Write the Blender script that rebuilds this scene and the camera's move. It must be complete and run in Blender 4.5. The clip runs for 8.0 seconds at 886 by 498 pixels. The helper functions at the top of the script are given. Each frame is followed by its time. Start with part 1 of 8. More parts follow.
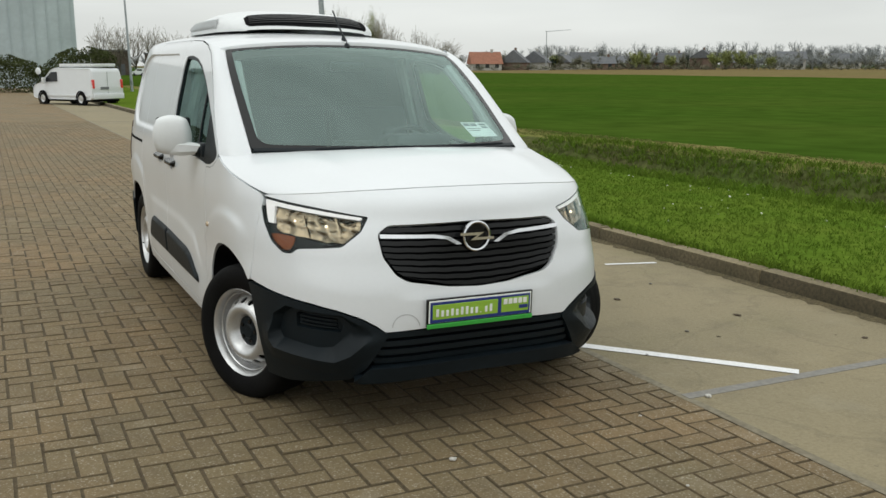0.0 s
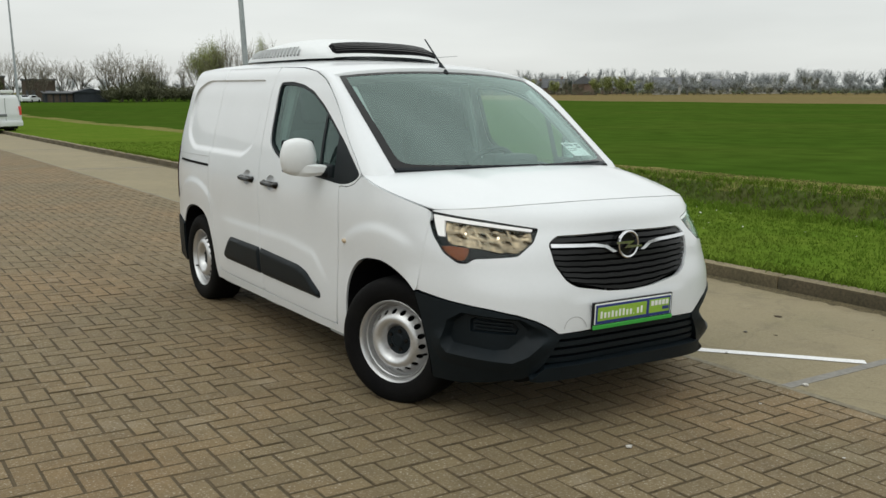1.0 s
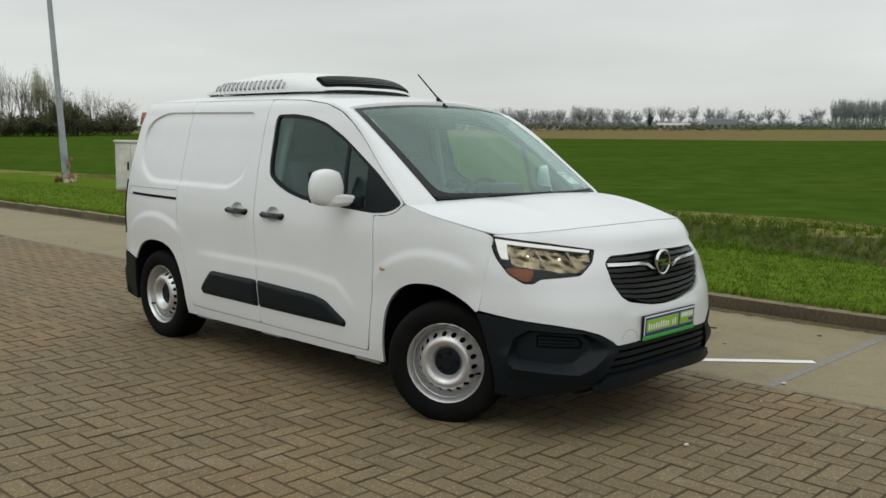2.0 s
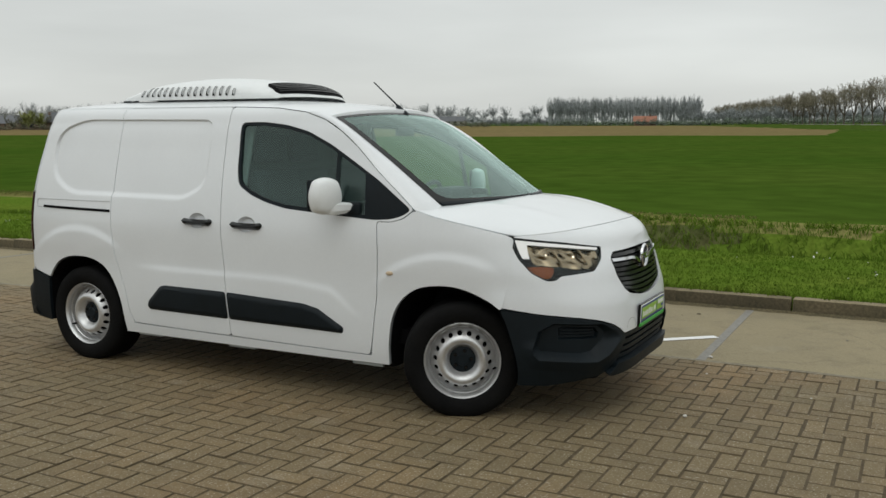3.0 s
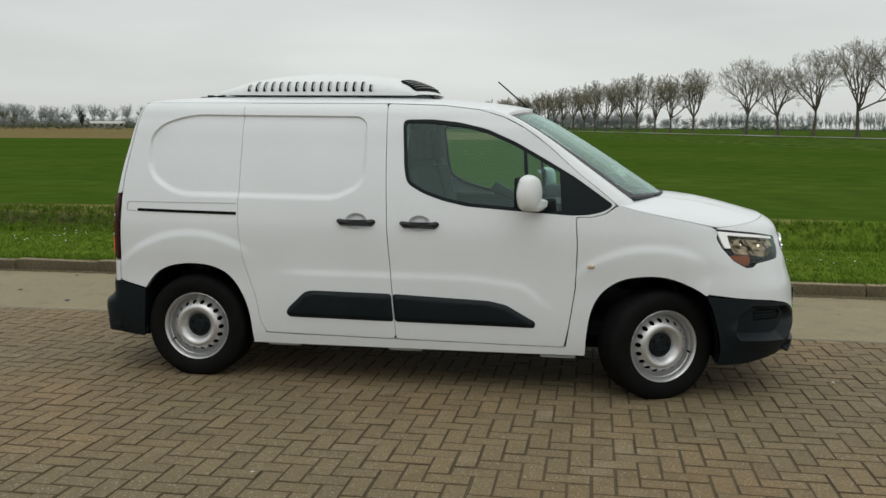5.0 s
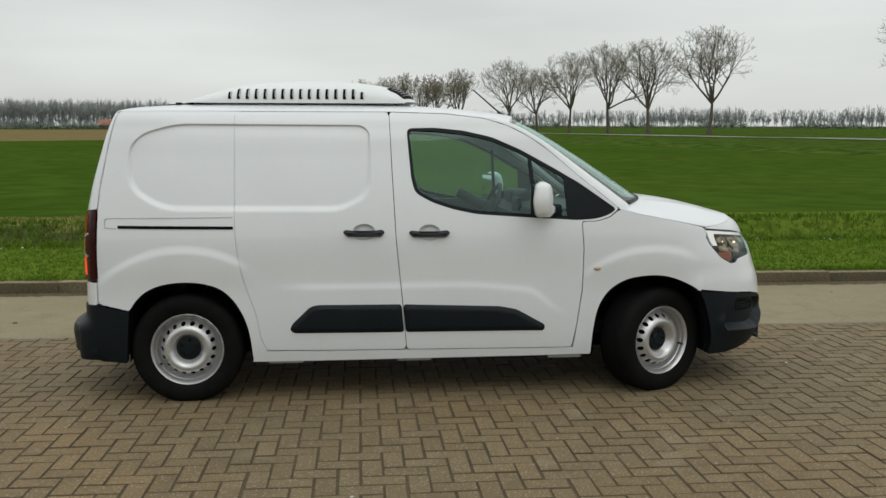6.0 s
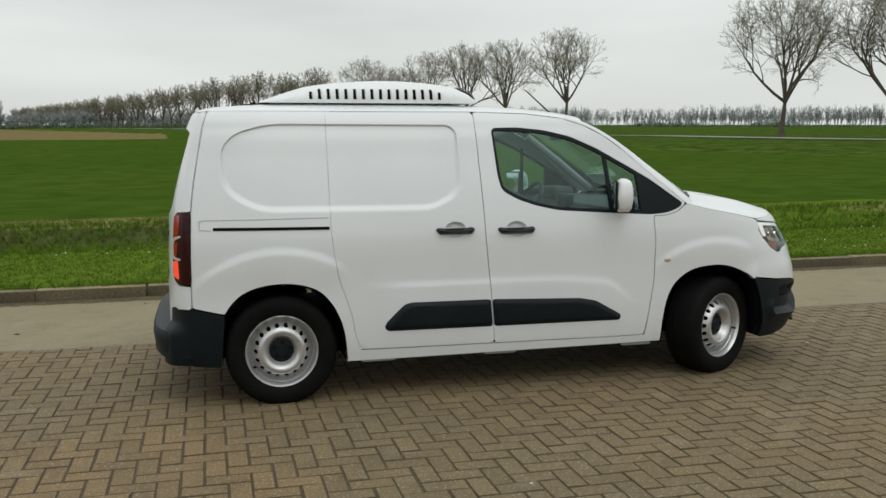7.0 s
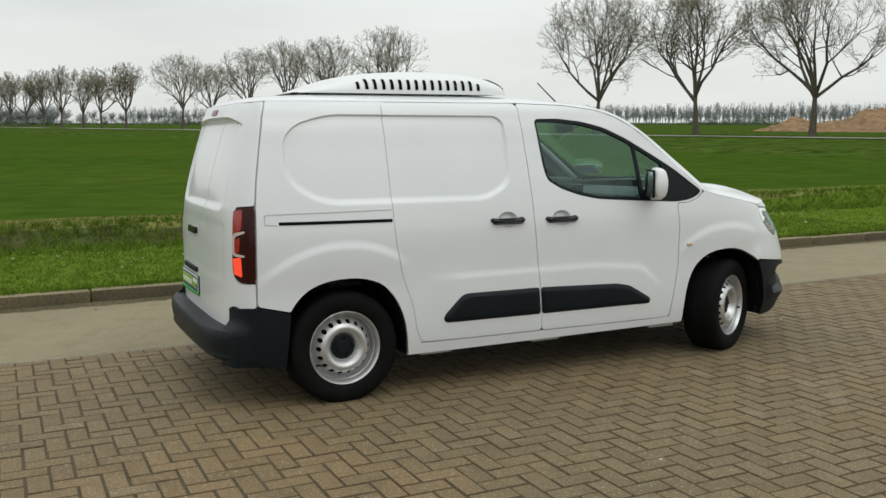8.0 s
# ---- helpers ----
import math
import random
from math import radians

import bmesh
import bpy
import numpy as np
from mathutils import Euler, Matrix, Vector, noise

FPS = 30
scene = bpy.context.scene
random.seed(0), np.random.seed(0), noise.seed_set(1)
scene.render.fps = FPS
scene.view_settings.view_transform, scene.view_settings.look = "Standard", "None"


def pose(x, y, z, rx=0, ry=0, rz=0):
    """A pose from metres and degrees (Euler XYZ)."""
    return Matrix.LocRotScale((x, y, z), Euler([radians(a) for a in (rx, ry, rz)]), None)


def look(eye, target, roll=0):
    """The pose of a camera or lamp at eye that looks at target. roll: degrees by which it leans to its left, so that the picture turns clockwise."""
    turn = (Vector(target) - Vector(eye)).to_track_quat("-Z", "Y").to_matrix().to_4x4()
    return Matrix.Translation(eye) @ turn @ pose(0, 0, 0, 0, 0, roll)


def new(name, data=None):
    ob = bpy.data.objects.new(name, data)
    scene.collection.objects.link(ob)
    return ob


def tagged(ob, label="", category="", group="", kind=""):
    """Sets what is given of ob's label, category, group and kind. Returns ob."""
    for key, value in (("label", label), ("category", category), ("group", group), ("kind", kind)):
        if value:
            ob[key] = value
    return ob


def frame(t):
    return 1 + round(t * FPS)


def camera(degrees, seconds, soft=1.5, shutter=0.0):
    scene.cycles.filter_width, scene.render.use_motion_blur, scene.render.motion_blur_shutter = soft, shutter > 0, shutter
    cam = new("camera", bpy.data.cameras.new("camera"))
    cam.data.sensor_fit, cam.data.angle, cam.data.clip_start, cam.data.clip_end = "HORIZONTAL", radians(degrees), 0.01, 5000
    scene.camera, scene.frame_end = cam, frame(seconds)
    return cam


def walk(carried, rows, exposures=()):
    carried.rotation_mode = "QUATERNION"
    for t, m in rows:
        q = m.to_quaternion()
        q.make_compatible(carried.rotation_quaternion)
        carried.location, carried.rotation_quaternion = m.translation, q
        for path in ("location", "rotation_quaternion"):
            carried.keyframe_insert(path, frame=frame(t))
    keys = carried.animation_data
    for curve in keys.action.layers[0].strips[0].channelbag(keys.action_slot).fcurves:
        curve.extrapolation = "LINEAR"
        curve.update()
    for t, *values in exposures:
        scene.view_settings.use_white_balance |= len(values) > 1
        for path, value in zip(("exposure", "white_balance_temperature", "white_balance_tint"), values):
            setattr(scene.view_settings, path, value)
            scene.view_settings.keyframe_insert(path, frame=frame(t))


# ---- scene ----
cam = camera(51.5, 8.0)
PATH = [
    (0, (-1.818, -6.891, 1.526), (-0.95, -5.133, 1.132), -0.1),
    (0.5, (-2.446, -6.843, 1.578), (-1.46, -5.149, 1.183), -0.2),
    (1, (-3.031, -6.584, 1.525), (-1.95, -4.937, 1.184), -0.2),
    (1.5, (-3.611, -6.295, 1.533), (-2.348, -4.769, 1.257), -0.1),
    (2, (-4.141, -5.943, 1.51), (-2.709, -4.573, 1.243), -0.0),
    (2.2, (-4.375, -5.743, 1.535), (-2.858, -4.467, 1.269), -0.3),
    (3.3, (-5.375, -4.568, 1.573), (-3.572, -3.748, 1.299), -0.1),
    (3.5, (-5.536, -4.336, 1.54), (-3.715, -3.556, 1.268), -0.1),
    (4, (-5.78, -3.746, 1.572), (-3.918, -3.067, 1.299), -0.2),
    (4.5, (-5.955, -3.061, 1.583), (-4.053, -2.507, 1.311), -0.2),
    (4.7, (-6.011, -2.798, 1.56), (-4.089, -2.313, 1.288), 0.1),
    (5.8, (-6.124, -1.246, 1.527), (-4.145, -1.384, 1.269), 0.2),
    (6, (-6.128, -0.988, 1.592), (-4.154, -1.167, 1.325), 0.1),
    (6.5, (-6.113, -0.3, 1.582), (-4.158, -0.626, 1.311), 0.1),
    (7, (-6.042, 0.389, 1.596), (-4.122, -0.101, 1.327), 0.0),
    (7.5, (-5.856, 1.046, 1.544), (-3.994, 0.367, 1.275), 0.1),
    (8, (-5.582, 1.696, 1.554), (-3.798, 0.835, 1.281), 0.0),
]
walk(cam, [(t, look(eye, target, roll)) for t, eye, target, roll in PATH], [(0.0, 0.11), (1.0, 0.11), (2.0, -0.07), (3.5, -0.12), (4.5, -0.13), (6.0, -0.10), (7.0, -0.05), (8.0, 0.08)])

from mathutils.geometry import delaunay_2d_cdt

# ---- world: overcast sky, brighter overhead than at the horizon ----
world = bpy.data.worlds.new("overcast")
world.use_nodes = True
scene.world = world


def build_world():
    nt = world.node_tree
    nt.nodes.clear()
    out = nt.nodes.new("ShaderNodeOutputWorld")
    bg = nt.nodes.new("ShaderNodeBackground")
    tc = nt.nodes.new("ShaderNodeTexCoord")
    sep = nt.nodes.new("ShaderNodeSeparateXYZ")
    nt.links.new(tc.outputs["Generated"], sep.inputs[0])
    up = nt.nodes.new("ShaderNodeMath")
    up.operation = "MAXIMUM"
    up.inputs[1].default_value = 0.0
    nt.links.new(sep.outputs["Z"], up.inputs[0])
    lum = nt.nodes.new("ShaderNodeMath")
    lum.operation = "MULTIPLY_ADD"
    lum.inputs[1].default_value = SKY_RISE
    lum.inputs[2].default_value = SKY_LOW
    nt.links.new(up.outputs[0], lum.inputs[0])
    mp = nt.nodes.new("ShaderNodeMapping")
    mp.inputs["Scale"].default_value = (1.6, 1.6, 9.0)
    nt.links.new(tc.outputs["Generated"], mp.inputs[0])
    nz = nt.nodes.new("ShaderNodeTexNoise")
    nz.inputs["Scale"].default_value = 1.3
    nz.inputs["Detail"].default_value = 5.0
    nz.inputs["Roughness"].default_value = 0.45
    nt.links.new(mp.outputs[0], nz.inputs["Vector"])
    ramp = nt.nodes.new("ShaderNodeMapRange")
    ramp.inputs["From Min"].default_value = 0.3
    ramp.inputs["From Max"].default_value = 0.7
    ramp.inputs["To Min"].default_value = 0.86
    ramp.inputs["To Max"].default_value = 1.1
    nt.links.new(nz.outputs["Fac"], ramp.inputs[0])
    mul = nt.nodes.new("ShaderNodeMath")
    mul.operation = "MULTIPLY"
    nt.links.new(lum.outputs[0], mul.inputs[0])
    nt.links.new(ramp.outputs[0], mul.inputs[1])
    tint = nt.nodes.new("ShaderNodeCombineXYZ")
    for n, v in enumerate(SKY_TINT):
        m = nt.nodes.new("ShaderNodeMath")
        m.operation = "MULTIPLY"
        m.inputs[1].default_value = v
        nt.links.new(mul.outputs[0], m.inputs[0])
        nt.links.new(m.outputs[0], tint.inputs[n])
    sky = nt.nodes.new("ShaderNodeTexSky")
    sky.sky_type = "NISHITA"
    sky.sun_disc = False
    sky.sun_elevation = radians(42)
    sky.sun_rotation = radians(259)
    sc = nt.nodes.new("ShaderNodeVectorMath")
    sc.operation = "SCALE"
    sc.inputs["Scale"].default_value = 0.006
    nt.links.new(sky.outputs[0], sc.inputs[0])
    add = nt.nodes.new("ShaderNodeVectorMath")
    add.operation = "ADD"
    nt.links.new(tint.outputs[0], add.inputs[0])
    nt.links.new(sc.outputs[0], add.inputs[1])
    nt.links.new(add.outputs[0], bg.inputs["Color"])
    bg.inputs["Strength"].default_value = 1.0
    nt.links.new(bg.outputs[0], out.inputs[0])


SKY_LOW, SKY_RISE, SKY_TINT = 0.69, 0.55, (0.968, 1.0, 0.972)
build_world()
sun_data = bpy.data.lights.new("sun", "SUN")
sun_data.energy, sun_data.angle, sun_data.color = 0.4, radians(40), (0.98, 1.0, 0.94)
sun = new("sun", sun_data)
sun.matrix_world = look((-16, -3, 22), (0, 0, 0))
scene.view_settings.exposure = 0.0

# ---- materials ----


def material(name, color, rough=0.6, metal=0.0, grain=0.0, grain_scale=40.0, stain=0.0, stain_scale=1.5, bump=0.0, bump_scale=80.0,
             coat=0.0, per_object=0.0, spec=0.5, second=None, emit=None, per_island=0.0):
    """A procedural surface: base colour, fine grain, broad stains, bump."""
    mat = bpy.data.materials.new(name)
    mat.use_nodes = True
    nt = mat.node_tree
    b = nt.nodes["Principled BSDF"]
    b.inputs["Roughness"].default_value = rough
    b.inputs["Metallic"].default_value = metal
    b.inputs["Specular IOR Level"].default_value = spec
    b.inputs["Coat Weight"].default_value = coat
    b.inputs["Coat Roughness"].default_value = 0.06
    tc = nt.nodes.new("ShaderNodeTexCoord")
    base = nt.nodes.new("ShaderNodeRGB")
    base.outputs[0].default_value = (*color, 1)
    col = base.outputs[0]

    def noise_node(scale, detail=6.0):
        n = nt.nodes.new("ShaderNodeTexNoise")
        n.inputs["Scale"].default_value = scale
        n.inputs["Detail"].default_value = detail
        nt.links.new(tc.outputs["Object"], n.inputs["Vector"])
        return n.outputs["Fac"]

    def vary(col, fac, amount, other=None):
        mr = nt.nodes.new("ShaderNodeMapRange")
        mr.inputs["From Min"].default_value = 0.28
        mr.inputs["From Max"].default_value = 0.72
        nt.links.new(fac, mr.inputs[0])
        if other is None:
            mr.inputs["To Min"].default_value = 1 - amount
            mr.inputs["To Max"].default_value = 1 + amount
            mx = nt.nodes.new("ShaderNodeVectorMath")
            mx.operation = "SCALE"
            nt.links.new(col, mx.inputs[0])
            nt.links.new(mr.outputs[0], mx.inputs["Scale"])
            return mx.outputs[0]
        mr.inputs["To Max"].default_value = amount
        mx = nt.nodes.new("ShaderNodeMix")
        mx.data_type = "RGBA"
        nt.links.new(mr.outputs[0], mx.inputs["Factor"])
        nt.links.new(col, mx.inputs[6])
        mx.inputs[7].default_value = (*other, 1)
        return mx.outputs[2]

    if stain:
        col = vary(col, noise_node(stain_scale, 4.0), stain, second)
    if grain:
        col = vary(col, noise_node(grain_scale), grain)
    if per_object or per_island:
        if per_object:
            oi = nt.nodes.new("ShaderNodeObjectInfo").outputs["Random"]
        else:
            oi = nt.nodes.new("ShaderNodeNewGeometry").outputs["Random Per Island"]
        amt = per_object or per_island
        mr = nt.nodes.new("ShaderNodeMapRange")
        mr.inputs["To Min"].default_value = 1 - amt
        mr.inputs["To Max"].default_value = 1 + amt
        nt.links.new(oi, mr.inputs[0])
        mx = nt.nodes.new("ShaderNodeVectorMath")
        mx.operation = "SCALE"
        nt.links.new(col, mx.inputs[0])
        nt.links.new(mr.outputs[0], mx.inputs["Scale"])
        col = mx.outputs[0]
    nt.links.new(col, b.inputs["Base Color"])
    if bump:
        bn = nt.nodes.new("ShaderNodeBump")
        bn.inputs["Strength"].default_value = bump
        bn.inputs["Distance"].default_value = 0.01
        nt.links.new(noise_node(bump_scale), bn.inputs["Height"])
        nt.links.new(bn.outputs[0], b.inputs["Normal"])
    if emit:
        b.inputs["Emission Color"].default_value = (*emit[:3], 1)
        b.inputs["Emission Strength"].default_value = emit[3]
    return mat


def glass_material(name, tint=(0.75, 0.84, 0.82), rough=0.0, film=0.0, ior=1.8):
    """Thin sheet glass: mostly clear with a tint, with mirror gloss by Fresnel."""
    mat = bpy.data.materials.new(name)
    mat.use_nodes = True
    nt = mat.node_tree
    nt.nodes.clear()
    out = nt.nodes.new("ShaderNodeOutputMaterial")
    tr = nt.nodes.new("ShaderNodeBsdfTransparent")
    tr.inputs[0].default_value = (*tint, 1)
    gl = nt.nodes.new("ShaderNodeBsdfGlossy")
    gl.inputs["Roughness"].default_value = rough
    gl.inputs[0].default_value = (0.74, 0.94, 0.89, 1)
    lw = nt.nodes.new("ShaderNodeLayerWeight")
    lw.inputs["Blend"].default_value = 0.5
    steep = nt.nodes.new("ShaderNodeMath")
    steep.operation = "POWER"
    steep.inputs[1].default_value = 4.5
    nt.links.new(lw.outputs["Facing"], steep.inputs[0])
    f0 = 1.6 * ((ior - 1) / (ior + 1)) ** 2
    fr = nt.nodes.new("ShaderNodeMath")
    fr.operation = "MULTIPLY_ADD"
    fr.inputs[1].default_value = 1 - f0
    fr.inputs[2].default_value = f0
    nt.links.new(steep.outputs[0], fr.inputs[0])
    mx = nt.nodes.new("ShaderNodeMixShader")
    nt.links.new(fr.outputs[0], mx.inputs[0])
    base = tr.outputs[0]
    if film:                              # thin diffuse teal film over the clear glass
        df = nt.nodes.new("ShaderNodeBsdfDiffuse")
        df.inputs[0].default_value = (0.50, 0.66, 0.63, 1)
        nz = nt.nodes.new("ShaderNodeTexNoise")
        nz.inputs["Scale"].default_value = 3.0
        mr = nt.nodes.new("ShaderNodeMapRange")
        mr.inputs["To Min"].default_value = film * 0.7
        mr.inputs["To Max"].default_value = film * 1.3
        nt.links.new(nz.outputs["Fac"], mr.inputs[0])
        m2 = nt.nodes.new("ShaderNodeMixShader")
        nt.links.new(mr.outputs[0], m2.inputs[0])
        nt.links.new(base, m2.inputs[1])
        nt.links.new(df.outputs[0], m2.inputs[2])
        base = m2.outputs[0]
    nt.links.new(base, mx.inputs[1])
    nt.links.new(gl.outputs[0], mx.inputs[2])
    nt.links.new(mx.outputs[0], out.inputs[0])
    return mat


M_PAINT = material("white_car_paint", (0.715, 0.738, 0.760), 0.32, coat=0.6, stain=0.02, stain_scale=2.5, grain=0.01, grain_scale=60)
M_INNER = material("shut_line_shadow_paint", (0.42, 0.43, 0.44), 0.6, grain=0.05)
M_BLACK = material("grained_black_plastic", (0.0058, 0.0098, 0.0128), 0.48, spec=0.19, grain=0.12, grain_scale=30, bump=0.12, bump_scale=500, stain=0.15, stain_scale=5)
M_GLOSSBLACK = material("gloss_black_plastic", (0.006, 0.0065, 0.007), 0.22, spec=0.3, grain=0.05)
M_RUBBER = material("tyre_rubber", (0.0045, 0.0046, 0.0050), 0.7, spec=0.08, grain=0.15, grain_scale=60, bump=0.15, bump_scale=120, stain=0.35, stain_scale=9, second=(0.014, 0.0135, 0.012))
M_STEEL = material("silver_wheel_paint", (0.60, 0.605, 0.61), 0.34, 0.7, grain=0.06, grain_scale=90, stain=0.25, stain_scale=14, second=(0.46, 0.44, 0.42))
M_CHROME = material("chrome", (0.72, 0.73, 0.75), 0.12, 1.0, grain=0.02)
M_DARK = material("dark_cavity", (0.005, 0.005, 0.006), 0.85, spec=0.1, grain=0.2, grain_scale=20)
M_UNDER = material("underbody_black", (0.007, 0.007, 0.007), 0.8, spec=0.1, grain=0.3, grain_scale=18)
M_GLASS = glass_material("window_glass", (0.70, 0.88, 0.83), film=0.012, ior=1.48)
M_WSGLASS = glass_material("windscreen_glass", (0.80, 0.94, 0.91), film=0.035, ior=1.8)
M_LENS = glass_material("lamp_lens", (0.95, 0.95, 0.95), ior=1.22)
M_REFLECT = material("lamp_reflector", (0.29, 0.24, 0.165), 0.08, 1.0, grain=0.03, grain_scale=60, bump=0.35, bump_scale=70)
M_DRL = material("daytime_running_light", (0.9, 0.9, 0.9), 0.4, emit=(1.0, 0.98, 0.95, 0.15), grain=0.02)
M_BULB = material("headlamp_bulb", (0.9, 0.85, 0.75), 0.3, emit=(1.0, 0.84, 0.58, 1.8), grain=0.02)
M_AMBER = material("amber_indicator", (0.20, 0.052, 0.010), 0.22, grain=0.35, grain_scale=90, bump=0.4, bump_scale=90)
M_REDLENS = material("dark_red_lens", (0.34, 0.018, 0.010), 0.16, coat=0.4, grain=0.1)
M_REDLIT = material("lit_red_lens", (0.7, 0.04, 0.02), 0.2, emit=(1.0, 0.09, 0.035, 0.55), grain=0.05)
M_SMOKE = material("smoked_red_lens", (0.030, 0.0040, 0.0035), 0.20, spec=0.25, grain=0.1)
M_BROWNLENS = material("brown_red_lens", (0.15, 0.032, 0.022), 0.3, grain=0.1)
M_CLEARLENS = material("pale_lens", (0.62, 0.50, 0.46), 0.2, coat=0.6, grain=0.05)
M_SEAT = material("grey_seat_fabric", (0.035, 0.040, 0.043), 0.9, grain=0.25, grain_scale=120, bump=0.2, bump_scale=200)
M_DASH = material("dark_dash_plastic", (0.034, 0.040, 0.043), 0.6, grain=0.12, grain_scale=60, bump=0.1, bump_scale=300)
M_TRIM = material("grey_cab_trim", (0.30, 0.32, 0.32), 0.7, grain=0.06, grain_scale=50)
M_LINER = material("pale_cab_headlining", (0.42, 0.43, 0.42), 0.9, grain=0.05, grain_scale=80)
M_BULKHEAD = material("bulkhead_grey", (0.045, 0.054, 0.054), 0.7, grain=0.1, grain_scale=20)
M_UNITWHITE = material("white_moulded_plastic", (0.73, 0.75, 0.755), 0.45, coat=0.15, grain=0.02, stain=0.04, stain_scale=3)
M_BLUE = material("plate_frame_blue", (0.018, 0.035, 0.20), 0.4, grain=0.05)
M_LIME = material("plate_lime", (0.28, 0.48, 0.05), 0.45, grain=0.05)
M_GREEN = material("plate_green", (0.04, 0.36, 0.05), 0.45, grain=0.05)
M_WHITEPRINT = material("white_print", (0.80, 0.82, 0.78), 0.5, grain=0.04)
M_GREYPRINT = material("grey_print", (0.16, 0.17, 0.18), 0.6, grain=0.06)
M_PAPER = material("white_paper", (0.78, 0.79, 0.80), 0.7, grain=0.03)

# ---- building helpers ----


def part(name, bm, mat, parent=None, label="", smooth=True):
    """Links a bmesh as one mesh object, under a thing or part where one is given."""
    me = bpy.data.meshes.new(name)
    if smooth:
        for fc in bm.faces:
            fc.smooth = True
    bm.to_mesh(me)
    bm.free()
    if smooth:
        me.set_sharp_from_angle(angle=radians(38))
    me.materials.append(mat)
    ob = new(name, me)
    if parent is not None:
        ob.parent = parent
    if label:
        ob["label"] = label
    return ob


def sharp(ob, deg=35):
    """Keeps creases over the given angle hard."""
    ob.data.set_sharp_from_angle(angle=radians(deg))
    return ob


def thing(name, m, label, category, group=""):
    e = new(name)
    e.empty_display_size = 0.2
    e.matrix_world = m
    return tagged(e, label, category, group)


def box(bm, x0, x1, y0, y1, z0, z1, bevel=0.0, segs=2):
    r = bmesh.ops.create_cube(bm, size=1.0, matrix=Matrix.Translation(((x0 + x1) / 2, (y0 + y1) / 2, (z0 + z1) / 2)) @ Matrix.Diagonal((x1 - x0, y1 - y0, z1 - z0, 1)))
    if bevel:
        es = list({e for v in r["verts"] for e in v.link_edges})
        bmesh.ops.bevel(bm, geom=es, offset=bevel, segments=segs, affect="EDGES", profile=0.6)
    return bm


def boxed(*a, **k):
    return box(bmesh.new(), *a, **k)


def tube(bm, pts, radii, sides=8, caps=True):
    """A tube along points with a radius at each."""
    rings = []
    pts = [Vector(p) for p in pts]
    ref = Vector((0, 0, 1))
    for i, p in enumerate(pts):
        d = (pts[min(i + 1, len(pts) - 1)] - pts[max(i - 1, 0)]).normalized()
        if abs(d.dot(ref)) > 0.95:
            ref = Vector((1, 0, 0)) if abs(d.x) < 0.9 else Vector((0, 1, 0))
        s = d.cross(ref).normalized()
        ref2 = s.cross(d).normalized()
        r = radii[i] if hasattr(radii, "__len__") else radii
        rings.append([bm.verts.new(p + r * (math.cos(2 * math.pi * k / sides) * s + math.sin(2 * math.pi * k / sides) * ref2)) for k in range(sides)])
    for a, b in zip(rings, rings[1:]):
        for k in range(sides):
            bm.faces.new((a[k], a[(k + 1) % sides], b[(k + 1) % sides], b[k]))
    if caps:
        bm.faces.new(rings[0][::-1])
        bm.faces.new(rings[-1])
    return bm


def lathe(profile, sides=64, close=False):
    """Turns (r, h) points round the x axis (h along x)."""
    bm = bmesh.new()
    rings = []
    for r, h in profile:
        rings.append([bm.verts.new((h, r * math.cos(2 * math.pi * k / sides), r * math.sin(2 * math.pi * k / sides))) for k in range(sides)])
    pairs = list(zip(rings, rings[1:] + ([rings[0]] if close else [])))
    for a, b in pairs[: len(pairs) if close else len(rings) - 1]:
        for k in range(sides):
            bm.faces.new((a[k], a[(k + 1) % sides], b[(k + 1) % sides], b[k]))
    bmesh.ops.recalc_face_normals(bm, faces=bm.faces)
    return bm


def herm(x, xs, ys):
    """A smooth curve through points, numpy arrays in and out."""
    x = np.clip(np.asarray(x, float), xs[0], xs[-1])
    xs, ys = np.asarray(xs, float), np.asarray(ys, float)
    m = np.gradient(ys, xs)
    i = np.clip(np.searchsorted(xs, x) - 1, 0, len(xs) - 2)
    h = xs[i + 1] - xs[i]
    t = (x - xs[i]) / h
    return ((2 * t**3 - 3 * t**2 + 1) * ys[i] + (t**3 - 2 * t**2 + t) * h * m[i] + (-2 * t**3 + 3 * t**2) * ys[i + 1] + (t**3 - t**2) * h * m[i + 1])


def step01(x, lo, hi):
    t = np.clip((np.asarray(x, float) - lo) / (hi - lo), 0, 1)
    return t * t * (3 - 2 * t)


def roundpoly(pts, r, n=5):
    """A closed outline with its corners rounded by r (one value or one for each point)."""
    out, k = [], len(pts)
    for i in range(k):
        p, a, b = Vector(pts[i]), Vector(pts[i - 1]), Vector(pts[(i + 1) % k])
        rad = r[i] if hasattr(r, "__len__") else r
        da, db = (a - p), (b - p)
        cut = min(rad, 0.48 * da.length, 0.48 * db.length)
        if cut < 1e-4:
            out.append(tuple(p))
            continue
        s, e = p + da.normalized() * cut, p + db.normalized() * cut
        for j in range(n + 1):
            t = j / n
            out.append(tuple((1 - t) ** 2 * s + 2 * t * (1 - t) * p + t * t * e))
    return out


def dense(pts, step, closed=True):
    out = []
    k = len(pts)
    for i in range(k if closed else k - 1):
        a, b = Vector(pts[i]), Vector(pts[(i + 1) % k])
        n = max(1, int((b - a).length / step + 0.5))
        out += [tuple(a.lerp(b, j / n)) for j in range(n)]
    if not closed:
        out.append(tuple(pts[-1]))
    return out


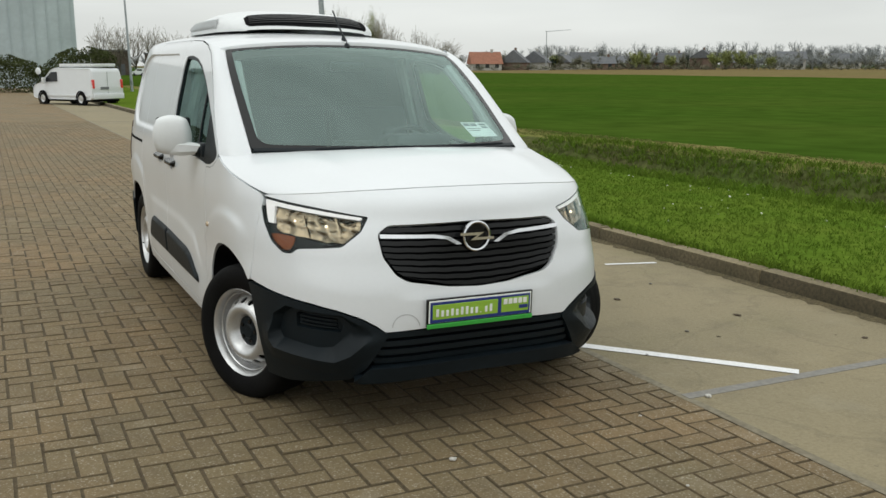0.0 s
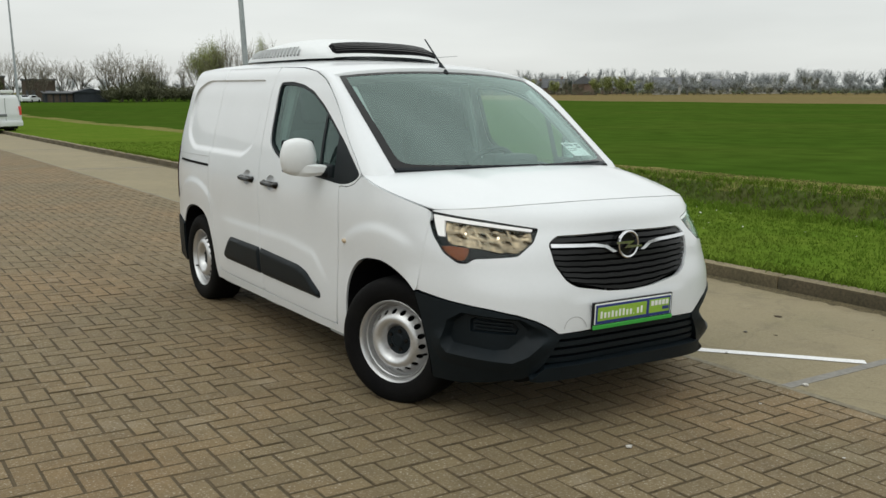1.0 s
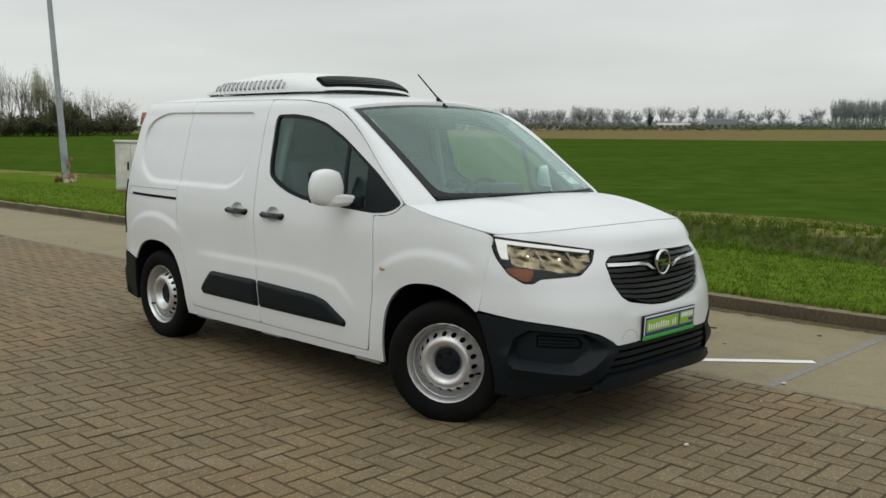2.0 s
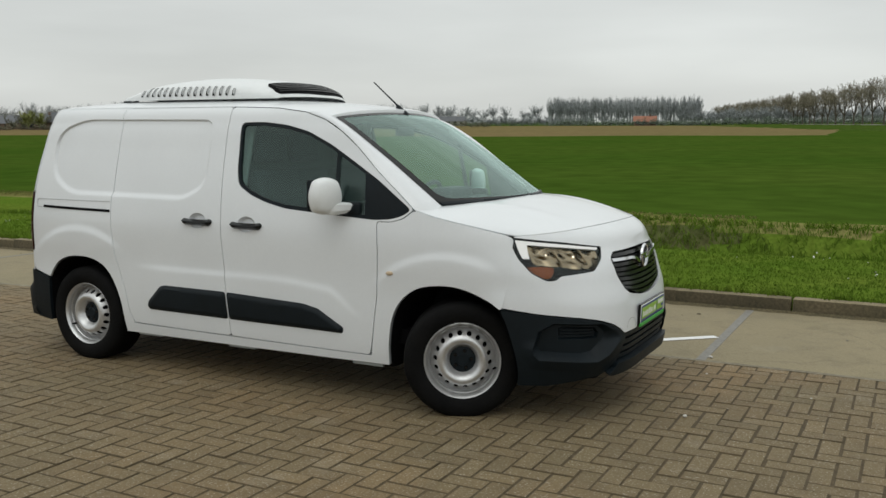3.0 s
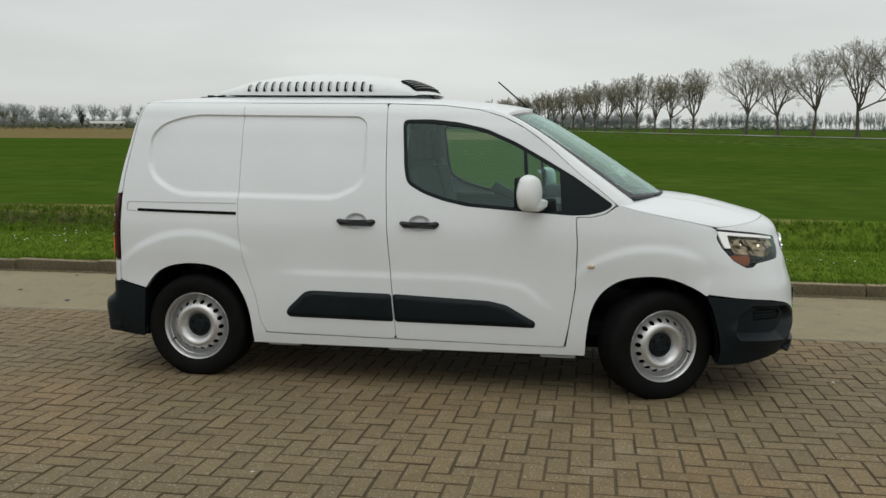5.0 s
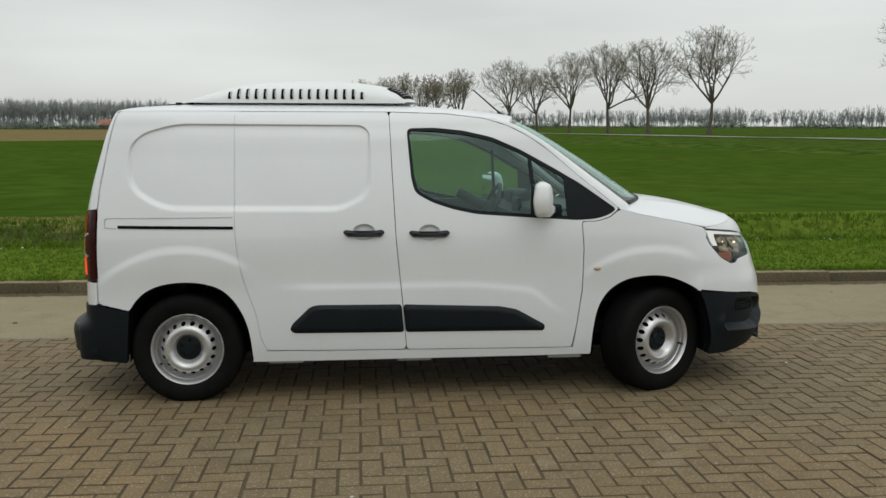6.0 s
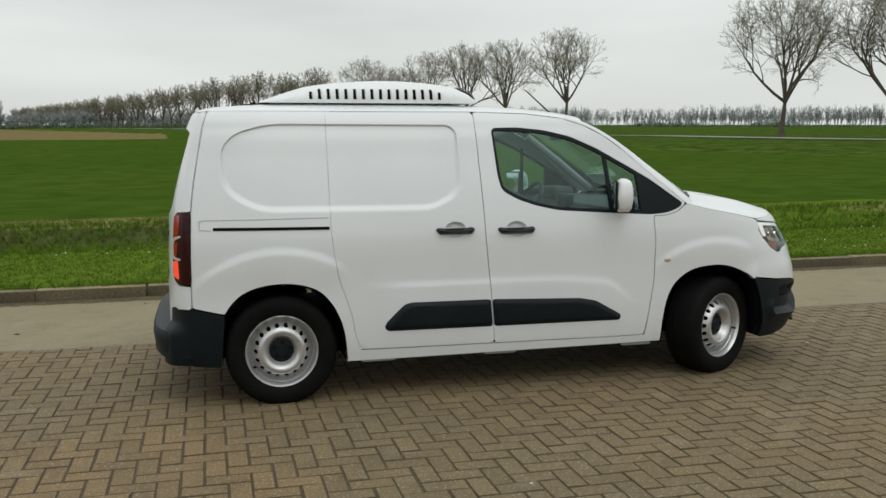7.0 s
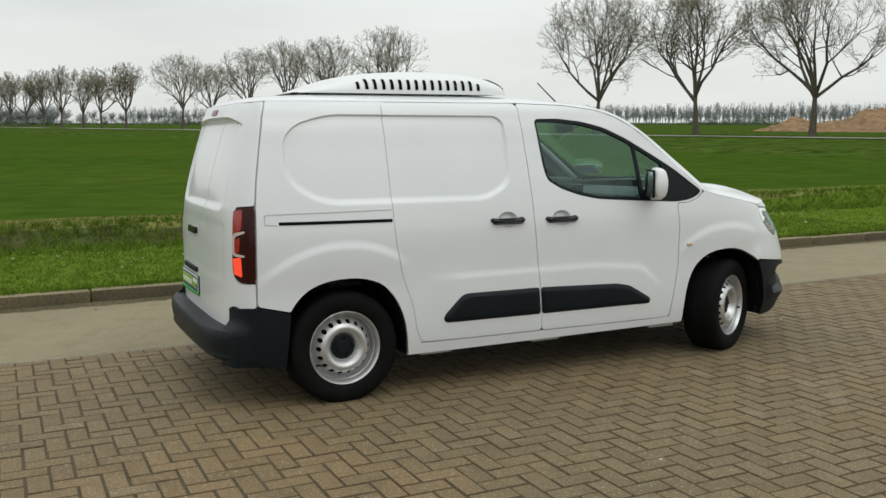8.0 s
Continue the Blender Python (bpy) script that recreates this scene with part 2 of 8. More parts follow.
def within(px, py, poly):
    inside = np.zeros(len(px), bool)
    q = np.asarray(poly)
    for (x0, y0), (x1, y1) in zip(q, np.roll(q, -1, 0)):
        if y0 != y1:
            hit = ((y0 > py) != (y1 > py)) & (px < (x1 - x0) * (py - y0) / (y1 - y0) + x0)
            inside ^= hit
    return inside


def clearance(px, py, poly):
    q = np.asarray(poly)
    best = np.full(len(px), 9.0)
    for a, b in zip(q, np.roll(q, -1, 0)):
        d = b - a
        t = np.clip(((px - a[0]) * d[0] + (py - a[1]) * d[1]) / max(d @ d, 1e-12), 0, 1)
        best = np.minimum(best, np.hypot(px - a[0] - t * d[0], py - a[1] - t * d[1]))
    return best


def patch(outline, fn, step=0.03, holes=(), thick=0.015, mirror=False, out=None, creases=()):
    """A panel: the 2D outline (less holes) meshed and laid on the surface fn(u, v), with its rim turned inwards by thick.
    out: a point inside the body, from which the panel faces away; creases: closed runs of points that mesh edges follow."""
    loops = [dense(outline, step)] + [dense(h, step) for h in holes]
    verts, edges = [], []
    for lp in loops:
        n0 = len(verts)
        verts += [Vector(p) for p in lp]
        edges += [(n0 + i, n0 + (i + 1) % len(lp)) for i in range(len(lp))]
    lines = []
    for cr in creases:
        c = np.asarray(dense(cr, 0.012))
        ok = within(c[:, 0], c[:, 1], loops[0]) & (clearance(c[:, 0], c[:, 1], loops[0]) > 0.003)
        at = {}
        for i in np.nonzero(ok)[0]:
            at[i] = len(verts)
            verts.append(Vector(c[i]))
        edges += [(at[i], at[(i + 1) % len(c)]) for i in at if (i + 1) % len(c) in at]
        lines.append(c)
    q = np.asarray(loops[0])
    lo, hi = q.min(0), q.max(0)
    gx, gy = np.meshgrid(np.arange(lo[0] + step / 2, hi[0], step), np.arange(lo[1] + step / 2, hi[1], step))
    gx[1::2] += step * 0.5
    gx, gy = gx.ravel(), gy.ravel()
    ok = within(gx, gy, loops[0])
    for h in loops[1:]:
        ok &= ~within(gx, gy, h)
    gx, gy = gx[ok], gy[ok]
    ok = np.ones(len(gx), bool)
    for lp in loops + lines:
        ok &= clearance(gx, gy, lp) > step * 0.5
    verts += [Vector((a, b)) for a, b in zip(gx[ok], gy[ok])]
    vs, _, fs, _, _, _ = delaunay_2d_cdt(verts, edges, [], 0, 1e-6)
    co = np.array([(v.x, v.y) for v in vs])
    cen = np.array([co[list(fc)].mean(0) for fc in fs])
    keep = within(cen[:, 0], cen[:, 1], loops[0])
    for h in loops[1:]:
        keep &= ~within(cen[:, 0], cen[:, 1], h)
    p3 = np.asarray(fn(co[:, 0], co[:, 1]), float)
    if mirror:
        p3 = p3 * (-1, 1, 1)
    fresh = bmesh.new()
    bv = [fresh.verts.new(p) for p in p3]
    for fc, k in zip(fs, keep):
        if k:
            try:
                fresh.faces.new([bv[i] for i in fc])
            except ValueError:
                pass
    bmesh.ops.delete(fresh, geom=[v for v in fresh.verts if not v.link_faces], context="VERTS")
    fresh.normal_update()
    core = Vector(out or (0, -1.4, 0.8))
    if sum((fc.calc_center_median() - core).dot(fc.normal) * fc.calc_area() for fc in fresh.faces) < 0:
        bmesh.ops.reverse_faces(fresh, faces=fresh.faces)
        fresh.normal_update()
    if thick:
        rim = [e for e in fresh.edges if e.is_boundary]
        inner = {}
        for e in rim:
            for v in e.verts:
                if v not in inner:
                    inner[v] = v.co - v.normal * thick
        inner = {v: fresh.verts.new(c) for v, c in inner.items()}
        for e in rim:
            fc = e.link_faces[0]
            a, b = e.verts
            order = [lp.vert for lp in fc.loops]
            if order[(order.index(a) + 1) % len(order)] is not b:
                a, b = b, a
            fresh.faces.new((b, a, inner[a], inner[b]))
    return fresh


def strip(rows, closed=False):
    """A sheet through rows of points, all of one length."""
    bm = bmesh.new()
    vs = [[bm.verts.new(p) for p in row] for row in rows]
    for a, b in zip(vs, vs[1:]):
        for i in range(len(a) - (0 if closed else 1)):
            j = (i + 1) % len(a)
            bm.faces.new((a[i], a[j], b[j], b[i]))
    return bm


def face_away(bm, core):
    bm.normal_update()
    core = Vector(core)
    if sum((fc.calc_center_median() - core).dot(fc.normal) * fc.calc_area() for fc in bm.faces) < 0:
        bmesh.ops.reverse_faces(bm, faces=bm.faces)
    bm.normal_update()
    return bm


def thicken(bm, t):
    bmesh.ops.solidify(bm, geom=bm.faces, thickness=t)
    return bm


# ---- ground ----
EDGE, KERB = 1.06, 3.18          # pavers end, kerb begins
KERB_H, KERB_W = 0.12, 0.16


def gz(x, y):
    """Height of the road surface: it falls to the kerb, and gently away up the road."""
    return -0.02 * (x + 0.83) - 0.0065 * np.clip(np.asarray(y, float) - 1.0, 0, 60)


ROW_D = Vector((0.96, 0.28)).normalized()     # direction of the tree-lined road
ROW_P = Vector((76.5, -56.1))
ROW_N = Vector((-ROW_D.y, ROW_D.x))           # towards the yard


def terrain(x, y):
    """Verge, ditch, field, and the bank of the tree-lined road."""
    x, y = np.asarray(x, float), np.asarray(y, float)
    road = gz(np.minimum(x, KERB + 0.1), y) - 0.10
    lvl = gz(KERB, y)
    wob = 0.25 * np.sin(y * 0.33) + 0.15 * np.sin(y * 0.9 + 1)
    verge = lvl + KERB_H - 0.02 - 0.03 * np.clip(x - KERB - KERB_W, 0, 3.2)
    ditch = -0.85 * step01(x, 7.05 + wob, 7.85 + wob) + 0.87 * step01(x, 8.7 + wob, 9.95 + 0.5 * wob)
    ditch = ditch * step01(-y, -13, -8)
    far = -0.10 * step01(x, 10.6, 15) + 0.04 * np.sin(x * 0.21) * np.sin(y * 0.17) * step01(x, 12, 30)
    z = np.where(x < KERB + 0.13, road, verge + ditch + far)
    off = (x - ROW_P.x) * ROW_N.x + (y - ROW_P.y) * ROW_N.y
    return z + np.where(x > 12, 0.30 * step01(off, 33.5, 29.5) + 0.17 * step01(off, 29, 12), 0)


def build_ground():
    xs = np.unique(np.r_[-1800, -900, -400, -200, -90, -60, -45, -36, np.arange(-30, 3.3, 3.0), KERB + 0.125, KERB + 0.135, np.arange(3.5, 12.0, 0.2), np.arange(12.0, 20, 1.0),
                         np.arange(20, 60, 1.5), np.arange(60, 160, 2.5), np.arange(160, 340, 12), 390, 420, 500, 700, 1000, 1400, 1900])
    ys = np.unique(np.r_[-1800, -1200, -800, -500, -350, -250, -200, -170, np.arange(-150, -64, 2.5), np.arange(-64, -12, 1.25), np.arange(-12, 20, 0.45), np.arange(20, 60, 2.5), np.arange(60, 200, 10), 250, 320, 420, 600, 900, 1300, 1900])
    gx, gy = np.meshgrid(xs, ys)
    gzz = terrain(gx, gy)
    nx, ny = len(xs), len(ys)
    verts = np.c_[gx.ravel(), gy.ravel(), gzz.ravel()]
    idx = np.arange(nx * ny).reshape(ny, nx)
    quads = np.stack([idx[:-1, :-1], idx[:-1, 1:], idx[1:, 1:], idx[1:, :-1]], -1).reshape(-1, 4)
    me = bpy.data.meshes.new("ground")
    me.from_pydata(verts.tolist(), [], quads.tolist())
    cx, cy = verts[quads].mean(1)[:, 0], verts[quads].mean(1)[:, 1]
    off = (cx - ROW_P.x) * ROW_N.x + (cy - ROW_P.y) * ROW_N.y
    kind = np.zeros(len(quads), int)
    wob = 0.25 * np.sin(cy * 0.33) + 0.15 * np.sin(cy * 0.9 + 1)
    kind[(cx > 7.35 + wob) & (cx < 9.75 + 0.5 * wob) & (cy < 12) & (cy > -2.5 + 0.8 * np.sin(cx * 3))] = 1
    kind[(cx >= 9.75 + 0.5 * wob) & (cx < 11.0 + 1.3 * wob) & ((cy > -2) | (np.sin(cy * 0.6 + cx) > 0.45))] = 2
    kind[cx >= 11.0 + 1.3 * wob] = 3
    kind[(cx > 114) & (cx < 420) & (off > 34) & (cy > 0.045 * cx)] = 4
    kind[(off < 33) & (cx > 12)] = 5
    for m in (M_VERGE, M_DITCH, M_DRY, M_FIELD, M_STUBBLE, M_BANKSOIL):
        me.materials.append(m)
    me.polygons.foreach_set("material_index", kind.astype(np.int32))
    me.polygons.foreach_set("use_smooth", np.ones(len(quads), bool))
    return tagged(new("ground", me), "flat green meadow with a grassy ditch and a bare strip", "ground", kind="structure")


M_VERGE = material("verge_grass", (0.076, 0.134, 0.015), 0.9, spec=0.0, grain=0.28, grain_scale=14, stain=0.7, stain_scale=0.8, second=(0.118, 0.156, 0.024), bump=0.25, bump_scale=20)
M_DITCH = material("ditch_bank", (0.058, 0.094, 0.020), 0.95, spec=0.0, grain=0.4, grain_scale=7, stain=0.75, stain_scale=0.6, second=(0.094, 0.080, 0.042), bump=0.9, bump_scale=14)
M_DRY = material("dry_field_edge", (0.110, 0.135, 0.032), 0.95, spec=0.0, grain=0.35, grain_scale=7, stain=0.7, stain_scale=0.4, second=(0.25, 0.205, 0.090), bump=0.3, bump_scale=20)
M_FIELD = material("young_crop_field", (0.0385, 0.078, 0.0095), 0.95, spec=0.0, grain=0.20, grain_scale=0.9, stain=0.8, stain_scale=0.06, second=(0.058, 0.092, 0.014), bump=0.15, bump_scale=5)
M_BANKSOIL = material("bank_turf", (0.043, 0.078, 0.013), 0.95, spec=0.0, grain=0.5, grain_scale=0.9, stain=0.7, stain_scale=0.3, second=(0.066, 0.096, 0.019), bump=0.9, bump_scale=3)
M_STUBBLE = material("bare_stubble", (0.178, 0.134, 0.066), 0.95, spec=0.0, grain=0.2, grain_scale=0.5, stain=0.7, stain_scale=0.012, second=(0.150, 0.135, 0.055))
M_DIRT = material("heaped_earth", (0.26, 0.17, 0.10), 0.95, spec=0.0, grain=0.4, grain_scale=1.2, stain=0.5, stain_scale=0.25, second=(0.16, 0.11, 0.07), bump=0.8, bump_scale=2)
M_KERBSTONE = material("kerb_concrete", (0.255, 0.208, 0.125), 0.9, grain=0.3, grain_scale=40, stain=0.7, stain_scale=2.6, second=(0.088, 0.070, 0.034), bump=0.35, bump_scale=60, per_object=0.12)
# road-facing side of the kerb: shade put into the base colour, plus stains
M_KERBFACE = material("shaded_stained_kerb_face", (0.100, 0.080, 0.046), 0.92, grain=0.35, grain_scale=40, stain=0.8, stain_scale=2.2, second=(0.052, 0.046, 0.024), bump=0.35, bump_scale=60, per_object=0.2)
M_SEALANT = material("joint_sealant", (0.190, 0.180, 0.160), 0.7, grain=0.2, grain_scale=30)
M_LINE = material("road_paint", (0.78, 0.78, 0.78), 0.7, grain=0.12, grain_scale=60, stain=0.3, stain_scale=9, second=(0.5, 0.49, 0.46))
M_SAND = material("joint_sand", (0.088, 0.062, 0.031), 0.95, grain=0.35, grain_scale=50, stain=0.5, stain_scale=1.5, second=(0.058, 0.048, 0.026))


def paved_material(name, base, tan, dark, moss, chips, island=0.0, single=0.0, speck=170.0, crack=0.0, chip_level=0.80):
    """Weathered paving: broad stains, blotches, grit and pale chips, laid out in world space."""
    mat = bpy.data.materials.new(name)
    mat.use_nodes = True
    nt = mat.node_tree
    b = nt.nodes["Principled BSDF"]
    b.inputs["Specular IOR Level"].default_value = 0.35
    where = nt.nodes.new("ShaderNodeNewGeometry").outputs["Position"]

    def noise(scale, detail, lo, hi, rough=0.55):
        n = nt.nodes.new("ShaderNodeTexNoise")
        n.inputs["Scale"].default_value = scale
        n.inputs["Detail"].default_value = detail
        n.inputs["Roughness"].default_value = rough
        nt.links.new(where, n.inputs["Vector"])
        mr = nt.nodes.new("ShaderNodeMapRange")
        mr.inputs["From Min"].default_value = lo
        mr.inputs["From Max"].default_value = hi
        nt.links.new(n.outputs["Fac"], mr.inputs[0])
        return mr.outputs[0]

    def blend(col, other, fac, amount):
        k = nt.nodes.new("ShaderNodeMath")
        k.operation = "MULTIPLY"
        k.inputs[1].default_value = amount
        nt.links.new(fac, k.inputs[0])
        mx = nt.nodes.new("ShaderNodeMix")
        mx.data_type = "RGBA"
        nt.links.new(k.outputs[0], mx.inputs["Factor"])
        if isinstance(col, tuple):
            mx.inputs[6].default_value = (*col, 1)
        else:
            nt.links.new(col, mx.inputs[6])
        mx.inputs[7].default_value = (*other, 1)
        return mx.outputs[2]

    col = blend(base, tan, noise(0.55, 3, 0.42, 0.62), 0.85)
    col = blend(col, moss, noise(0.9, 5, 0.55, 0.72), 0.6)
    col = blend(col, dark, noise(5.0, 6, 0.50, 0.75), 0.55)
    fine = noise(55.0, 5, 0.30, 0.70, 0.7)
    col = blend(col, dark, fine, 0.5)
    if crack:
        v = nt.nodes.new("ShaderNodeTexVoronoi")
        v.feature = "DISTANCE_TO_EDGE"
        v.inputs["Scale"].default_value = 0.55
        wv = nt.nodes.new("ShaderNodeVectorMath")
        wv.operation = "MULTIPLY_ADD"
        nn = nt.nodes.new("ShaderNodeTexNoise")
        nn.inputs["Scale"].default_value = 2.2
        nn.inputs["Detail"].default_value = 6
        nt.links.new(where, nn.inputs["Vector"])
        nt.links.new(nn.outputs["Color"], wv.inputs[0])
        wv.inputs[1].default_value = (0.5, 0.5, 0.5)
        nt.links.new(where, wv.inputs[2])
        nt.links.new(wv.outputs[0], v.inputs["Vector"])
        mr = nt.nodes.new("ShaderNodeMapRange")
        mr.inputs["From Min"].default_value = 0.002
        mr.inputs["From Max"].default_value = 0.009
        mr.inputs["To Min"].default_value = 1
        mr.inputs["To Max"].default_value = 0
        nt.links.new(v.outputs["Distance"], mr.inputs[0])
        col = blend(col, dark, mr.outputs[0], crack)
        col = blend(col, dark, noise(16.0, 2, 0.70, 0.76), 0.75)
    col = blend(col, chips, noise(speck, 2, chip_level - 0.13, chip_level), 0.55)
    col = blend(col, chips, noise(2.6, 5, 0.60, 0.80), 0.22)
    if island or single:
        rnd = nt.nodes.new("ShaderNodeObjectInfo").outputs["Random"] if single else nt.nodes.new("ShaderNodeNewGeometry").outputs["Random Per Island"]
        mr = nt.nodes.new("ShaderNodeMapRange")
        mr.inputs["To Min"].default_value = 1 - (island or single)
        mr.inputs["To Max"].default_value = 1 + (island or single)
        nt.links.new(rnd, mr.inputs[0])
        sc = nt.nodes.new("ShaderNodeVectorMath")
        sc.operation = "SCALE"
        nt.links.new(col, sc.inputs[0])
        nt.links.new(mr.outputs[0], sc.inputs["Scale"])
        col = sc.outputs[0]
    nt.links.new(col, b.inputs["Base Color"])
    rr = nt.nodes.new("ShaderNodeMapRange")
    rr.inputs["To Min"].default_value = 0.72
    rr.inputs["To Max"].default_value = 0.92
    nt.links.new(fine, rr.inputs[0])
    nt.links.new(rr.outputs[0], b.inputs["Roughness"])
    bn = nt.nodes.new("ShaderNodeBump")
    bn.inputs["Strength"].default_value = 0.45
    bn.inputs["Distance"].default_value = 0.006
    nt.links.new(noise(120.0, 4, 0.25, 0.75, 0.7), bn.inputs["Height"])
    nt.links.new(bn.outputs[0], b.inputs["Normal"])
    return mat


PAVER_TONES = ((0.184, 0.139, 0.073), (0.234, 0.152, 0.070), (0.108, 0.080, 0.044), (0.142, 0.121, 0.060), (0.46, 0.42, 0.34))
M_BRICK = paved_material("paver", *PAVER_TONES, island=0.09, speck=95.0, chip_level=0.70)
M_BRICKOB = paved_material("single_paver", *PAVER_TONES, single=0.09, speck=95.0, chip_level=0.70)
M_CONCRETE = paved_material("worn_concrete", (0.262, 0.222, 0.136), (0.300, 0.250, 0.150), (0.165, 0.138, 0.086), (0.230, 0.205, 0.110), (0.42, 0.385, 0.29), speck=130.0, crack=0.35, chip_level=0.80)
M_YARD = paved_material("yard_paving", *PAVER_TONES, speck=95.0, chip_level=0.72)
M_GRIT = material("kerb_dirt", (0.105, 0.082, 0.042), 0.95, grain=0.5, grain_scale=45, stain=0.6, stain_scale=3, second=(0.055, 0.050, 0.024), bump=0.8, bump_scale=70)

ground = build_ground()


def sheet(name, xs, ys, mat, label, category, lift=0.0):
    bm = strip([[(x, y, float(gz(x, y)) + lift) for x in xs] for y in ys])
    face_away(bm, (0, 0, -50))
    return tagged(part(name, bm, mat, label=None or ""), label, category, kind="structure")


# bedding of the pavers, and the plain far reach of the yard
sheet("paver_bed", [-9.0, -4, 0, EDGE], [-8.22, -4, 1, 8, 16, 23.7], M_SAND, "dark sand bedding between the pavers", "ground", -0.0045)
sheet("yard", [-60, -30, -16, -9.0], [-40, -16, 1, 24, 61, 110], M_YARD, "brown paved yard surface", "pavement", -0.012)
sheet("yard_far", [-9.0, 0, EDGE], [23.7, 40, 61, 110], M_YARD, "brown paved yard surface further up the road", "pavement", -0.006)
sheet("yard_near", [-9.0, 0, EDGE], [-40, -16, -8.22], M_YARD, "brown paved yard surface", "pavement", -0.012)


def build_slabs():
    """Cast concrete gutter slabs between pavers and kerb, with sealed joints."""
    road = tagged(new("road"), "worn pale concrete gutter strip along the kerb", "road", kind="structure")
    cuts = [-40, -30.7, -21.7, -12.7, -3.66, 5.3, 14.3, 23.3, 32.3, 41.3, 60, 110]
    for a, b in zip(cuts, cuts[1:]):
        bm = bmesh.new()
        g = 0.012
        rows = []
        for y in np.linspace(a + g, b - g, 6):
            rows.append([(x, y, float(gz(x, y)) + dz) for x, dz in ((EDGE + 0.01, -0.05), (EDGE + 0.01, -0.006), (EDGE + 0.016, 0), (KERB - 0.016, 0), (KERB - 0.01, -0.006), (KERB - 0.01, -0.05))])
        bm = face_away(strip(rows), (2, (a + b) / 2, -3))
        part("slab", bm, M_CONCRETE, road, smooth=False)
        yj = b
        bm = boxed(EDGE + 0.01, KERB - 0.01, yj - 0.032, yj + 0.032, -0.006, 0.0025)
        for v in bm.verts:
            v.co.z += float(gz(v.co.x, v.co.y))
        part("joint_seal", bm, M_SEALANT, road, "grey sealed joint")
    bm = bmesh.new()
    ys = np.arange(-40, 60, 2.0)
    bm = strip([[(EDGE - 0.018, y, float(gz(EDGE, y)) + 0.001), (EDGE + 0.030, y, float(gz(EDGE, y)) + 0.001)] for y in ys])
    part("edge_seal", face_away(bm, (1, 0, -9)), material("edge_mortar", (0.225, 0.200, 0.140), 0.85, grain=0.3, grain_scale=30, stain=0.7, stain_scale=2.5, second=(0.130, 0.105, 0.065)), road, "grey sealed joint along the pavers")
    return road


road = build_slabs()


def build_kerb():
    kerb = tagged(new("kerb"), "weathered concrete kerb stones edging the verge", "kerb", kind="structure")
    y = -24.0
    i = 0
    while y < 60:
        ln = 1.0
        bm = boxed(KERB, KERB + KERB_W, 0.0025, ln - 0.0025, -0.12, KERB_H, 0.016, 2)
        for v in bm.verts:
            if v.co.z > 0 and v.co.x < KERB + 0.05:
                v.co.x += 0.022
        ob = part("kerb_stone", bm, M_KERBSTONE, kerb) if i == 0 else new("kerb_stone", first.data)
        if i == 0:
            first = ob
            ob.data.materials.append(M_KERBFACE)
            # faces towards the road take the material with shade in its colour
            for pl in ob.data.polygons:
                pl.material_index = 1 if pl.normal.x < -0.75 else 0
        ob.parent = kerb
        ob.matrix_local = pose(random.uniform(-0.006, 0.006), y, float(gz(KERB, y + 0.5)) + random.uniform(-0.006, 0.004), 0.37 if y > 1 else 0, 0, random.uniform(-0.3, 0.3))
        y += ln
        i += 1
    return kerb


build_kerb()


def paint_line(name, a, b, width, label):
    d = Vector(b) - Vector(a)
    n = Vector((-d.y, d.x)).normalized() * width / 2
    k = 10
    rows = []
    for i in range(k + 1):
        p = Vector(a) + d * i / k
        rows.append([(q.x, q.y, float(gz(q.x, q.y)) + 0.004) for q in (p - n * random.uniform(0.9, 1.05), p + n * random.uniform(0.9, 1.05))])
    return tagged(part(name, face_away(strip(rows), (0, 0, -50)), M_LINE), label, "road marking")


paint_line("parking_line", (0.75, -2.38), (1.875, -3.61), 0.080, "white painted diagonal parking line on the concrete")
paint_line("parking_line", (2.58, -0.95), (3.02, -1.05), 0.045, "worn white parking line stub near the kerb")


def build_kerb_dirt():
    """Dirt and dead leaves gathered against the kerb, with a ragged edge."""
    rng = np.random.default_rng(77)
    ys = np.arange(-16, 24, 0.06)
    w = 0.07 + 0.05 * np.sin(ys * 1.3) * np.sin(ys * 0.37 + 1) + rng.normal(0, 0.016, len(ys))
    w = np.clip(w, 0.012, 0.2)
    rows = [[(KERB - 0.004, y, float(gz(KERB, y)) + 0.020), (KERB - 0.4 * a, y, float(gz(KERB, y)) + 0.010), (KERB - a, y, float(gz(KERB, y)) + 0.0015)] for y, a in zip(ys, w)]
    tagged(part("gutter_dirt", face_away(strip(rows), (2, 0, -50)), M_GRIT), "brown dirt gathered along the kerb foot", "dirt", kind="stuff")


build_kerb_dirt()


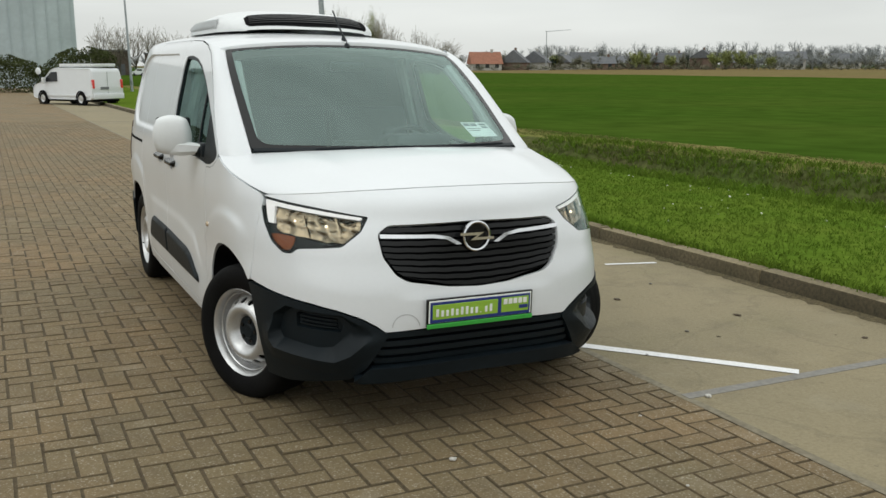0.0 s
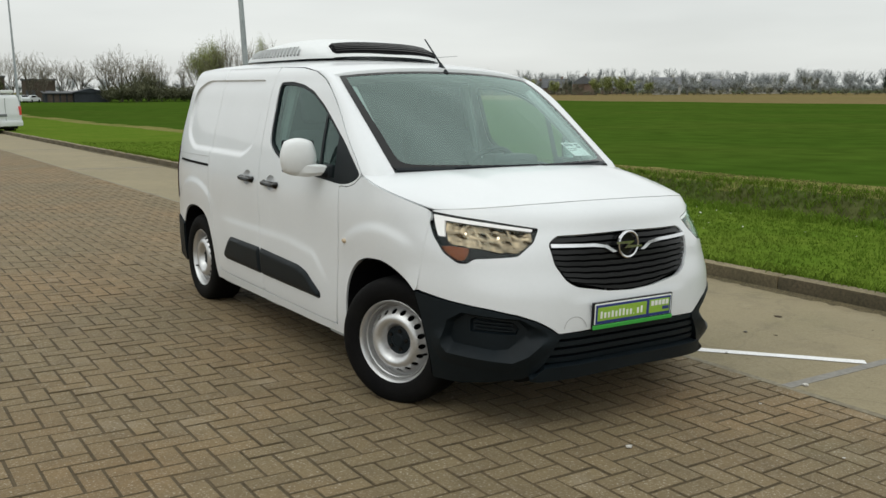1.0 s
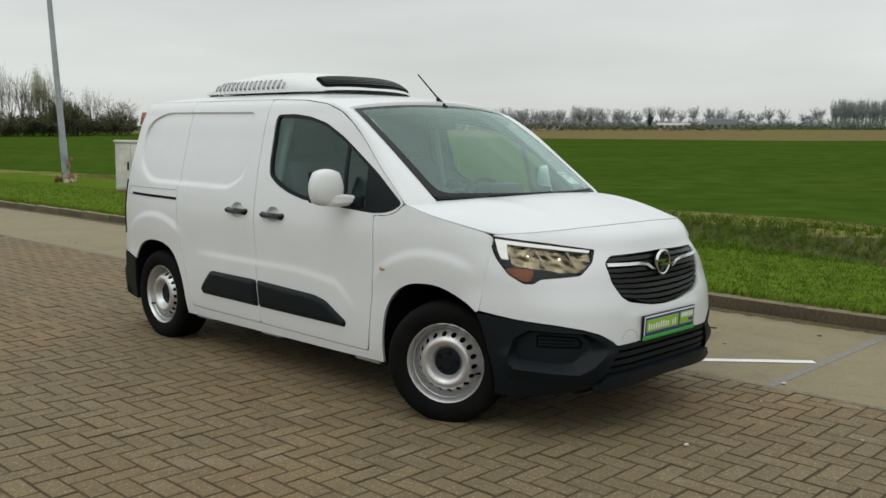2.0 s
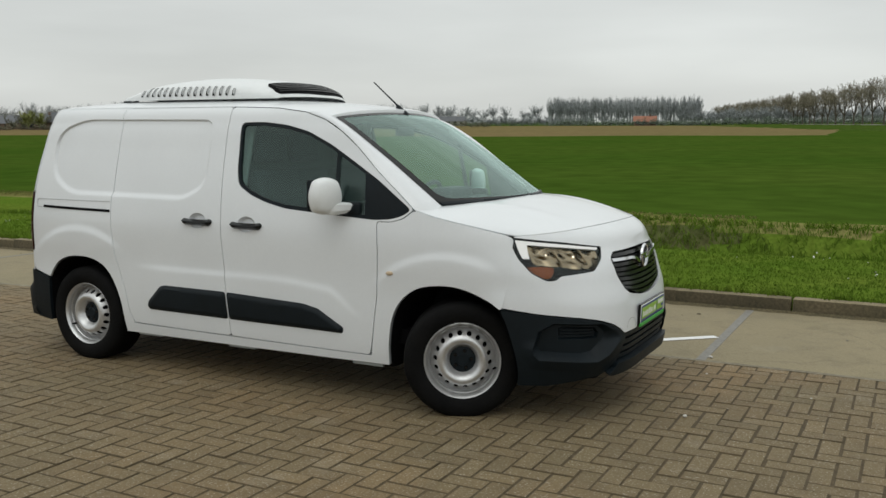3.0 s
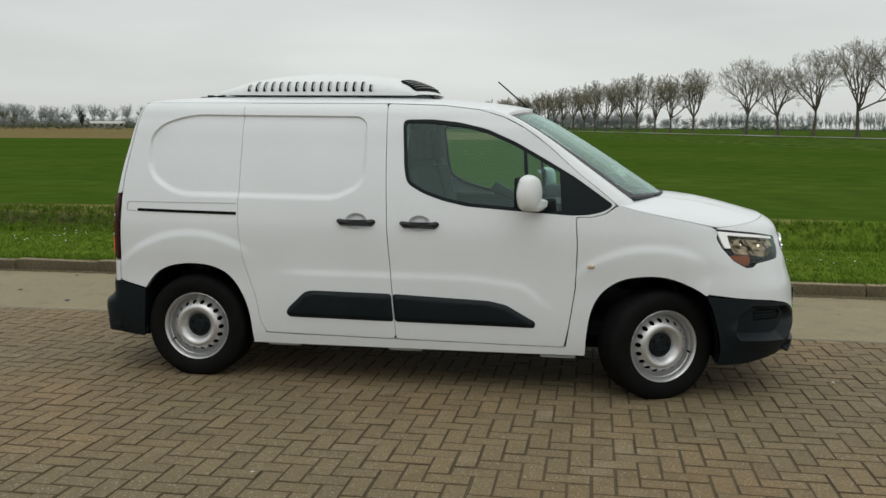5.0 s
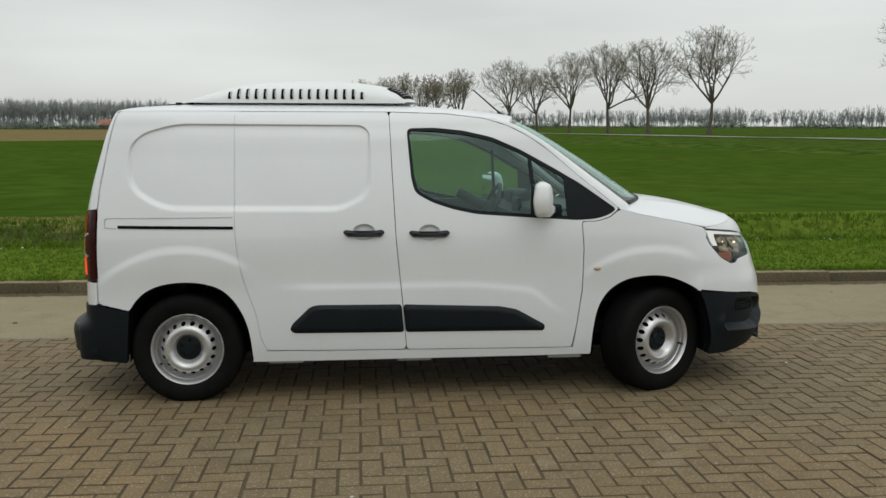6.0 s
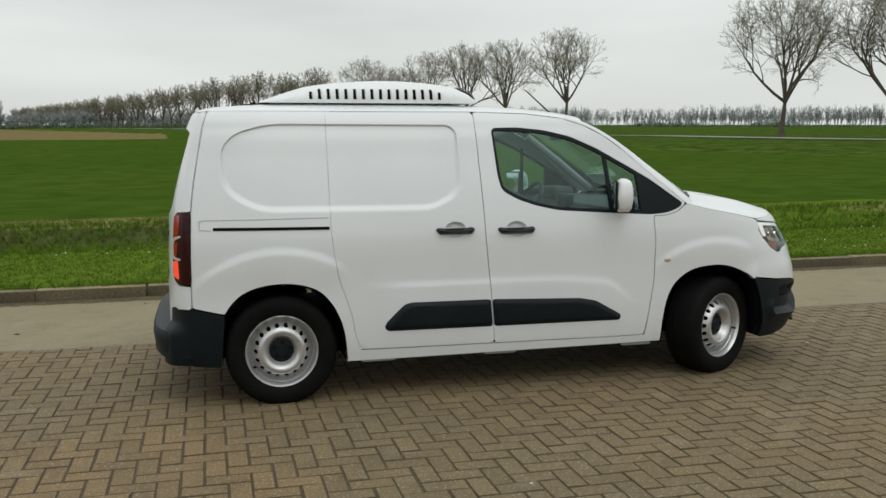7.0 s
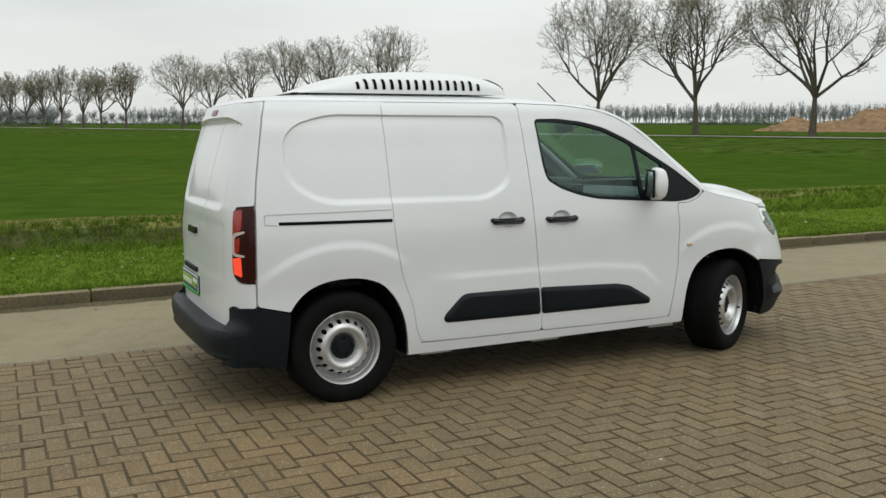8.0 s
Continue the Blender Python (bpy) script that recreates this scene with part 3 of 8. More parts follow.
def build_litter():
    """Small stones and dead leaves on the concrete and the pavers."""
    rng = np.random.default_rng(12)
    stone = material("small_stone", (0.16, 0.15, 0.13), 0.9, grain=0.3, grain_scale=60)
    leaf = material("dead_leaf", (0.055, 0.038, 0.020), 0.9, grain=0.3, grain_scale=40)
    pale = material("pale_pebble", (0.52, 0.50, 0.46), 0.8, grain=0.2, grain_scale=60)
    spots = [(2.42, -2.6, 0.030, 1), (1.95, -1.95, 0.026, 1), (2.75, -3.3, 0.022, 1), (1.7, 1.9, 0.024, 1), (1.95, 3.1, 0.026, 1), (1.45, 2.3, 0.020, 0), (2.3, -0.2, 0.020, 0), (-0.28, -3.86, 0.016, 2), (1.17, -3.71, 0.018, 2)]
    spots += [(float(rng.uniform(1.2, 3.05)), float(rng.uniform(-6, 8)), float(rng.uniform(0.007, 0.016)), int(rng.integers(0, 2))) for _ in range(26)]
    spots += [(float(rng.uniform(-5, 1.0)), float(rng.uniform(-5, 5)), float(rng.uniform(0.004, 0.009)), int(rng.integers(0, 3))) for _ in range(40)]
    for x, y, r, k in spots:
        bm = bmesh.new()
        bmesh.ops.create_icosphere(bm, subdivisions=1, radius=r)
        for v in bm.verts:
            v.co = Vector((v.co.x * rng.uniform(0.8, 1.5), v.co.y * rng.uniform(0.6, 1.1), v.co.z * (0.18 if k == 1 else 0.5)))
        bmesh.ops.rotate(bm, verts=bm.verts, matrix=Matrix.Rotation(float(rng.uniform(0, 3)), 3, "Z"))
        low = min(v.co.z for v in bm.verts)
        bmesh.ops.translate(bm, verts=bm.verts, vec=(x, y, float(gz(x, y)) - low - 0.001))
        nm, lab, mt = (("pebble", "small grey stone lying on the paving", stone), ("dead_leaf", "small curled brown leaf lying on the paving", leaf), ("pebble", "small pale stone lying on the paving", pale))[k]
        tagged(part(nm, bm, mt, smooth=False), lab, "litter", "litter on the paving")


build_litter()

# ---- the delivery van: local frame, nose along -y, rear axle at y = 0, road at z = 0 ----
van = thing("delivery_van", pose(-0.016, 0, -0.0163, 0, math.degrees(math.atan(0.02)), 0), "white refrigerated panel van with black bumpers and a roof cooling unit", "van")
CORE = (0, -1.4, 0.8)
ZW = [0.2, 0.3, 0.45, 0.7, 0.95, 1.02, 1.2, 1.4, 1.565, 1.66, 1.70]
WW = [0.835, 0.855, 0.868, 0.872, 0.872, 0.864, 0.833, 0.785, 0.738, 0.69, 0.64]
ZL = [0.2, 0.29, 0.45, 0.58, 0.75, 0.9, 1.0, 1.04]
YL = [0.90, 0.955, 0.975, 0.97, 0.945, 0.915, 0.860, 0.79]
ZP = [0.2, 0.45, 0.6, 0.76, 0.9, 1.0, 1.04]
YP = [3.7, 3.7, 3.6, 3.5, 2.5, 2.2, 2.15]          # how square the nose is at each height
PN, PM = 2.15, 2.45
_th = np.linspace(0, math.pi / 2, 1500)
_rx = 0.872 * np.sin(_th) ** (2 / PN)
_ry = -2.6 - 0.945 * np.cos(_th) ** (2 / PM)
_arc = np.r_[0, np.cumsum(np.hypot(np.diff(_rx), np.diff(_ry)))]


def half_width(z):
    return herm(z, ZW, WW)


def rounded_box(y, z, cy, cz, hy, hz, r):
    """Signed distance to a rounded box."""
    a, b = np.abs(y - cy) - hy + r, np.abs(z - cz) - hz + r
    return np.hypot(np.maximum(a, 0), np.maximum(b, 0)) + np.minimum(np.maximum(a, b), 0) - r


RECESS = [(0.315, 1.47), (0.24, 1.545), (0.06, 1.598), (-1.0, 1.592), (-1.045, 1.555), (-1.045, 1.24), (-1.01, 1.18), (-0.88, 1.112), (0.12, 1.118), (0.315, 1.235)]


def side(y, z, relief=True):
    """Half width of the body at a place along it and a height."""
    y, z = np.asarray(y, float), np.asarray(z, float)
    w = half_width(z) - 0.022 * (np.maximum(y, 0) / 0.37) ** 2
    g = np.clip((-2.6 - y) / herm(z, ZL, YL), 0, 0.9999)
    w = w * (1 - g**PM) ** (1 / herm(z, ZP, YP))
    w = w + 0.012 * step01(-z, -0.735, -0.615) * step01(-y, 2.88, 3.05)
    if relief:
        poly = roundpoly(RECESS, 0.10)
        d = np.where(within(y.ravel(), z.ravel(), poly), -1.0, 1.0) * clearance(y.ravel(), z.ravel(), poly)
        soft = step01(-z, -1.46, -1.20)          # the lower edge of the recess is softer than the upper
        w = w - 0.016 * step01(-d.reshape(y.shape), -0.004 - 0.010 * soft, 0.006 + 0.014 * soft)
        # haunches over the wheels
        for cy, top in ((0.02, 0.605), (-2.72, 0.585)):
            r = np.hypot((y - cy) * 0.93, z - 0.30)
            fade = step01(z, 0.60, 0.80) * step01(y, -3.04, -2.88) * (step01(y, -0.42, -0.24) if cy > -1 else 1.0)
            w = w + 0.011 * step01(-r, -top - 0.012, -top + 0.044) * fade
        # swage above the rubbing strip
        line = 0.685 - 0.03 * step01(-y, 1.6, 2.0) - 0.14 * step01(-y, 1.95, 2.2)
        w = w + 0.007 * step01(line - z, -0.010, 0.040) * step01(y, -2.25, -2.0) * step01(-y, 0.42, 0.75)
    return w


def on_side(off=0.0, relief=True):
    return lambda y, z: np.c_[-(side(y, z, relief) + off), y, z]


def nose_at(y, z):
    """Distance round the nose, in its own measure, of a place along the van at a height."""
    g = (-2.6 - y) / float(herm(z, ZL, YL))
    u = (1 - g**PM) ** (1 / float(herm(z, ZP, YP)))
    return float(np.interp(0.872 * u, _rx, _arc))


def on_nose(off=0.0, bulge=None):
    """The nose: a runs round it from the middle, z is the height."""
    def fn(a, z):
        a, z = np.asarray(a, float), np.asarray(z, float)
        t = np.interp(np.abs(a), _arc, _th)
        L, w = herm(z, ZL, YL), half_width(z)
        k = off if bulge is None else off + bulge(a, z)
        k = k + step01(-z, -0.755, -0.615) * (0.006 + 0.012 * step01(np.abs(a), 0.15, 0.5) - 0.010 * step01(np.abs(a), 0.68, 0.98))
        nx = np.sin(t) ** (2 / PN)
        ny = np.maximum(1 - nx ** herm(z, ZP, YP), 0) ** (1 / PM)
        ex, ey = np.sin(t), np.cos(t)
        return np.c_[np.sign(a) * (w * nx + k * ex), -2.6 - L * ny - k * ey, z]
    return fn


# outlines on the side, as (y, z)
SEAM_MID = [(-1.162, 1.672), (-1.174, 1.349), (-1.195, 0.923), (-1.228, 0.588), (-1.252, 0.29)]
SEAM_SLIDE = [(-0.272, 1.672), (-0.275, 1.32), (-0.277, 1.003), (-0.289, 0.875), (-0.318, 0.712), (-0.388, 0.513), (-0.414, 0.36), (-0.45, 0.296)]
SEAM_FRONT = [(-2.285, 1.034), (-2.297, 0.869), (-2.291, 0.628), (-2.262, 0.419), (-2.236, 0.283)]
DOOR_TOP = [(-1.162, 1.672), (-1.50, 1.662), (-1.72, 1.636), (-1.86, 1.594), (-1.99, 1.527), (-2.111, 1.440), (-2.28, 1.294), (-2.41, 1.192), (-2.512, 1.108)]
WINDOW = [(-1.262, 1.577), (-1.43, 1.580), (-1.60, 1.563), (-1.765, 1.525), (-1.935, 1.451), (-2.106, 1.356), (-2.277, 1.257), (-2.496, 1.104), (-2.448, 1.071), (-2.375, 1.049), (-2.267, 1.041), (-1.915, 1.062), (-1.66, 1.080), (-1.52, 1.110), (-1.402, 1.150), (-1.305, 1.205), (-1.284, 1.29)]
ARCH_REAR = [(0.327, 0.541), (0.285, 0.60), (0.223, 0.654), (0.129, 0.691), (0.0, 0.704), (-0.121, 0.688), (-0.215, 0.643), (-0.292, 0.549), (-0.344, 0.415), (-0.367, 0.228)]
ARCH_FRONT = [(-2.354, 0.237), (-2.362, 0.38), (-2.39, 0.521), (-2.454, 0.623), (-2.563, 0.690), (-2.715, 0.711), (-2.833, 0.696), (-2.956, 0.646), (-3.019, 0.606)]


def rounded_run(pts, n=5):
    """An open run of points carried through more points on a smooth curve."""
    k = np.arange(len(pts), dtype=float)
    q = np.linspace(0, len(pts) - 1, (len(pts) - 1) * n + 1)
    return list(zip(herm(q, k, [p[0] for p in pts]).tolist(), herm(q, k, [p[1] for p in pts]).tolist()))


ARCH_REAR = rounded_run(ARCH_REAR)
ARCH_FRONT = rounded_run(ARCH_FRONT)
LAMP = [(0.991, 0.982), (0.701, 0.953), (0.464, 0.921), (0.509, 0.863), (0.606, 0.803), (0.817, 0.785), (0.855, 0.762), (0.903, 0.760), (0.962, 0.80), (0.986, 0.868)]
GRILLE = [(-0.444, 0.856), (-0.391, 0.890), (0.000, 0.897), (0.391, 0.890), (0.444, 0.856), (0.434, 0.765), (0.381, 0.692), (0.329, 0.664), (0.140, 0.632), (0.000, 0.624), (-0.140, 0.632), (-0.329, 0.664), (-0.381, 0.692), (-0.434, 0.765)]
GAP = 0.0035


def shrink(pts, d):
    """An outline drawn in by d."""
    q = np.asarray(pts, float)
    prev, nxt = q - np.roll(q, 1, 0), np.roll(q, -1, 0) - q
    area = 0.5 * np.sum(q[:, 0] * np.roll(q[:, 1], -1) - np.roll(q[:, 0], -1) * q[:, 1])
    s = 1 if area > 0 else -1

    def nrm(v):
        n = np.c_[-v[:, 1], v[:, 0]] * s
        return n / np.maximum(np.linalg.norm(n, axis=1, keepdims=True), 1e-9)

    n = nrm(prev) + nrm(nxt)
    n /= np.maximum(np.linalg.norm(n, axis=1, keepdims=True), 1e-9)
    return [tuple(p) for p in q + n * d]


def wobbly(pts, r=0.03):
    return roundpoly(pts, r, 4)


def both(name, outline, fn, mat, parent, label="", **k):
    """The same panel on both sides of the van; returns the near one and the far one."""
    obs = []
    for m in (False, True):
        obs.append(part(name, patch(outline, fn, mirror=m, out=CORE, **k), mat, parent, label))
    return obs


def handle_cup(yc, zc, grow=0.0):
    """Outline of the finger hollow behind a door handle."""
    return [(yc + (0.066 + grow) * math.cos(t), zc + (0.047 + grow) * math.sin(t)) for t in np.linspace(0, 2 * math.pi, 32, endpoint=False)]


CUPS = {"sliding_door": (-1.009, 0.982), "front_door": (-1.387, 0.976)}


def recess_lines():
    """The outer and inner edge of the pressed recess, nearer together above than below."""
    q = roundpoly(RECESS, 0.10)
    soft = step01(-np.array([p[1] for p in q]), -1.46, -1.20)[:, None]
    return [shrink(q, -0.004 - 0.010 * soft), shrink(q, 0.001 + 0.002 * soft), shrink(q, 0.006 + 0.014 * soft)]


def build_body():
    quarter = [(0.381, 1.672), (0.403, 1.608), (0.441, 1.418), (0.473, 1.23), (0.487, 1.10), (0.495, 0.88), (0.497, 0.58)] + ARCH_REAR + [(-0.40, 0.232)] + [(y + GAP * 0.8, z) for y, z in SEAM_SLIDE[::-1]]
    slide = shrink(SEAM_SLIDE + SEAM_MID[::-1], GAP * 0.7)
    front_door = SEAM_MID[::-1] + DOOR_TOP[1:] + [(-2.45, 1.056), (-2.375, 1.034)] + SEAM_FRONT
    window = wobbly(WINDOW, 0.035)
    fender = [(-2.2885, 1.032), (-2.3005, 0.869), (-2.2945, 0.628), (-2.2655, 0.419), (-2.2395, 0.24)] + ARCH_FRONT + [(-3.035, 0.62), (-3.055, 0.80), (-3.068, 0.972), (-3.03, 0.990), (-2.90, 1.018), (-2.634, 1.069), (-2.515, 1.101), (-2.455, 1.0545), (-2.375, 1.0325)]
    sill = [(-0.36, 0.228), (-2.352, 0.236), (-2.352, 0.276), (-2.24, 0.278), (-1.25, 0.284), (-0.42, 0.290)]
    for nm, ol, hl, lab in (("side_panel", wobbly(quarter, 0.02), (), ""), ("sliding_door", wobbly(slide, 0.03), (handle_cup(*CUPS["sliding_door"]),), ""),
                            ("front_door", wobbly(shrink(front_door, GAP * 0.6), 0.02), (window, handle_cup(*CUPS["front_door"])), ""), ("front_wing", wobbly(fender, 0.02), (), ""), ("sill", sill, (), "")):
        near, far = both(nm, ol, on_side(), M_PAINT, van, lab, holes=hl, creases=recess_lines() if nm in ("side_panel", "sliding_door") else (), step=0.009 if nm in ("side_panel", "sliding_door") else (0.014 if nm != "sill" else 0.03), thick=0.03)
        made[nm] = (near, far)
    # painted flange behind the shut line of the sliding door, and under the roof edge
    flange = [(y - 0.02, z) for y, z in SEAM_SLIDE] + [(y + 0.02, z) for y, z in SEAM_SLIDE[::-1]]
    eaves = [(0.378, 1.650), (-0.305, 1.650), (-0.305, 1.676), (0.378, 1.676)]
    gutter = [(-0.305, 1.650), (-1.155, 1.650), (-1.155, 1.676), (-0.305, 1.676)]
    for m in (False, True):
        part("door_flange", patch(flange, on_side(-0.006), step=0.01, thick=0, mirror=m, out=CORE), M_PAINT, made["side_panel"][int(m)])
        part("roof_gutter", patch(gutter, on_side(-0.008, False), step=0.03, thick=0, mirror=m, out=CORE), M_INNER, made["side_panel"][int(m)])
        part("roof_flange", patch(eaves, on_side(-0.008, False), step=0.03, thick=0, mirror=m, out=CORE), M_PAINT, made["side_panel"][int(m)])


made = {}
build_body()


def cross_roof(y):
    """Seam height, seam half width and middle height of the roof at y."""
    zs = float(np.interp(-y, [-p[0] for p in DOOR_TOP], [p[1] for p in DOOR_TOP])) if y < -1.162 else 1.672
    zs += 0.002
    zc = float(herm(-y, [-0.386, -0.34, -0.22, 0.0, 0.6, 1.2, 1.5, 1.75, 1.93, 2.0], [1.688, 1.704, 1.722, 1.735, 1.742, 1.732, 1.715, 1.687, 1.652, 1.636]))
    return zs, float(side(y, zs, False)) - 0.004, zc


def build_roof():
    rows = []
    for y in np.r_[np.linspace(0.386, 0.2, 10), np.linspace(0.15, -1.5, 34), np.linspace(-1.53, -1.86, 12)]:
        zs, w, zc = cross_roof(y)
        row = []
        for u in np.linspace(-1, 1, 41):
            x = math.sin(u * math.pi / 2)
            row.append((x * w, y - 0.11 * (1 - x * x) * step01(-y, 1.3, 1.86) + 0.058 * (1 - x**4) * step01(y, 0.15, 0.386), zs + (zc - zs) * max(0.0, 1 - abs(x) ** 2.3) ** 0.62))
        rows.append(row)
    # the rear edge turns down to the tops of the doors
    lip = [(x, y + 0.012 * (1 - (x / 0.66) ** 8 if abs(x) < 0.66 else 0), 1.6725 + 0.35 * (z - 1.6725)) for x, y, z in rows[0]]
    low = [(x, y + 0.018 * (1 - (x / 0.66) ** 8 if abs(x) < 0.66 else 0), 1.6705) for x, y, z in rows[0]]
    bm = face_away(strip([low, lip] + rows), CORE)
    part("roof", bm, M_PAINT, van)


# windscreen edge: from its lower corner to its upper corner
WS_EDGE = [(-0.715, -2.60, 1.128), (-0.708, -2.44, 1.245), (-0.700, -2.28, 1.360), (-0.688, -2.12, 1.468), (-0.672, -1.98, 1.556), (-0.655, -1.885, 1.606)]


def ws_edge(s):
    q = np.asarray(WS_EDGE)
    k = np.linspace(0, 1, len(q))
    return np.array([float(herm(s, k, q[:, n])) for n in range(3)])


def ws_point(s, u, off=0.0):
    """A point of the windscreen: s up it, u across it from -1 to 1."""
    e = ws_edge(s)
    bow = 0.215 + (0.09 - 0.215) * s
    c = 1 - abs(u) ** 2.3
    return np.array([u * abs(e[0]), e[1] - bow * c - off * 0.55, e[2] + (0.012 + 0.026 * s) * c + off * 0.8])


def on_ws(off=0.0):
    return lambda u, s: np.array([ws_point(float(b), float(a), off) for a, b in zip(u, s)])


def build_pillars():
    """A-pillars between the door tops and the windscreen, and the header over it."""
    q = np.asarray(DOOR_TOP[2:])
    k = np.linspace(0, 1, len(q))
    for sgn in (1, -1):
        rows = []
        for s in np.r_[-0.10, np.linspace(0, 1, 30)]:
            y, z = float(herm(1 - max(s, 0), k, q[:, 0])), float(herm(1 - max(s, 0), k, q[:, 1]))
            a = np.array([-(float(side(y, z, False)) - 0.003), y, z + 0.001])
            b = ws_edge(max(s, 0))
            if s < 0:                     # foot, tucked under the bonnet
                a, b = a + np.array((0.012, -0.07, -0.075)), b + np.array((0.0, -0.07, -0.075))
            row = []
            for t in np.linspace(0, 1, 9):
                p = a + (b - a) * t
                lift = 0.020 * 4 * t * (1 - t)
                row.append(((p[0] - lift * 0.7) * sgn, p[1] - lift * 0.3, p[2] + lift * 0.7))
            rows.append(row)
        part("windscreen_pillar", face_away(strip(rows), (0, -1.7, 0.9)), M_PAINT, van)
    rows = []
    for t in np.linspace(0, 1, 8):
        row = []
        for u in np.linspace(-1, 1, 41):
            x = math.sin(u * math.pi / 2)
            zs, w, zc = cross_roof(-1.86)
            a = np.array([x * w, -1.86 - 0.11 * (1 - x * x), zs + (zc - zs) * max(0.0, 1 - abs(x) ** 2.3) ** 0.62])
            b = ws_point(1.0, x)
            p = a + (b - a) * t
            row.append((p[0], p[1], p[2] + 0.006 * 4 * t * (1 - t)))
        rows.append(row)
    part("roof_header", face_away(strip(rows), CORE), M_PAINT, van)


def build_windscreen():
    edge = roundpoly([(-1, 0.0), (1, 0.0), (1, 1.0), (-1, 1.0)], [0.05, 0.05, 0.02, 0.02], 3)
    clear = roundpoly([(-0.945, 0.045), (-0.3, 0.022), (0.3, 0.022), (0.945, 0.045), (0.955, 0.955), (-0.955, 0.955)], [0.08, 0.3, 0.3, 0.08, 0.04, 0.04], 4)
    ws = part("windscreen", patch(clear, on_ws(0.002), step=0.06, thick=0.004, out=CORE), M_WSGLASS, van, "tinted windscreen")
    ws.visible_shadow = False
    part("screen_border", patch(edge, on_ws(0.003), step=0.05, holes=(clear,), thick=0.012, out=CORE), M_GLOSSBLACK, van, "black screen border")
    bm = patch(roundpoly([(-0.985, -0.055), (0.985, -0.055), (0.985, 0.02), (-0.985, 0.02)], 0.01), on_ws(0.004), step=0.05, thick=0.01, out=CORE)
    part("scuttle", bm, M_BLACK, van, "black plastic scuttle below the windscreen")
    for u0, u1, s1 in ((-0.62, 0.05, 0.055), (0.1, 0.86, 0.06)):
        bm = bmesh.new()
        pts = [ws_point(0.004 + (s1 - 0.045) * t, u0 + (u1 - u0) * t, 0.006) for t in np.linspace(0, 1, 10)]
        tube(bm, pts, [0.006] * 9 + [0.004], 6)
        part("wiper", bm, M_BLACK, van, "black wiper arm")


def bonnet_edge(k):
    """Side edge of the bonnet, from the windscreen (0) to the lamp (1)."""
    y = float(herm(k, [0, 0.25, 0.6, 1], [-2.522, -2.66, -2.88, -3.072]))
    z = float(np.interp(-y, [2.522, 2.634, 2.90, 3.03, 3.072], [1.105, 1.076, 1.024, 0.996, 0.988]))
    return y, z


def bonnet_front(x):
    a = float(np.interp(abs(x), _rx, _arc))
    z = float(herm(a, [0, 0.2, 0.45, 0.7, 0.9, 1.0], [1.033, 1.031, 1.022, 1.006, 0.992, 0.986]))
    p = on_nose(0.0)(np.array([a]), np.array([z]))[0]
    return p, a, z


def bonnet_point(k, u):
    """k from the windscreen to the nose, u from the middle (0) to the edge (1)."""
    # rear curve
    e0y, e0z = bonnet_edge(0)
    e0 = np.array([float(side(e0y, e0z, False)) - 0.004, e0y, e0z])
    rear = np.array([u * e0[0], e0y - 0.265 * (1 - u**2.2), e0z + 0.044 * (1 - u**2.0)])
    pe, ae, ze = bonnet_front(0.792)
    fp, fa, fz = bonnet_front(0.792 * u)
    ey, ez = bonnet_edge(k)
    edge = np.array([float(side(ey, ez, False)) - 0.004, ey, ez])
    # blend the rear and front curves, then correct to the true edge
    p = rear * (1 - k) + fp * k
    q = e0 * (1 - k) + pe * k
    p = p + (edge - q) * u**4
    crown = 0.022 * math.sin(math.pi * min(1, k) ** 0.85) * (1 - u**4) + 0.022 * (k**5) * 0
    ridge = 0.012 * math.exp(-((u - 0.62) / 0.10) ** 2) * math.sin(math.pi * k)
    p[2] += crown + ridge
    return p


def build_bonnet():
    rows = []
    for k in np.r_[np.linspace(0, 0.85, 26), np.linspace(0.88, 1.0, 10)]:
        row = []
        for u in np.linspace(-1, 1, 57):
            x = math.copysign(abs(u) ** 0.92, u)
            p = bonnet_point(float(k), abs(x))
            row.append((math.copysign(p[0], x) if x else 0.0, p[1], p[2]))
        rows.append(row)
    bm = face_away(strip(rows), (0, -3.0, 0.3))
    bmesh.ops.solidify(bm, geom=bm.faces, thickness=0.012)
    part("bonnet", bm, M_PAINT, van)


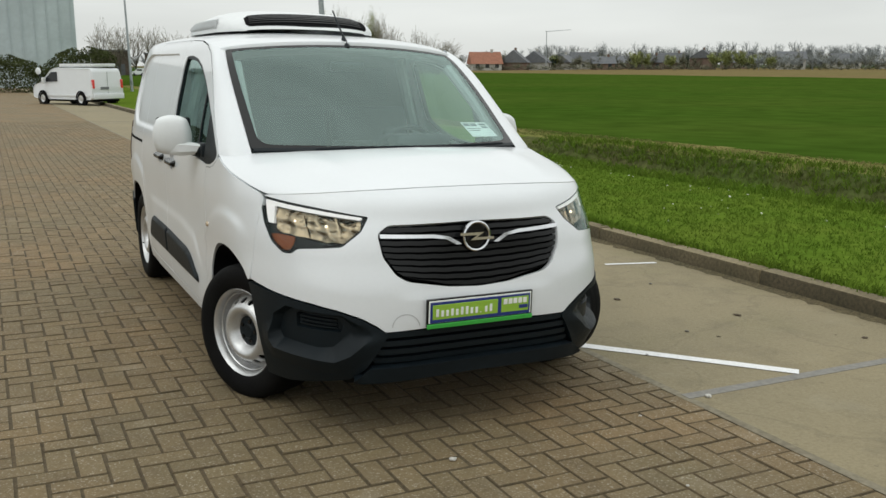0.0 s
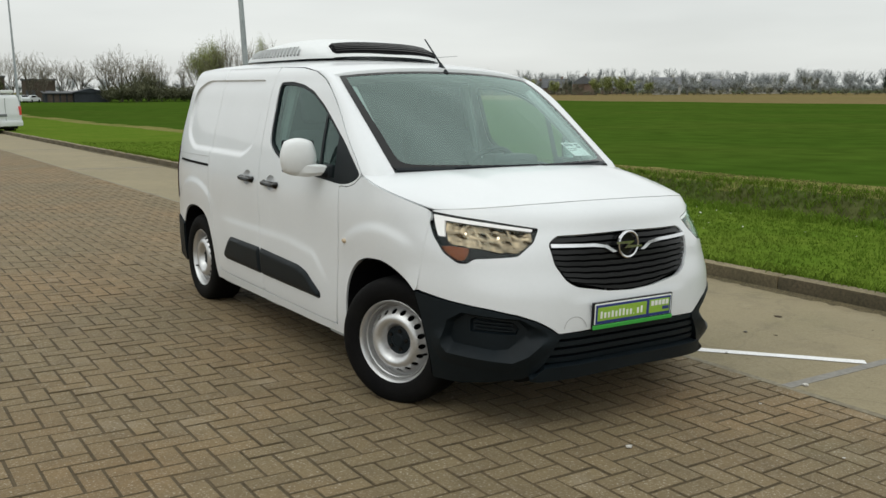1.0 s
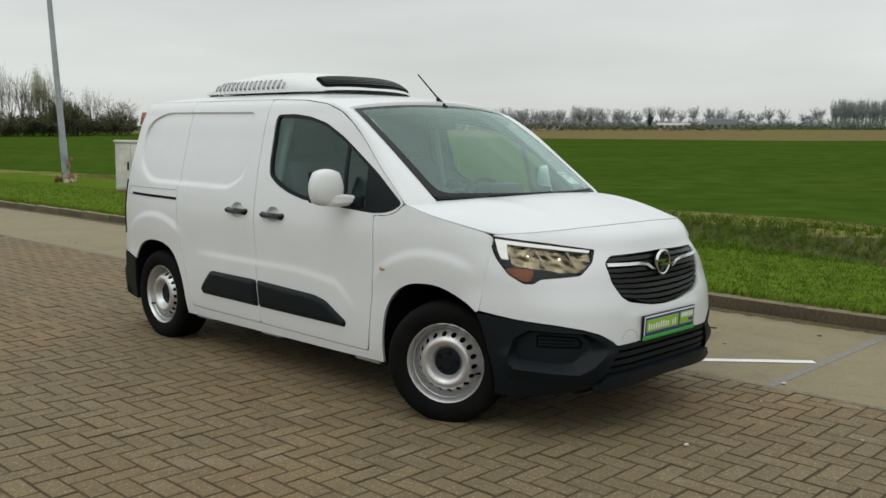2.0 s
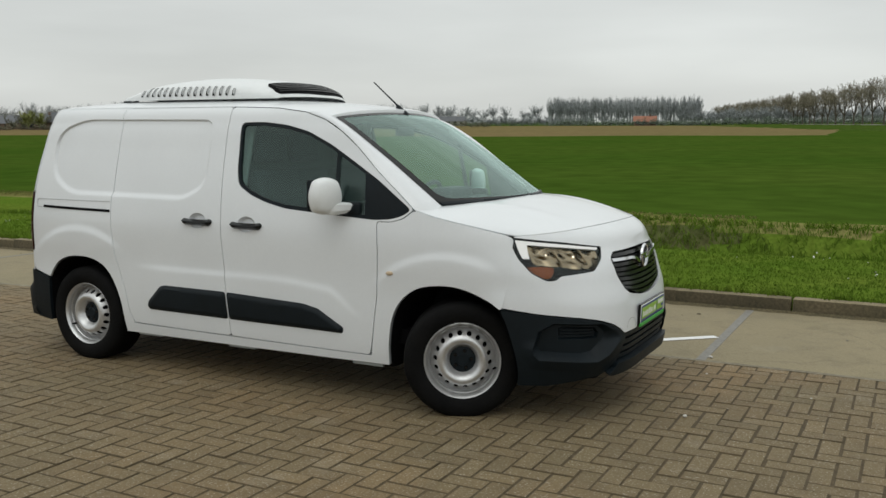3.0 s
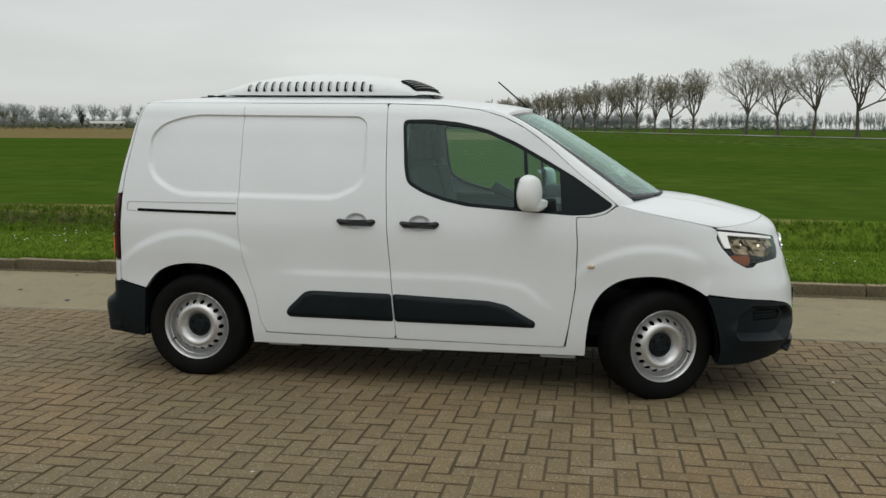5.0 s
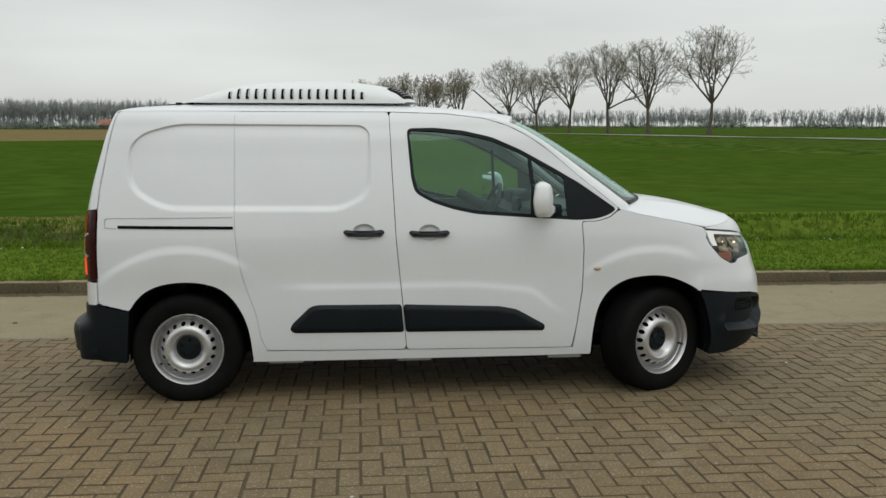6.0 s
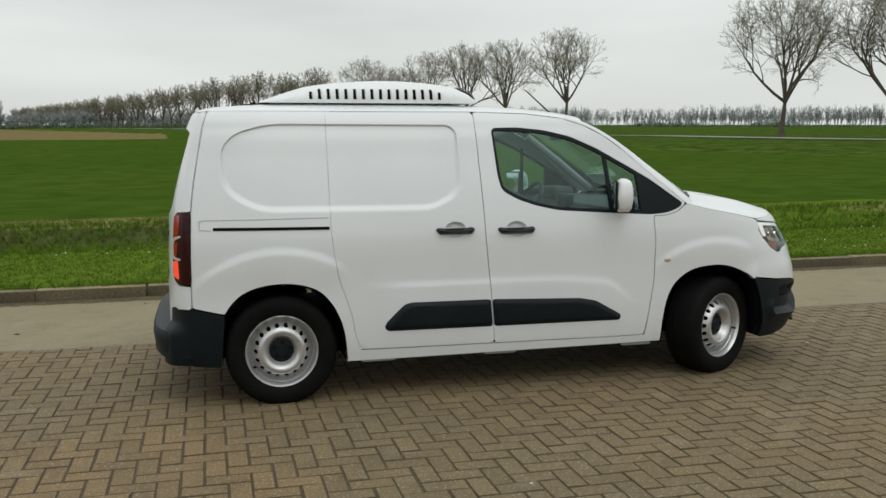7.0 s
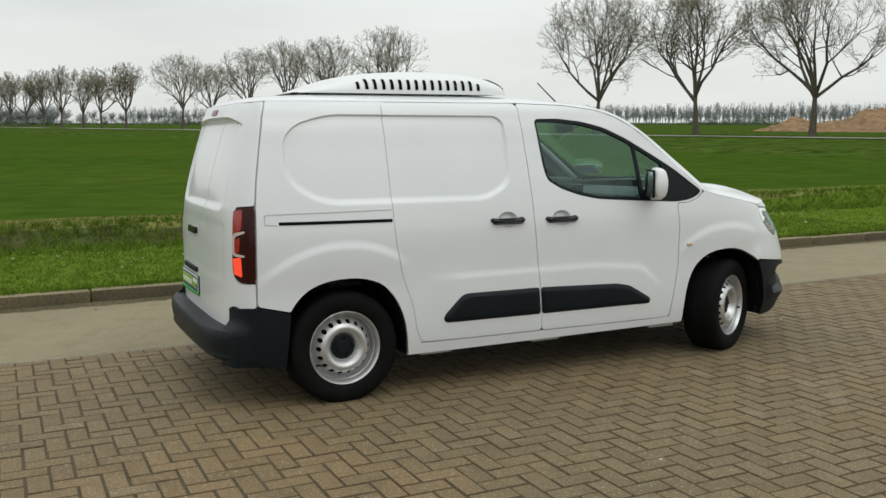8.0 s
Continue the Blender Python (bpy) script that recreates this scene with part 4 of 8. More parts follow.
def build_nose():
    """White bumper skin with its openings, black lower bumper, grille, lamps and plate."""
    top = [(-nose_at(-3.062, 0.983), 0.983)] + [(-a, z - 0.003) for a, z in ((0.9, 0.992), (0.7, 1.006), (0.45, 1.022), (0.2, 1.031), (0, 1.033))]
    top += [(-a, z) for a, z in top[-2::-1]]
    bottom = [(nose_at(-3.030, 0.80), 0.80), (nose_at(-3.008, 0.618), 0.618), (0.957, 0.592), (0.753, 0.573), (0.633, 0.553), (0.538, 0.525), (0.469, 0.490), (0.435, 0.464), (0.240, 0.470)]
    bottom += [(-a, z) for a, z in bottom[::-1]]
    lamp_r = wobbly(LAMP, 0.015)
    lamp_l = [(-a, z) for a, z in lamp_r]
    grille = wobbly(GRILLE, 0.02)

    def bulge(a, z):
        a = np.abs(a)
        plate = 0.006 * step01(0.40 - a, 0, 0.1) * step01(z, 0.43, 0.50) * step01(-z, -0.63, -0.59)
        crease = 0.0
        return plate + crease

    part("front_bumper_skin", patch(wobbly(top + bottom, 0.012), on_nose(-0.0015, bulge), step=0.016, holes=(lamp_r, lamp_l, grille), thick=0.03, out=(0, -2.6, 0.8)), M_PAINT, van)
    # black lower bumper in three pieces: a corner on each side, and the lower grille between
    corner = [(nose_at(-3.018, 0.603), 0.603), (0.957, 0.585), (0.753, 0.566), (0.632, 0.546), (0.538, 0.518), (0.461, 0.478), (0.420, 0.452), (0.518, 0.31), (0.588, 0.255), (0.896, 0.205), (nose_at(-3.095, 0.21), 0.205), (nose_at(-3.104, 0.26), 0.26), (nose_at(-3.098, 0.36), 0.36), (nose_at(-3.076, 0.45), 0.45), (nose_at(-3.048, 0.54), 0.54)]
    outer = [(0.992, 0.410), (0.965, 0.500), (0.892, 0.546), (0.621, 0.534), (0.526, 0.486), (0.481, 0.452), (0.585, 0.368), (0.657, 0.337), (0.964, 0.352), (0.990, 0.380)]
    inner = [(0.969, 0.420), (0.942, 0.497), (0.885, 0.532), (0.637, 0.521), (0.589, 0.484), (0.597, 0.452), (0.684, 0.390), (0.750, 0.380), (0.953, 0.392)]
    pocket = [(0.868, 0.455), (0.866, 0.512), (0.840, 0.524), (0.659, 0.512), (0.631, 0.486), (0.643, 0.455)]

    def lip(a, z):
        """A fog lamp recess with straight flanks, a sill that slopes out below it, and a deeper slatted pocket."""
        a = np.abs(a)
        co, ci, cp = clearance(a, z, outer), clearance(a, z, inner), clearance(a, z, pocket)
        in_o, in_i, in_p = within(a, z, outer), within(a, z, inner), within(a, z, pocket)
        t = np.where(in_i, 1.0, np.where(in_o, co / np.maximum(co + ci, 1e-6), 0.0))
        low = step01(-z, -0.47, -0.40)
        sill = 0.015 * low * np.where(in_o, 1 - t, np.clip(1 - co / 0.055, 0, 1))
        return sill - 0.038 * t - np.where(in_p, 0.022 * step01(cp, 0.0, 0.010), 0.0)

    for sg, mir in ((1, False), (-1, True)):
        c = part("bumper_corner", patch(wobbly(corner, 0.012), on_nose(0.004, lip), step=0.0095, thick=0.05, mirror=not mir, out=(0, -2.6, 0.5), creases=(outer, inner, pocket, shrink(pocket, 0.010))), M_BLACK, van, "black plastic bumper corner with a dummy fog lamp recess")
        for zz in (0.466, 0.482, 0.498):
            bm = patch(wobbly([(0.662, zz), (0.852, zz + 0.003), (0.852, zz + 0.010), (0.662, zz + 0.007)], 0.003), on_nose(-0.040), step=0.03, thick=0.014, mirror=not mir, out=(0, -2.6, 0.5))
            part("fog_recess_rib", bm, M_BLACK, c)
    low = part("lower_grille", patch(wobbly([(-0.425, 0.466), (0.425, 0.466), (0.52, 0.29), (-0.52, 0.29)], 0.01), on_nose(-0.05), step=0.04, thick=0, out=(0, -2.6, 0.4)), M_DARK, van, "black slatted lower grille")
    for i in range(4):
        z = 0.448 - 0.037 * i
        a = 0.432 + 0.02 * i
        bm = patch(wobbly([(-a, z - 0.010), (a, z - 0.010), (a, z + 0.012), (-a, z + 0.012)], 0.006), on_nose(-0.004 - 0.004 * i), step=0.03, thick=0.03, out=(0, -2.6, 0.4))
        part("grille_slat", bm, M_BLACK, low)
    skirt = [(-0.565, 0.252), (-0.52, 0.245), (0, 0.262), (0.52, 0.245), (0.565, 0.252), (0.50, 0.312), (0, 0.318), (-0.50, 0.312)]
    part("front_spoiler", patch(wobbly(skirt, 0.01), on_nose(0.022, lambda a, z: 0.02 * step01(-z, -0.30, -0.26)), step=0.025, thick=0.06, out=(0, -2.6, 0.5)), M_BLACK, van, "black front lip under the bumper")
    # upper grille
    g = part("radiator_grille", patch(wobbly(GRILLE, 0.02), on_nose(-0.045), step=0.04, thick=0, out=(0, -2.6, 0.7)), M_DARK, van, "black slatted radiator grille")
    for i in range(9):
        z = 0.870 - 0.0275 * i
        # half length of the slat at this height
        rgt = [(p[1], p[0]) for p in GRILLE if p[0] >= 0]
        rgt.sort()
        nn = 60
        zz = [p[0] for p in rgt]
        xx = [p[1] for p in rgt]
        sag = 0.0018 * i

        def slat_row(dz):
            hw = float(np.interp(z + dz + 0.7 * sag, zz, xx)) - 0.005
            return [(hw * (2 * j / nn - 1), z + dz + sag * 2.2 * (2 * j / nn - 1) ** 2 - sag * 0.6 + 0.0008 * math.cos(hw * (2 * j / nn - 1) * 60)) for j in range(nn + 1)]

        up = slat_row(0.008)
        dn = slat_row(-0.010)[::-1]
        bm = patch(dn + up, on_nose(-0.010), step=0.02, thick=0.028, out=(0, -2.6, 0.7))
        part("grille_slat", bm, M_GLOSSBLACK, g)
    for sg in (1, -1):
        wing = [(sg * 0.432, 0.857), (sg * 0.20, 0.850), (sg * 0.13, 0.838), (sg * 0.075, 0.805), (sg * 0.10, 0.803), (sg * 0.145, 0.828), (sg * 0.21, 0.836), (sg * 0.432, 0.841)]
        part("grille_wing", patch(wing, on_nose(0.006), step=0.03, thick=0.012, out=(0, -2.6, 0.7)), M_CHROME, g, "chrome grille bar")
    # round badge: a plain ring with a bar
    badge = on_nose(0.006)(np.array([0.0]), np.array([0.835]))[0] + np.array((-0.009, 0, 0))
    prof = [(0.054, 0.0), (0.055, 0.010), (0.060, 0.013), (0.065, 0.010), (0.066, 0.0)]
    bm = lathe(prof, 40)
    bmesh.ops.rotate(bm, verts=bm.verts, matrix=Matrix.Rotation(radians(-90), 3, "Z"))
    bmesh.ops.translate(bm, verts=bm.verts, vec=Vector(badge))
    em = part("badge", bm, M_CHROME, van, "round chrome badge")
    bm = bmesh.new()
    zig = [(-0.080, 0.016), (0.032, 0.016), (0.000, -0.004), (0.080, -0.006), (0.080, -0.016), (-0.032, -0.016), (0.000, 0.004), (-0.080, 0.006)]
    fc = bm.faces.new([bm.verts.new((x, -0.004, z)) for x, z in zig])
    ext = bmesh.ops.extrude_face_region(bm, geom=[fc])
    bmesh.ops.translate(bm, verts=[v for v in ext["geom"] if isinstance(v, bmesh.types.BMVert)], vec=(0, -0.010, 0))
    bmesh.ops.recalc_face_normals(bm, faces=bm.faces)
    bmesh.ops.translate(bm, verts=bm.verts, vec=Vector(badge))
    part("badge_bar", bm, M_CHROME, em)
    bm = lathe([(0.001, 0.0), (0.051, 0.0)], 30)
    bmesh.ops.rotate(bm, verts=bm.verts, matrix=Matrix.Rotation(radians(-90), 3, "Z"))
    bmesh.ops.translate(bm, verts=bm.verts, vec=Vector(badge) + Vector((0, 0.004, 0)))
    part("badge_back", bm, M_GLOSSBLACK, em)
    # number plate: blue frame with coloured fields
    build_plate(Matrix.Translation(tuple(on_nose(0.013)(np.array([0.0]), np.array([0.531]))[0] + np.array((-0.008, 0, 0)))) @ pose(0, 0, 0, 92, 0, 0))
    # line of the towing eye cover, and the headlamps
    arc = [(0.345 + 0.062 * math.cos(t), 0.478 + 0.058 * math.sin(t)) for t in np.linspace(0.1, math.pi - 0.1, 16)]
    rim = [(0.345 + 0.0585 * math.cos(t), 0.478 + 0.0545 * math.sin(t)) for t in np.linspace(math.pi - 0.1, 0.1, 16)]
    part("towing_cover_line", patch([(-a, z) for a, z in arc + rim], on_nose(0.0005, bulge), step=0.02, thick=0, out=(0, -2.6, 0.5)), M_INNER, van)
    for mir in (True, False):
        build_headlamp(mir)


def build_plate(m):
    """A dealer's plate, in the xy plane of m, facing +z."""
    def put(name, bm, mat, parent, label=""):
        bmesh.ops.transform(bm, matrix=m, verts=bm.verts)
        return part(name, bm, mat, parent, label, smooth=False)

    m = m @ Matrix.Diagonal((0.96, 0.98, 1, 1))

    def rect(x0, x1, y0, y1, z0, z1):
        return boxed(x0, x1, y0, y1, z0, z1, 0.0015, 1)

    pl = put("show_plate", rect(-0.262, 0.262, -0.060, 0.062, -0.008, 0.006), M_GLOSSBLACK, van, "dealer's show plate in a blue frame with lime fields")
    put("plate_rim", rect(-0.255, 0.255, -0.042, 0.056, 0.004, 0.0078), M_WHITEPRINT, pl, "thin white rim")
    put("plate_frame", rect(-0.249, 0.249, -0.041, 0.050, 0.005, 0.0092), M_BLUE, pl, "blue plate face")
    put("plate_field", rect(-0.238, 0.082, -0.026, 0.038, 0.008, 0.0105), M_LIME, pl, "lime green field")
    put("plate_field", rect(0.100, 0.240, -0.026, 0.040, 0.008, 0.0105), M_LIME, pl, "lime green field")
    put("plate_foot", rect(-0.262, 0.262, -0.064, -0.045, 0.002, 0.012), M_GREEN, pl, "green lower strip")
    for i, tall in enumerate((0.020, 0.013, 0.013, 0.017, 0.013, 0.020, 0.020, 0.013, 0.013, -0.009, 0.013, 0.020)):
        x = -0.222 + 0.0238 * i
        put("print_bar", rect(x, x + (0.013 if tall > 0 else 0.006), -0.014, tall, 0.010, 0.0125), M_WHITEPRINT, pl)
    for i in range(5):
        put("print_bar", rect(0.110 + 0.025 * i, 0.130 + 0.025 * i, 0.010, 0.034, 0.010, 0.0125), M_WHITEPRINT, pl)
    put("print_bar", rect(0.190, 0.235, -0.014, 0.002, 0.010, 0.0125), M_BLUE, pl)


def build_headlamp(mir):
    sg = -1 if not mir else 1
    tag = (0, -2.6, 0.8)

    def on(pts, off, step, thick=0.0, bulge=None, holes=()):
        return patch(pts, on_nose(off, bulge), step=step, thick=thick, mirror=not mir, out=tag, holes=holes)

    whole = wobbly(LAMP, 0.015)
    lamp = part("headlamp", on(whole, -0.075, 0.04), M_DARK, van, "clear headlamp with chrome reflectors and amber indicator")
    rim = on(whole, -0.004, 0.02, 0.07, holes=(wobbly(shrink(LAMP, 0.007), 0.012),))
    part("lamp_rim", rim, M_GLOSSBLACK, lamp)
    drl = [(0.964, 0.967), (0.702, 0.942), (0.492, 0.917), (0.501, 0.905), (0.702, 0.925), (0.907, 0.942), (0.926, 0.870), (0.963, 0.872)]
    part("running_light", on(wobbly(shrink(drl, 0.001), 0.006), -0.008, 0.02, 0.02), M_DRL, lamp, "white daytime running light strip")
    bowl = [(0.911, 0.937), (0.703, 0.920), (0.505, 0.900), (0.520, 0.852), (0.590, 0.811), (0.717, 0.812), (0.776, 0.824), (0.925, 0.838)]

    def facets(aa, zz):
        aa = np.abs(aa)
        cells = 0.007 * np.sin(aa * 52 + 2 * np.sin(zz * 40)) * np.sin(zz * 60 + aa * 25)
        return cells + 0.022 * (np.abs(((aa * 7.5) % 1.0) - 0.5) + 0.6 * np.abs(((zz * 13.0 + aa * 5) % 1.0) - 0.5)) - 0.02 * np.sin(np.clip((aa - 0.5) / 0.4, 0, 1) * math.pi)

    part("reflector", on(wobbly(bowl, 0.012), -0.034, 0.0075, 0.02, facets), M_REFLECT, lamp, "warm faceted chrome reflector")
    for a, z in ((0.828, 0.885), (0.673, 0.874)):
        c = on_nose(-0.036)(np.array([a]), np.array([z]))[0]
        bm = bmesh.new()
        bmesh.ops.create_uvsphere(bm, u_segments=12, v_segments=8, radius=0.006, matrix=Matrix.Translation((c[0] * (-1 if not mir else 1), c[1], c[2])))
        part("bulb", bm, M_BULB, lamp)
        rib = [(a - 0.066, 0.838), (a - 0.058, 0.838), (a - 0.052, 0.912), (a - 0.062, 0.912)]
        part("reflector_rib", on(rib, -0.022, 0.02, 0.012), M_REFLECT, lamp)
    part("lamp_bezel", on(wobbly(shrink(LAMP, 0.006), 0.012), -0.020, 0.02, 0.02, holes=(wobbly(bowl, 0.012),)), M_GLOSSBLACK, lamp)
    amber = [(0.970, 0.826), (0.924, 0.831), (0.830, 0.827), (0.848, 0.798), (0.873, 0.773), (0.904, 0.770), (0.953, 0.800)]
    part("indicator", on(wobbly(amber, 0.01), -0.017, 0.015, 0.010), M_AMBER, lamp, "amber indicator")
    ln = part("lens", on(wobbly(shrink(LAMP, 0.002), 0.015), 0.001, 0.03, 0.004), M_LENS, lamp, "clear lens")
    ln.visible_shadow = False


build_roof()
build_pillars()
build_windscreen()
build_bonnet()
build_nose()


def wheel(name, y, sgn, steer=0.0, r=0.318):
    """Steel wheel with vent holes and a black centre cap; outer face along -x."""
    w = new("wheel")
    w.parent = van
    roll = random.uniform(0, 6)
    w.matrix_local = Matrix.Translation((-0.830 * sgn, y, HUB)) @ Matrix.Rotation(radians(steer), 4, "Z") @ (Matrix.Rotation(math.pi, 4, "Z") if sgn < 0 else Matrix.Identity(4)) @ Matrix.Rotation(roll, 4, "X")
    w["label"] = "steel wheel with a worn black tyre"
    # tyre: h is along x, outer side negative
    prof = [(0.197, -0.012), (0.205, -0.028), (0.226, -0.039), (0.262, -0.046), (0.290, -0.040), (0.308, -0.028), (0.317, -0.010), (r, 0.015), (r, 0.135), (0.317, 0.165), (0.29, 0.192), (0.25, 0.198), (0.212, 0.180), (0.205, 0.08)]
    down = Vector((0, math.sin(roll), math.cos(roll)))

    def loaded(bm):
        """Flattens the rubber where it stands on the ground."""
        for v in bm.verts:
            sink = -HUB - 0.003 - v.co.dot(down)
            if sink > 0:
                v.co += down * sink
        return bm

    part("tyre", loaded(lathe(prof, 72, True)), M_RUBBER, w, "black rubber tyre")
    for h in (0.035, 0.075, 0.115):
        part("tread_groove", loaded(lathe([(r + 0.0008, h - 0.004), (r + 0.0012, h), (r + 0.0008, h + 0.004)], 60)), M_DARK, w)
    rim = lathe([(0.219, -0.018), (0.224, -0.026), (0.218, -0.030), (0.210, -0.022), (0.204, -0.010), (0.201, 0.008), (0.197, 0.010), (0.195, -0.002), (0.191, 0.002), (0.190, 0.026), (0.188, 0.10), (0.2, 0.17)], 72)
    for v in rim.verts:
        v.co.y, v.co.z = v.co.y * 0.945, v.co.z * 0.945
    part("rim", rim, M_STEEL, w, "silver steel rim")
    n = 18
    holes = []
    for i in range(n):
        t0 = 2 * math.pi * i / n
        ca, sa = math.cos(t0), math.sin(t0)
        holes.append([(0.157 * ca + 0.0135 * math.cos(q) * ca - 0.0150 * math.sin(q) * sa, 0.157 * sa + 0.0135 * math.cos(q) * sa + 0.0150 * math.sin(q) * ca) for q in np.linspace(0, 2 * math.pi, 10, endpoint=False)])
    holes.append([(0.060 * math.cos(t), 0.060 * math.sin(t)) for t in np.linspace(0, 2 * math.pi, 40, endpoint=False)])
    ring = [(0.192 * math.cos(t), 0.192 * math.sin(t)) for t in np.linspace(0, 2 * math.pi, 90, endpoint=False)]

    def dish(u, v):
        rr = np.hypot(u, v)
        x = herm(rr, [0.05, 0.072, 0.085, 0.105, 0.125, 0.145, 0.165, 0.180, 0.193], [0.030, 0.022, -0.002, -0.024, -0.028, -0.014, 0.010, 0.034, 0.042])
        return np.c_[x, u, v]

    disc = patch(ring, dish, step=0.012, holes=holes, thick=0.006, out=(1.0, 0, 0))
    for v in disc.verts:
        v.co.y, v.co.z = v.co.y * 0.945, v.co.z * 0.945
    part("wheel_disc", disc, M_STEEL, w, "silver wheel disc with a ring of vent holes")
    cap = lathe([(0.001, 0.002), (0.03, 0.002), (0.036, 0.008), (0.054, 0.010), (0.066, 0.012), (0.074, 0.018), (0.074, 0.03)], 40)
    c = part("centre_cap", cap, M_BLACK, w, "black centre cap")
    for i in range(5):
        t0 = 2 * math.pi * i / 5
        bm = lathe([(0.001, 0.003), (0.009, 0.003), (0.011, 0.008), (0.011, 0.014)], 10)
        bmesh.ops.translate(bm, verts=bm.verts, vec=(0, 0.048 * math.cos(t0), 0.048 * math.sin(t0)))
        part("wheel_bolt", bm, M_GLOSSBLACK, c)
    part("valve", tube(bmesh.new(), [(0.015, 0.0, 0.184), (-0.012, 0.0, 0.176), (-0.030, 0.0, 0.170)], [0.007, 0.006, 0.005], 8), M_RUBBER, w, "black valve stem")
    part("brake_drum", lathe([(0.001, 0.045), (0.17, 0.045), (0.18, 0.06), (0.18, 0.13), (0.05, 0.14)], 36), M_UNDER, w)
    return w


STEER = 25.0
HUB = 0.307
wheel("wheel", 0.012, 1)
wheel("wheel", 0.012, -1)
wheel("wheel", -2.785, 1, STEER)
wheel("wheel", -2.785, -1, STEER)


def build_underbody():
    for cy in (0.0, -2.785):
        for sg in (1, -1):
            rows = []
            if cy:
                ol = ARCH_FRONT + [(-3.050, 0.54), (-3.080, 0.45), (-3.100, 0.36), (-3.106, 0.26), (-3.098, 0.21)]
            else:
                ol = [(0.350, 0.235), (0.335, 0.40)] + ARCH_REAR
            s_ = np.linspace(0, 1, len(ol))
            for q in s_:
                y, z = float(np.interp(q, s_, [p[0] for p in ol])), float(np.interp(q, s_, [p[1] for p in ol]))
                y, z = cy + (y - cy) * 0.972, 0.318 + (z - 0.318) * 0.972
                edge = float(side(y, z, False)) - 0.004
                rows.append([(-sg * x, y, z) for x in (edge, edge - 0.02, 0.70, 0.42)])
            part("wheel_arch_liner", face_away(strip(rows), (0, cy + 10, 60)), M_DARK, van)
    bm = boxed(-0.79, 0.79, -2.36, -0.40, 0.205, 0.30, 0.03)
    part("floor_pan", bm, M_UNDER, van)
    bm = boxed(-0.56, 0.56, -3.45, 0.55, 0.22, 0.42, 0.03)
    part("chassis", bm, M_UNDER, van)
    part("rear_axle", tube(bmesh.new(), [(-0.7, 0, 0.31), (0.7, 0, 0.31)], 0.05, 10), M_UNDER, van)
    for y in (-0.55, -1.3, -2.2):
        for sg in (-1, 1):
            part("jacking_point", boxed(sg * 0.815 - 0.012, sg * 0.815 + 0.012, y - 0.10, y + 0.10, 0.212, 0.24, 0.006), M_TRIM, van)
    # closed load space behind the cab, out of sight but for the bulkhead
    bm = boxed(-0.70, 0.70, -1.20, -1.17, 0.4, 1.62, 0.01)
    part("bulkhead", bm, M_BULKHEAD, van, "grey steel bulkhead behind the seats")


build_underbody()


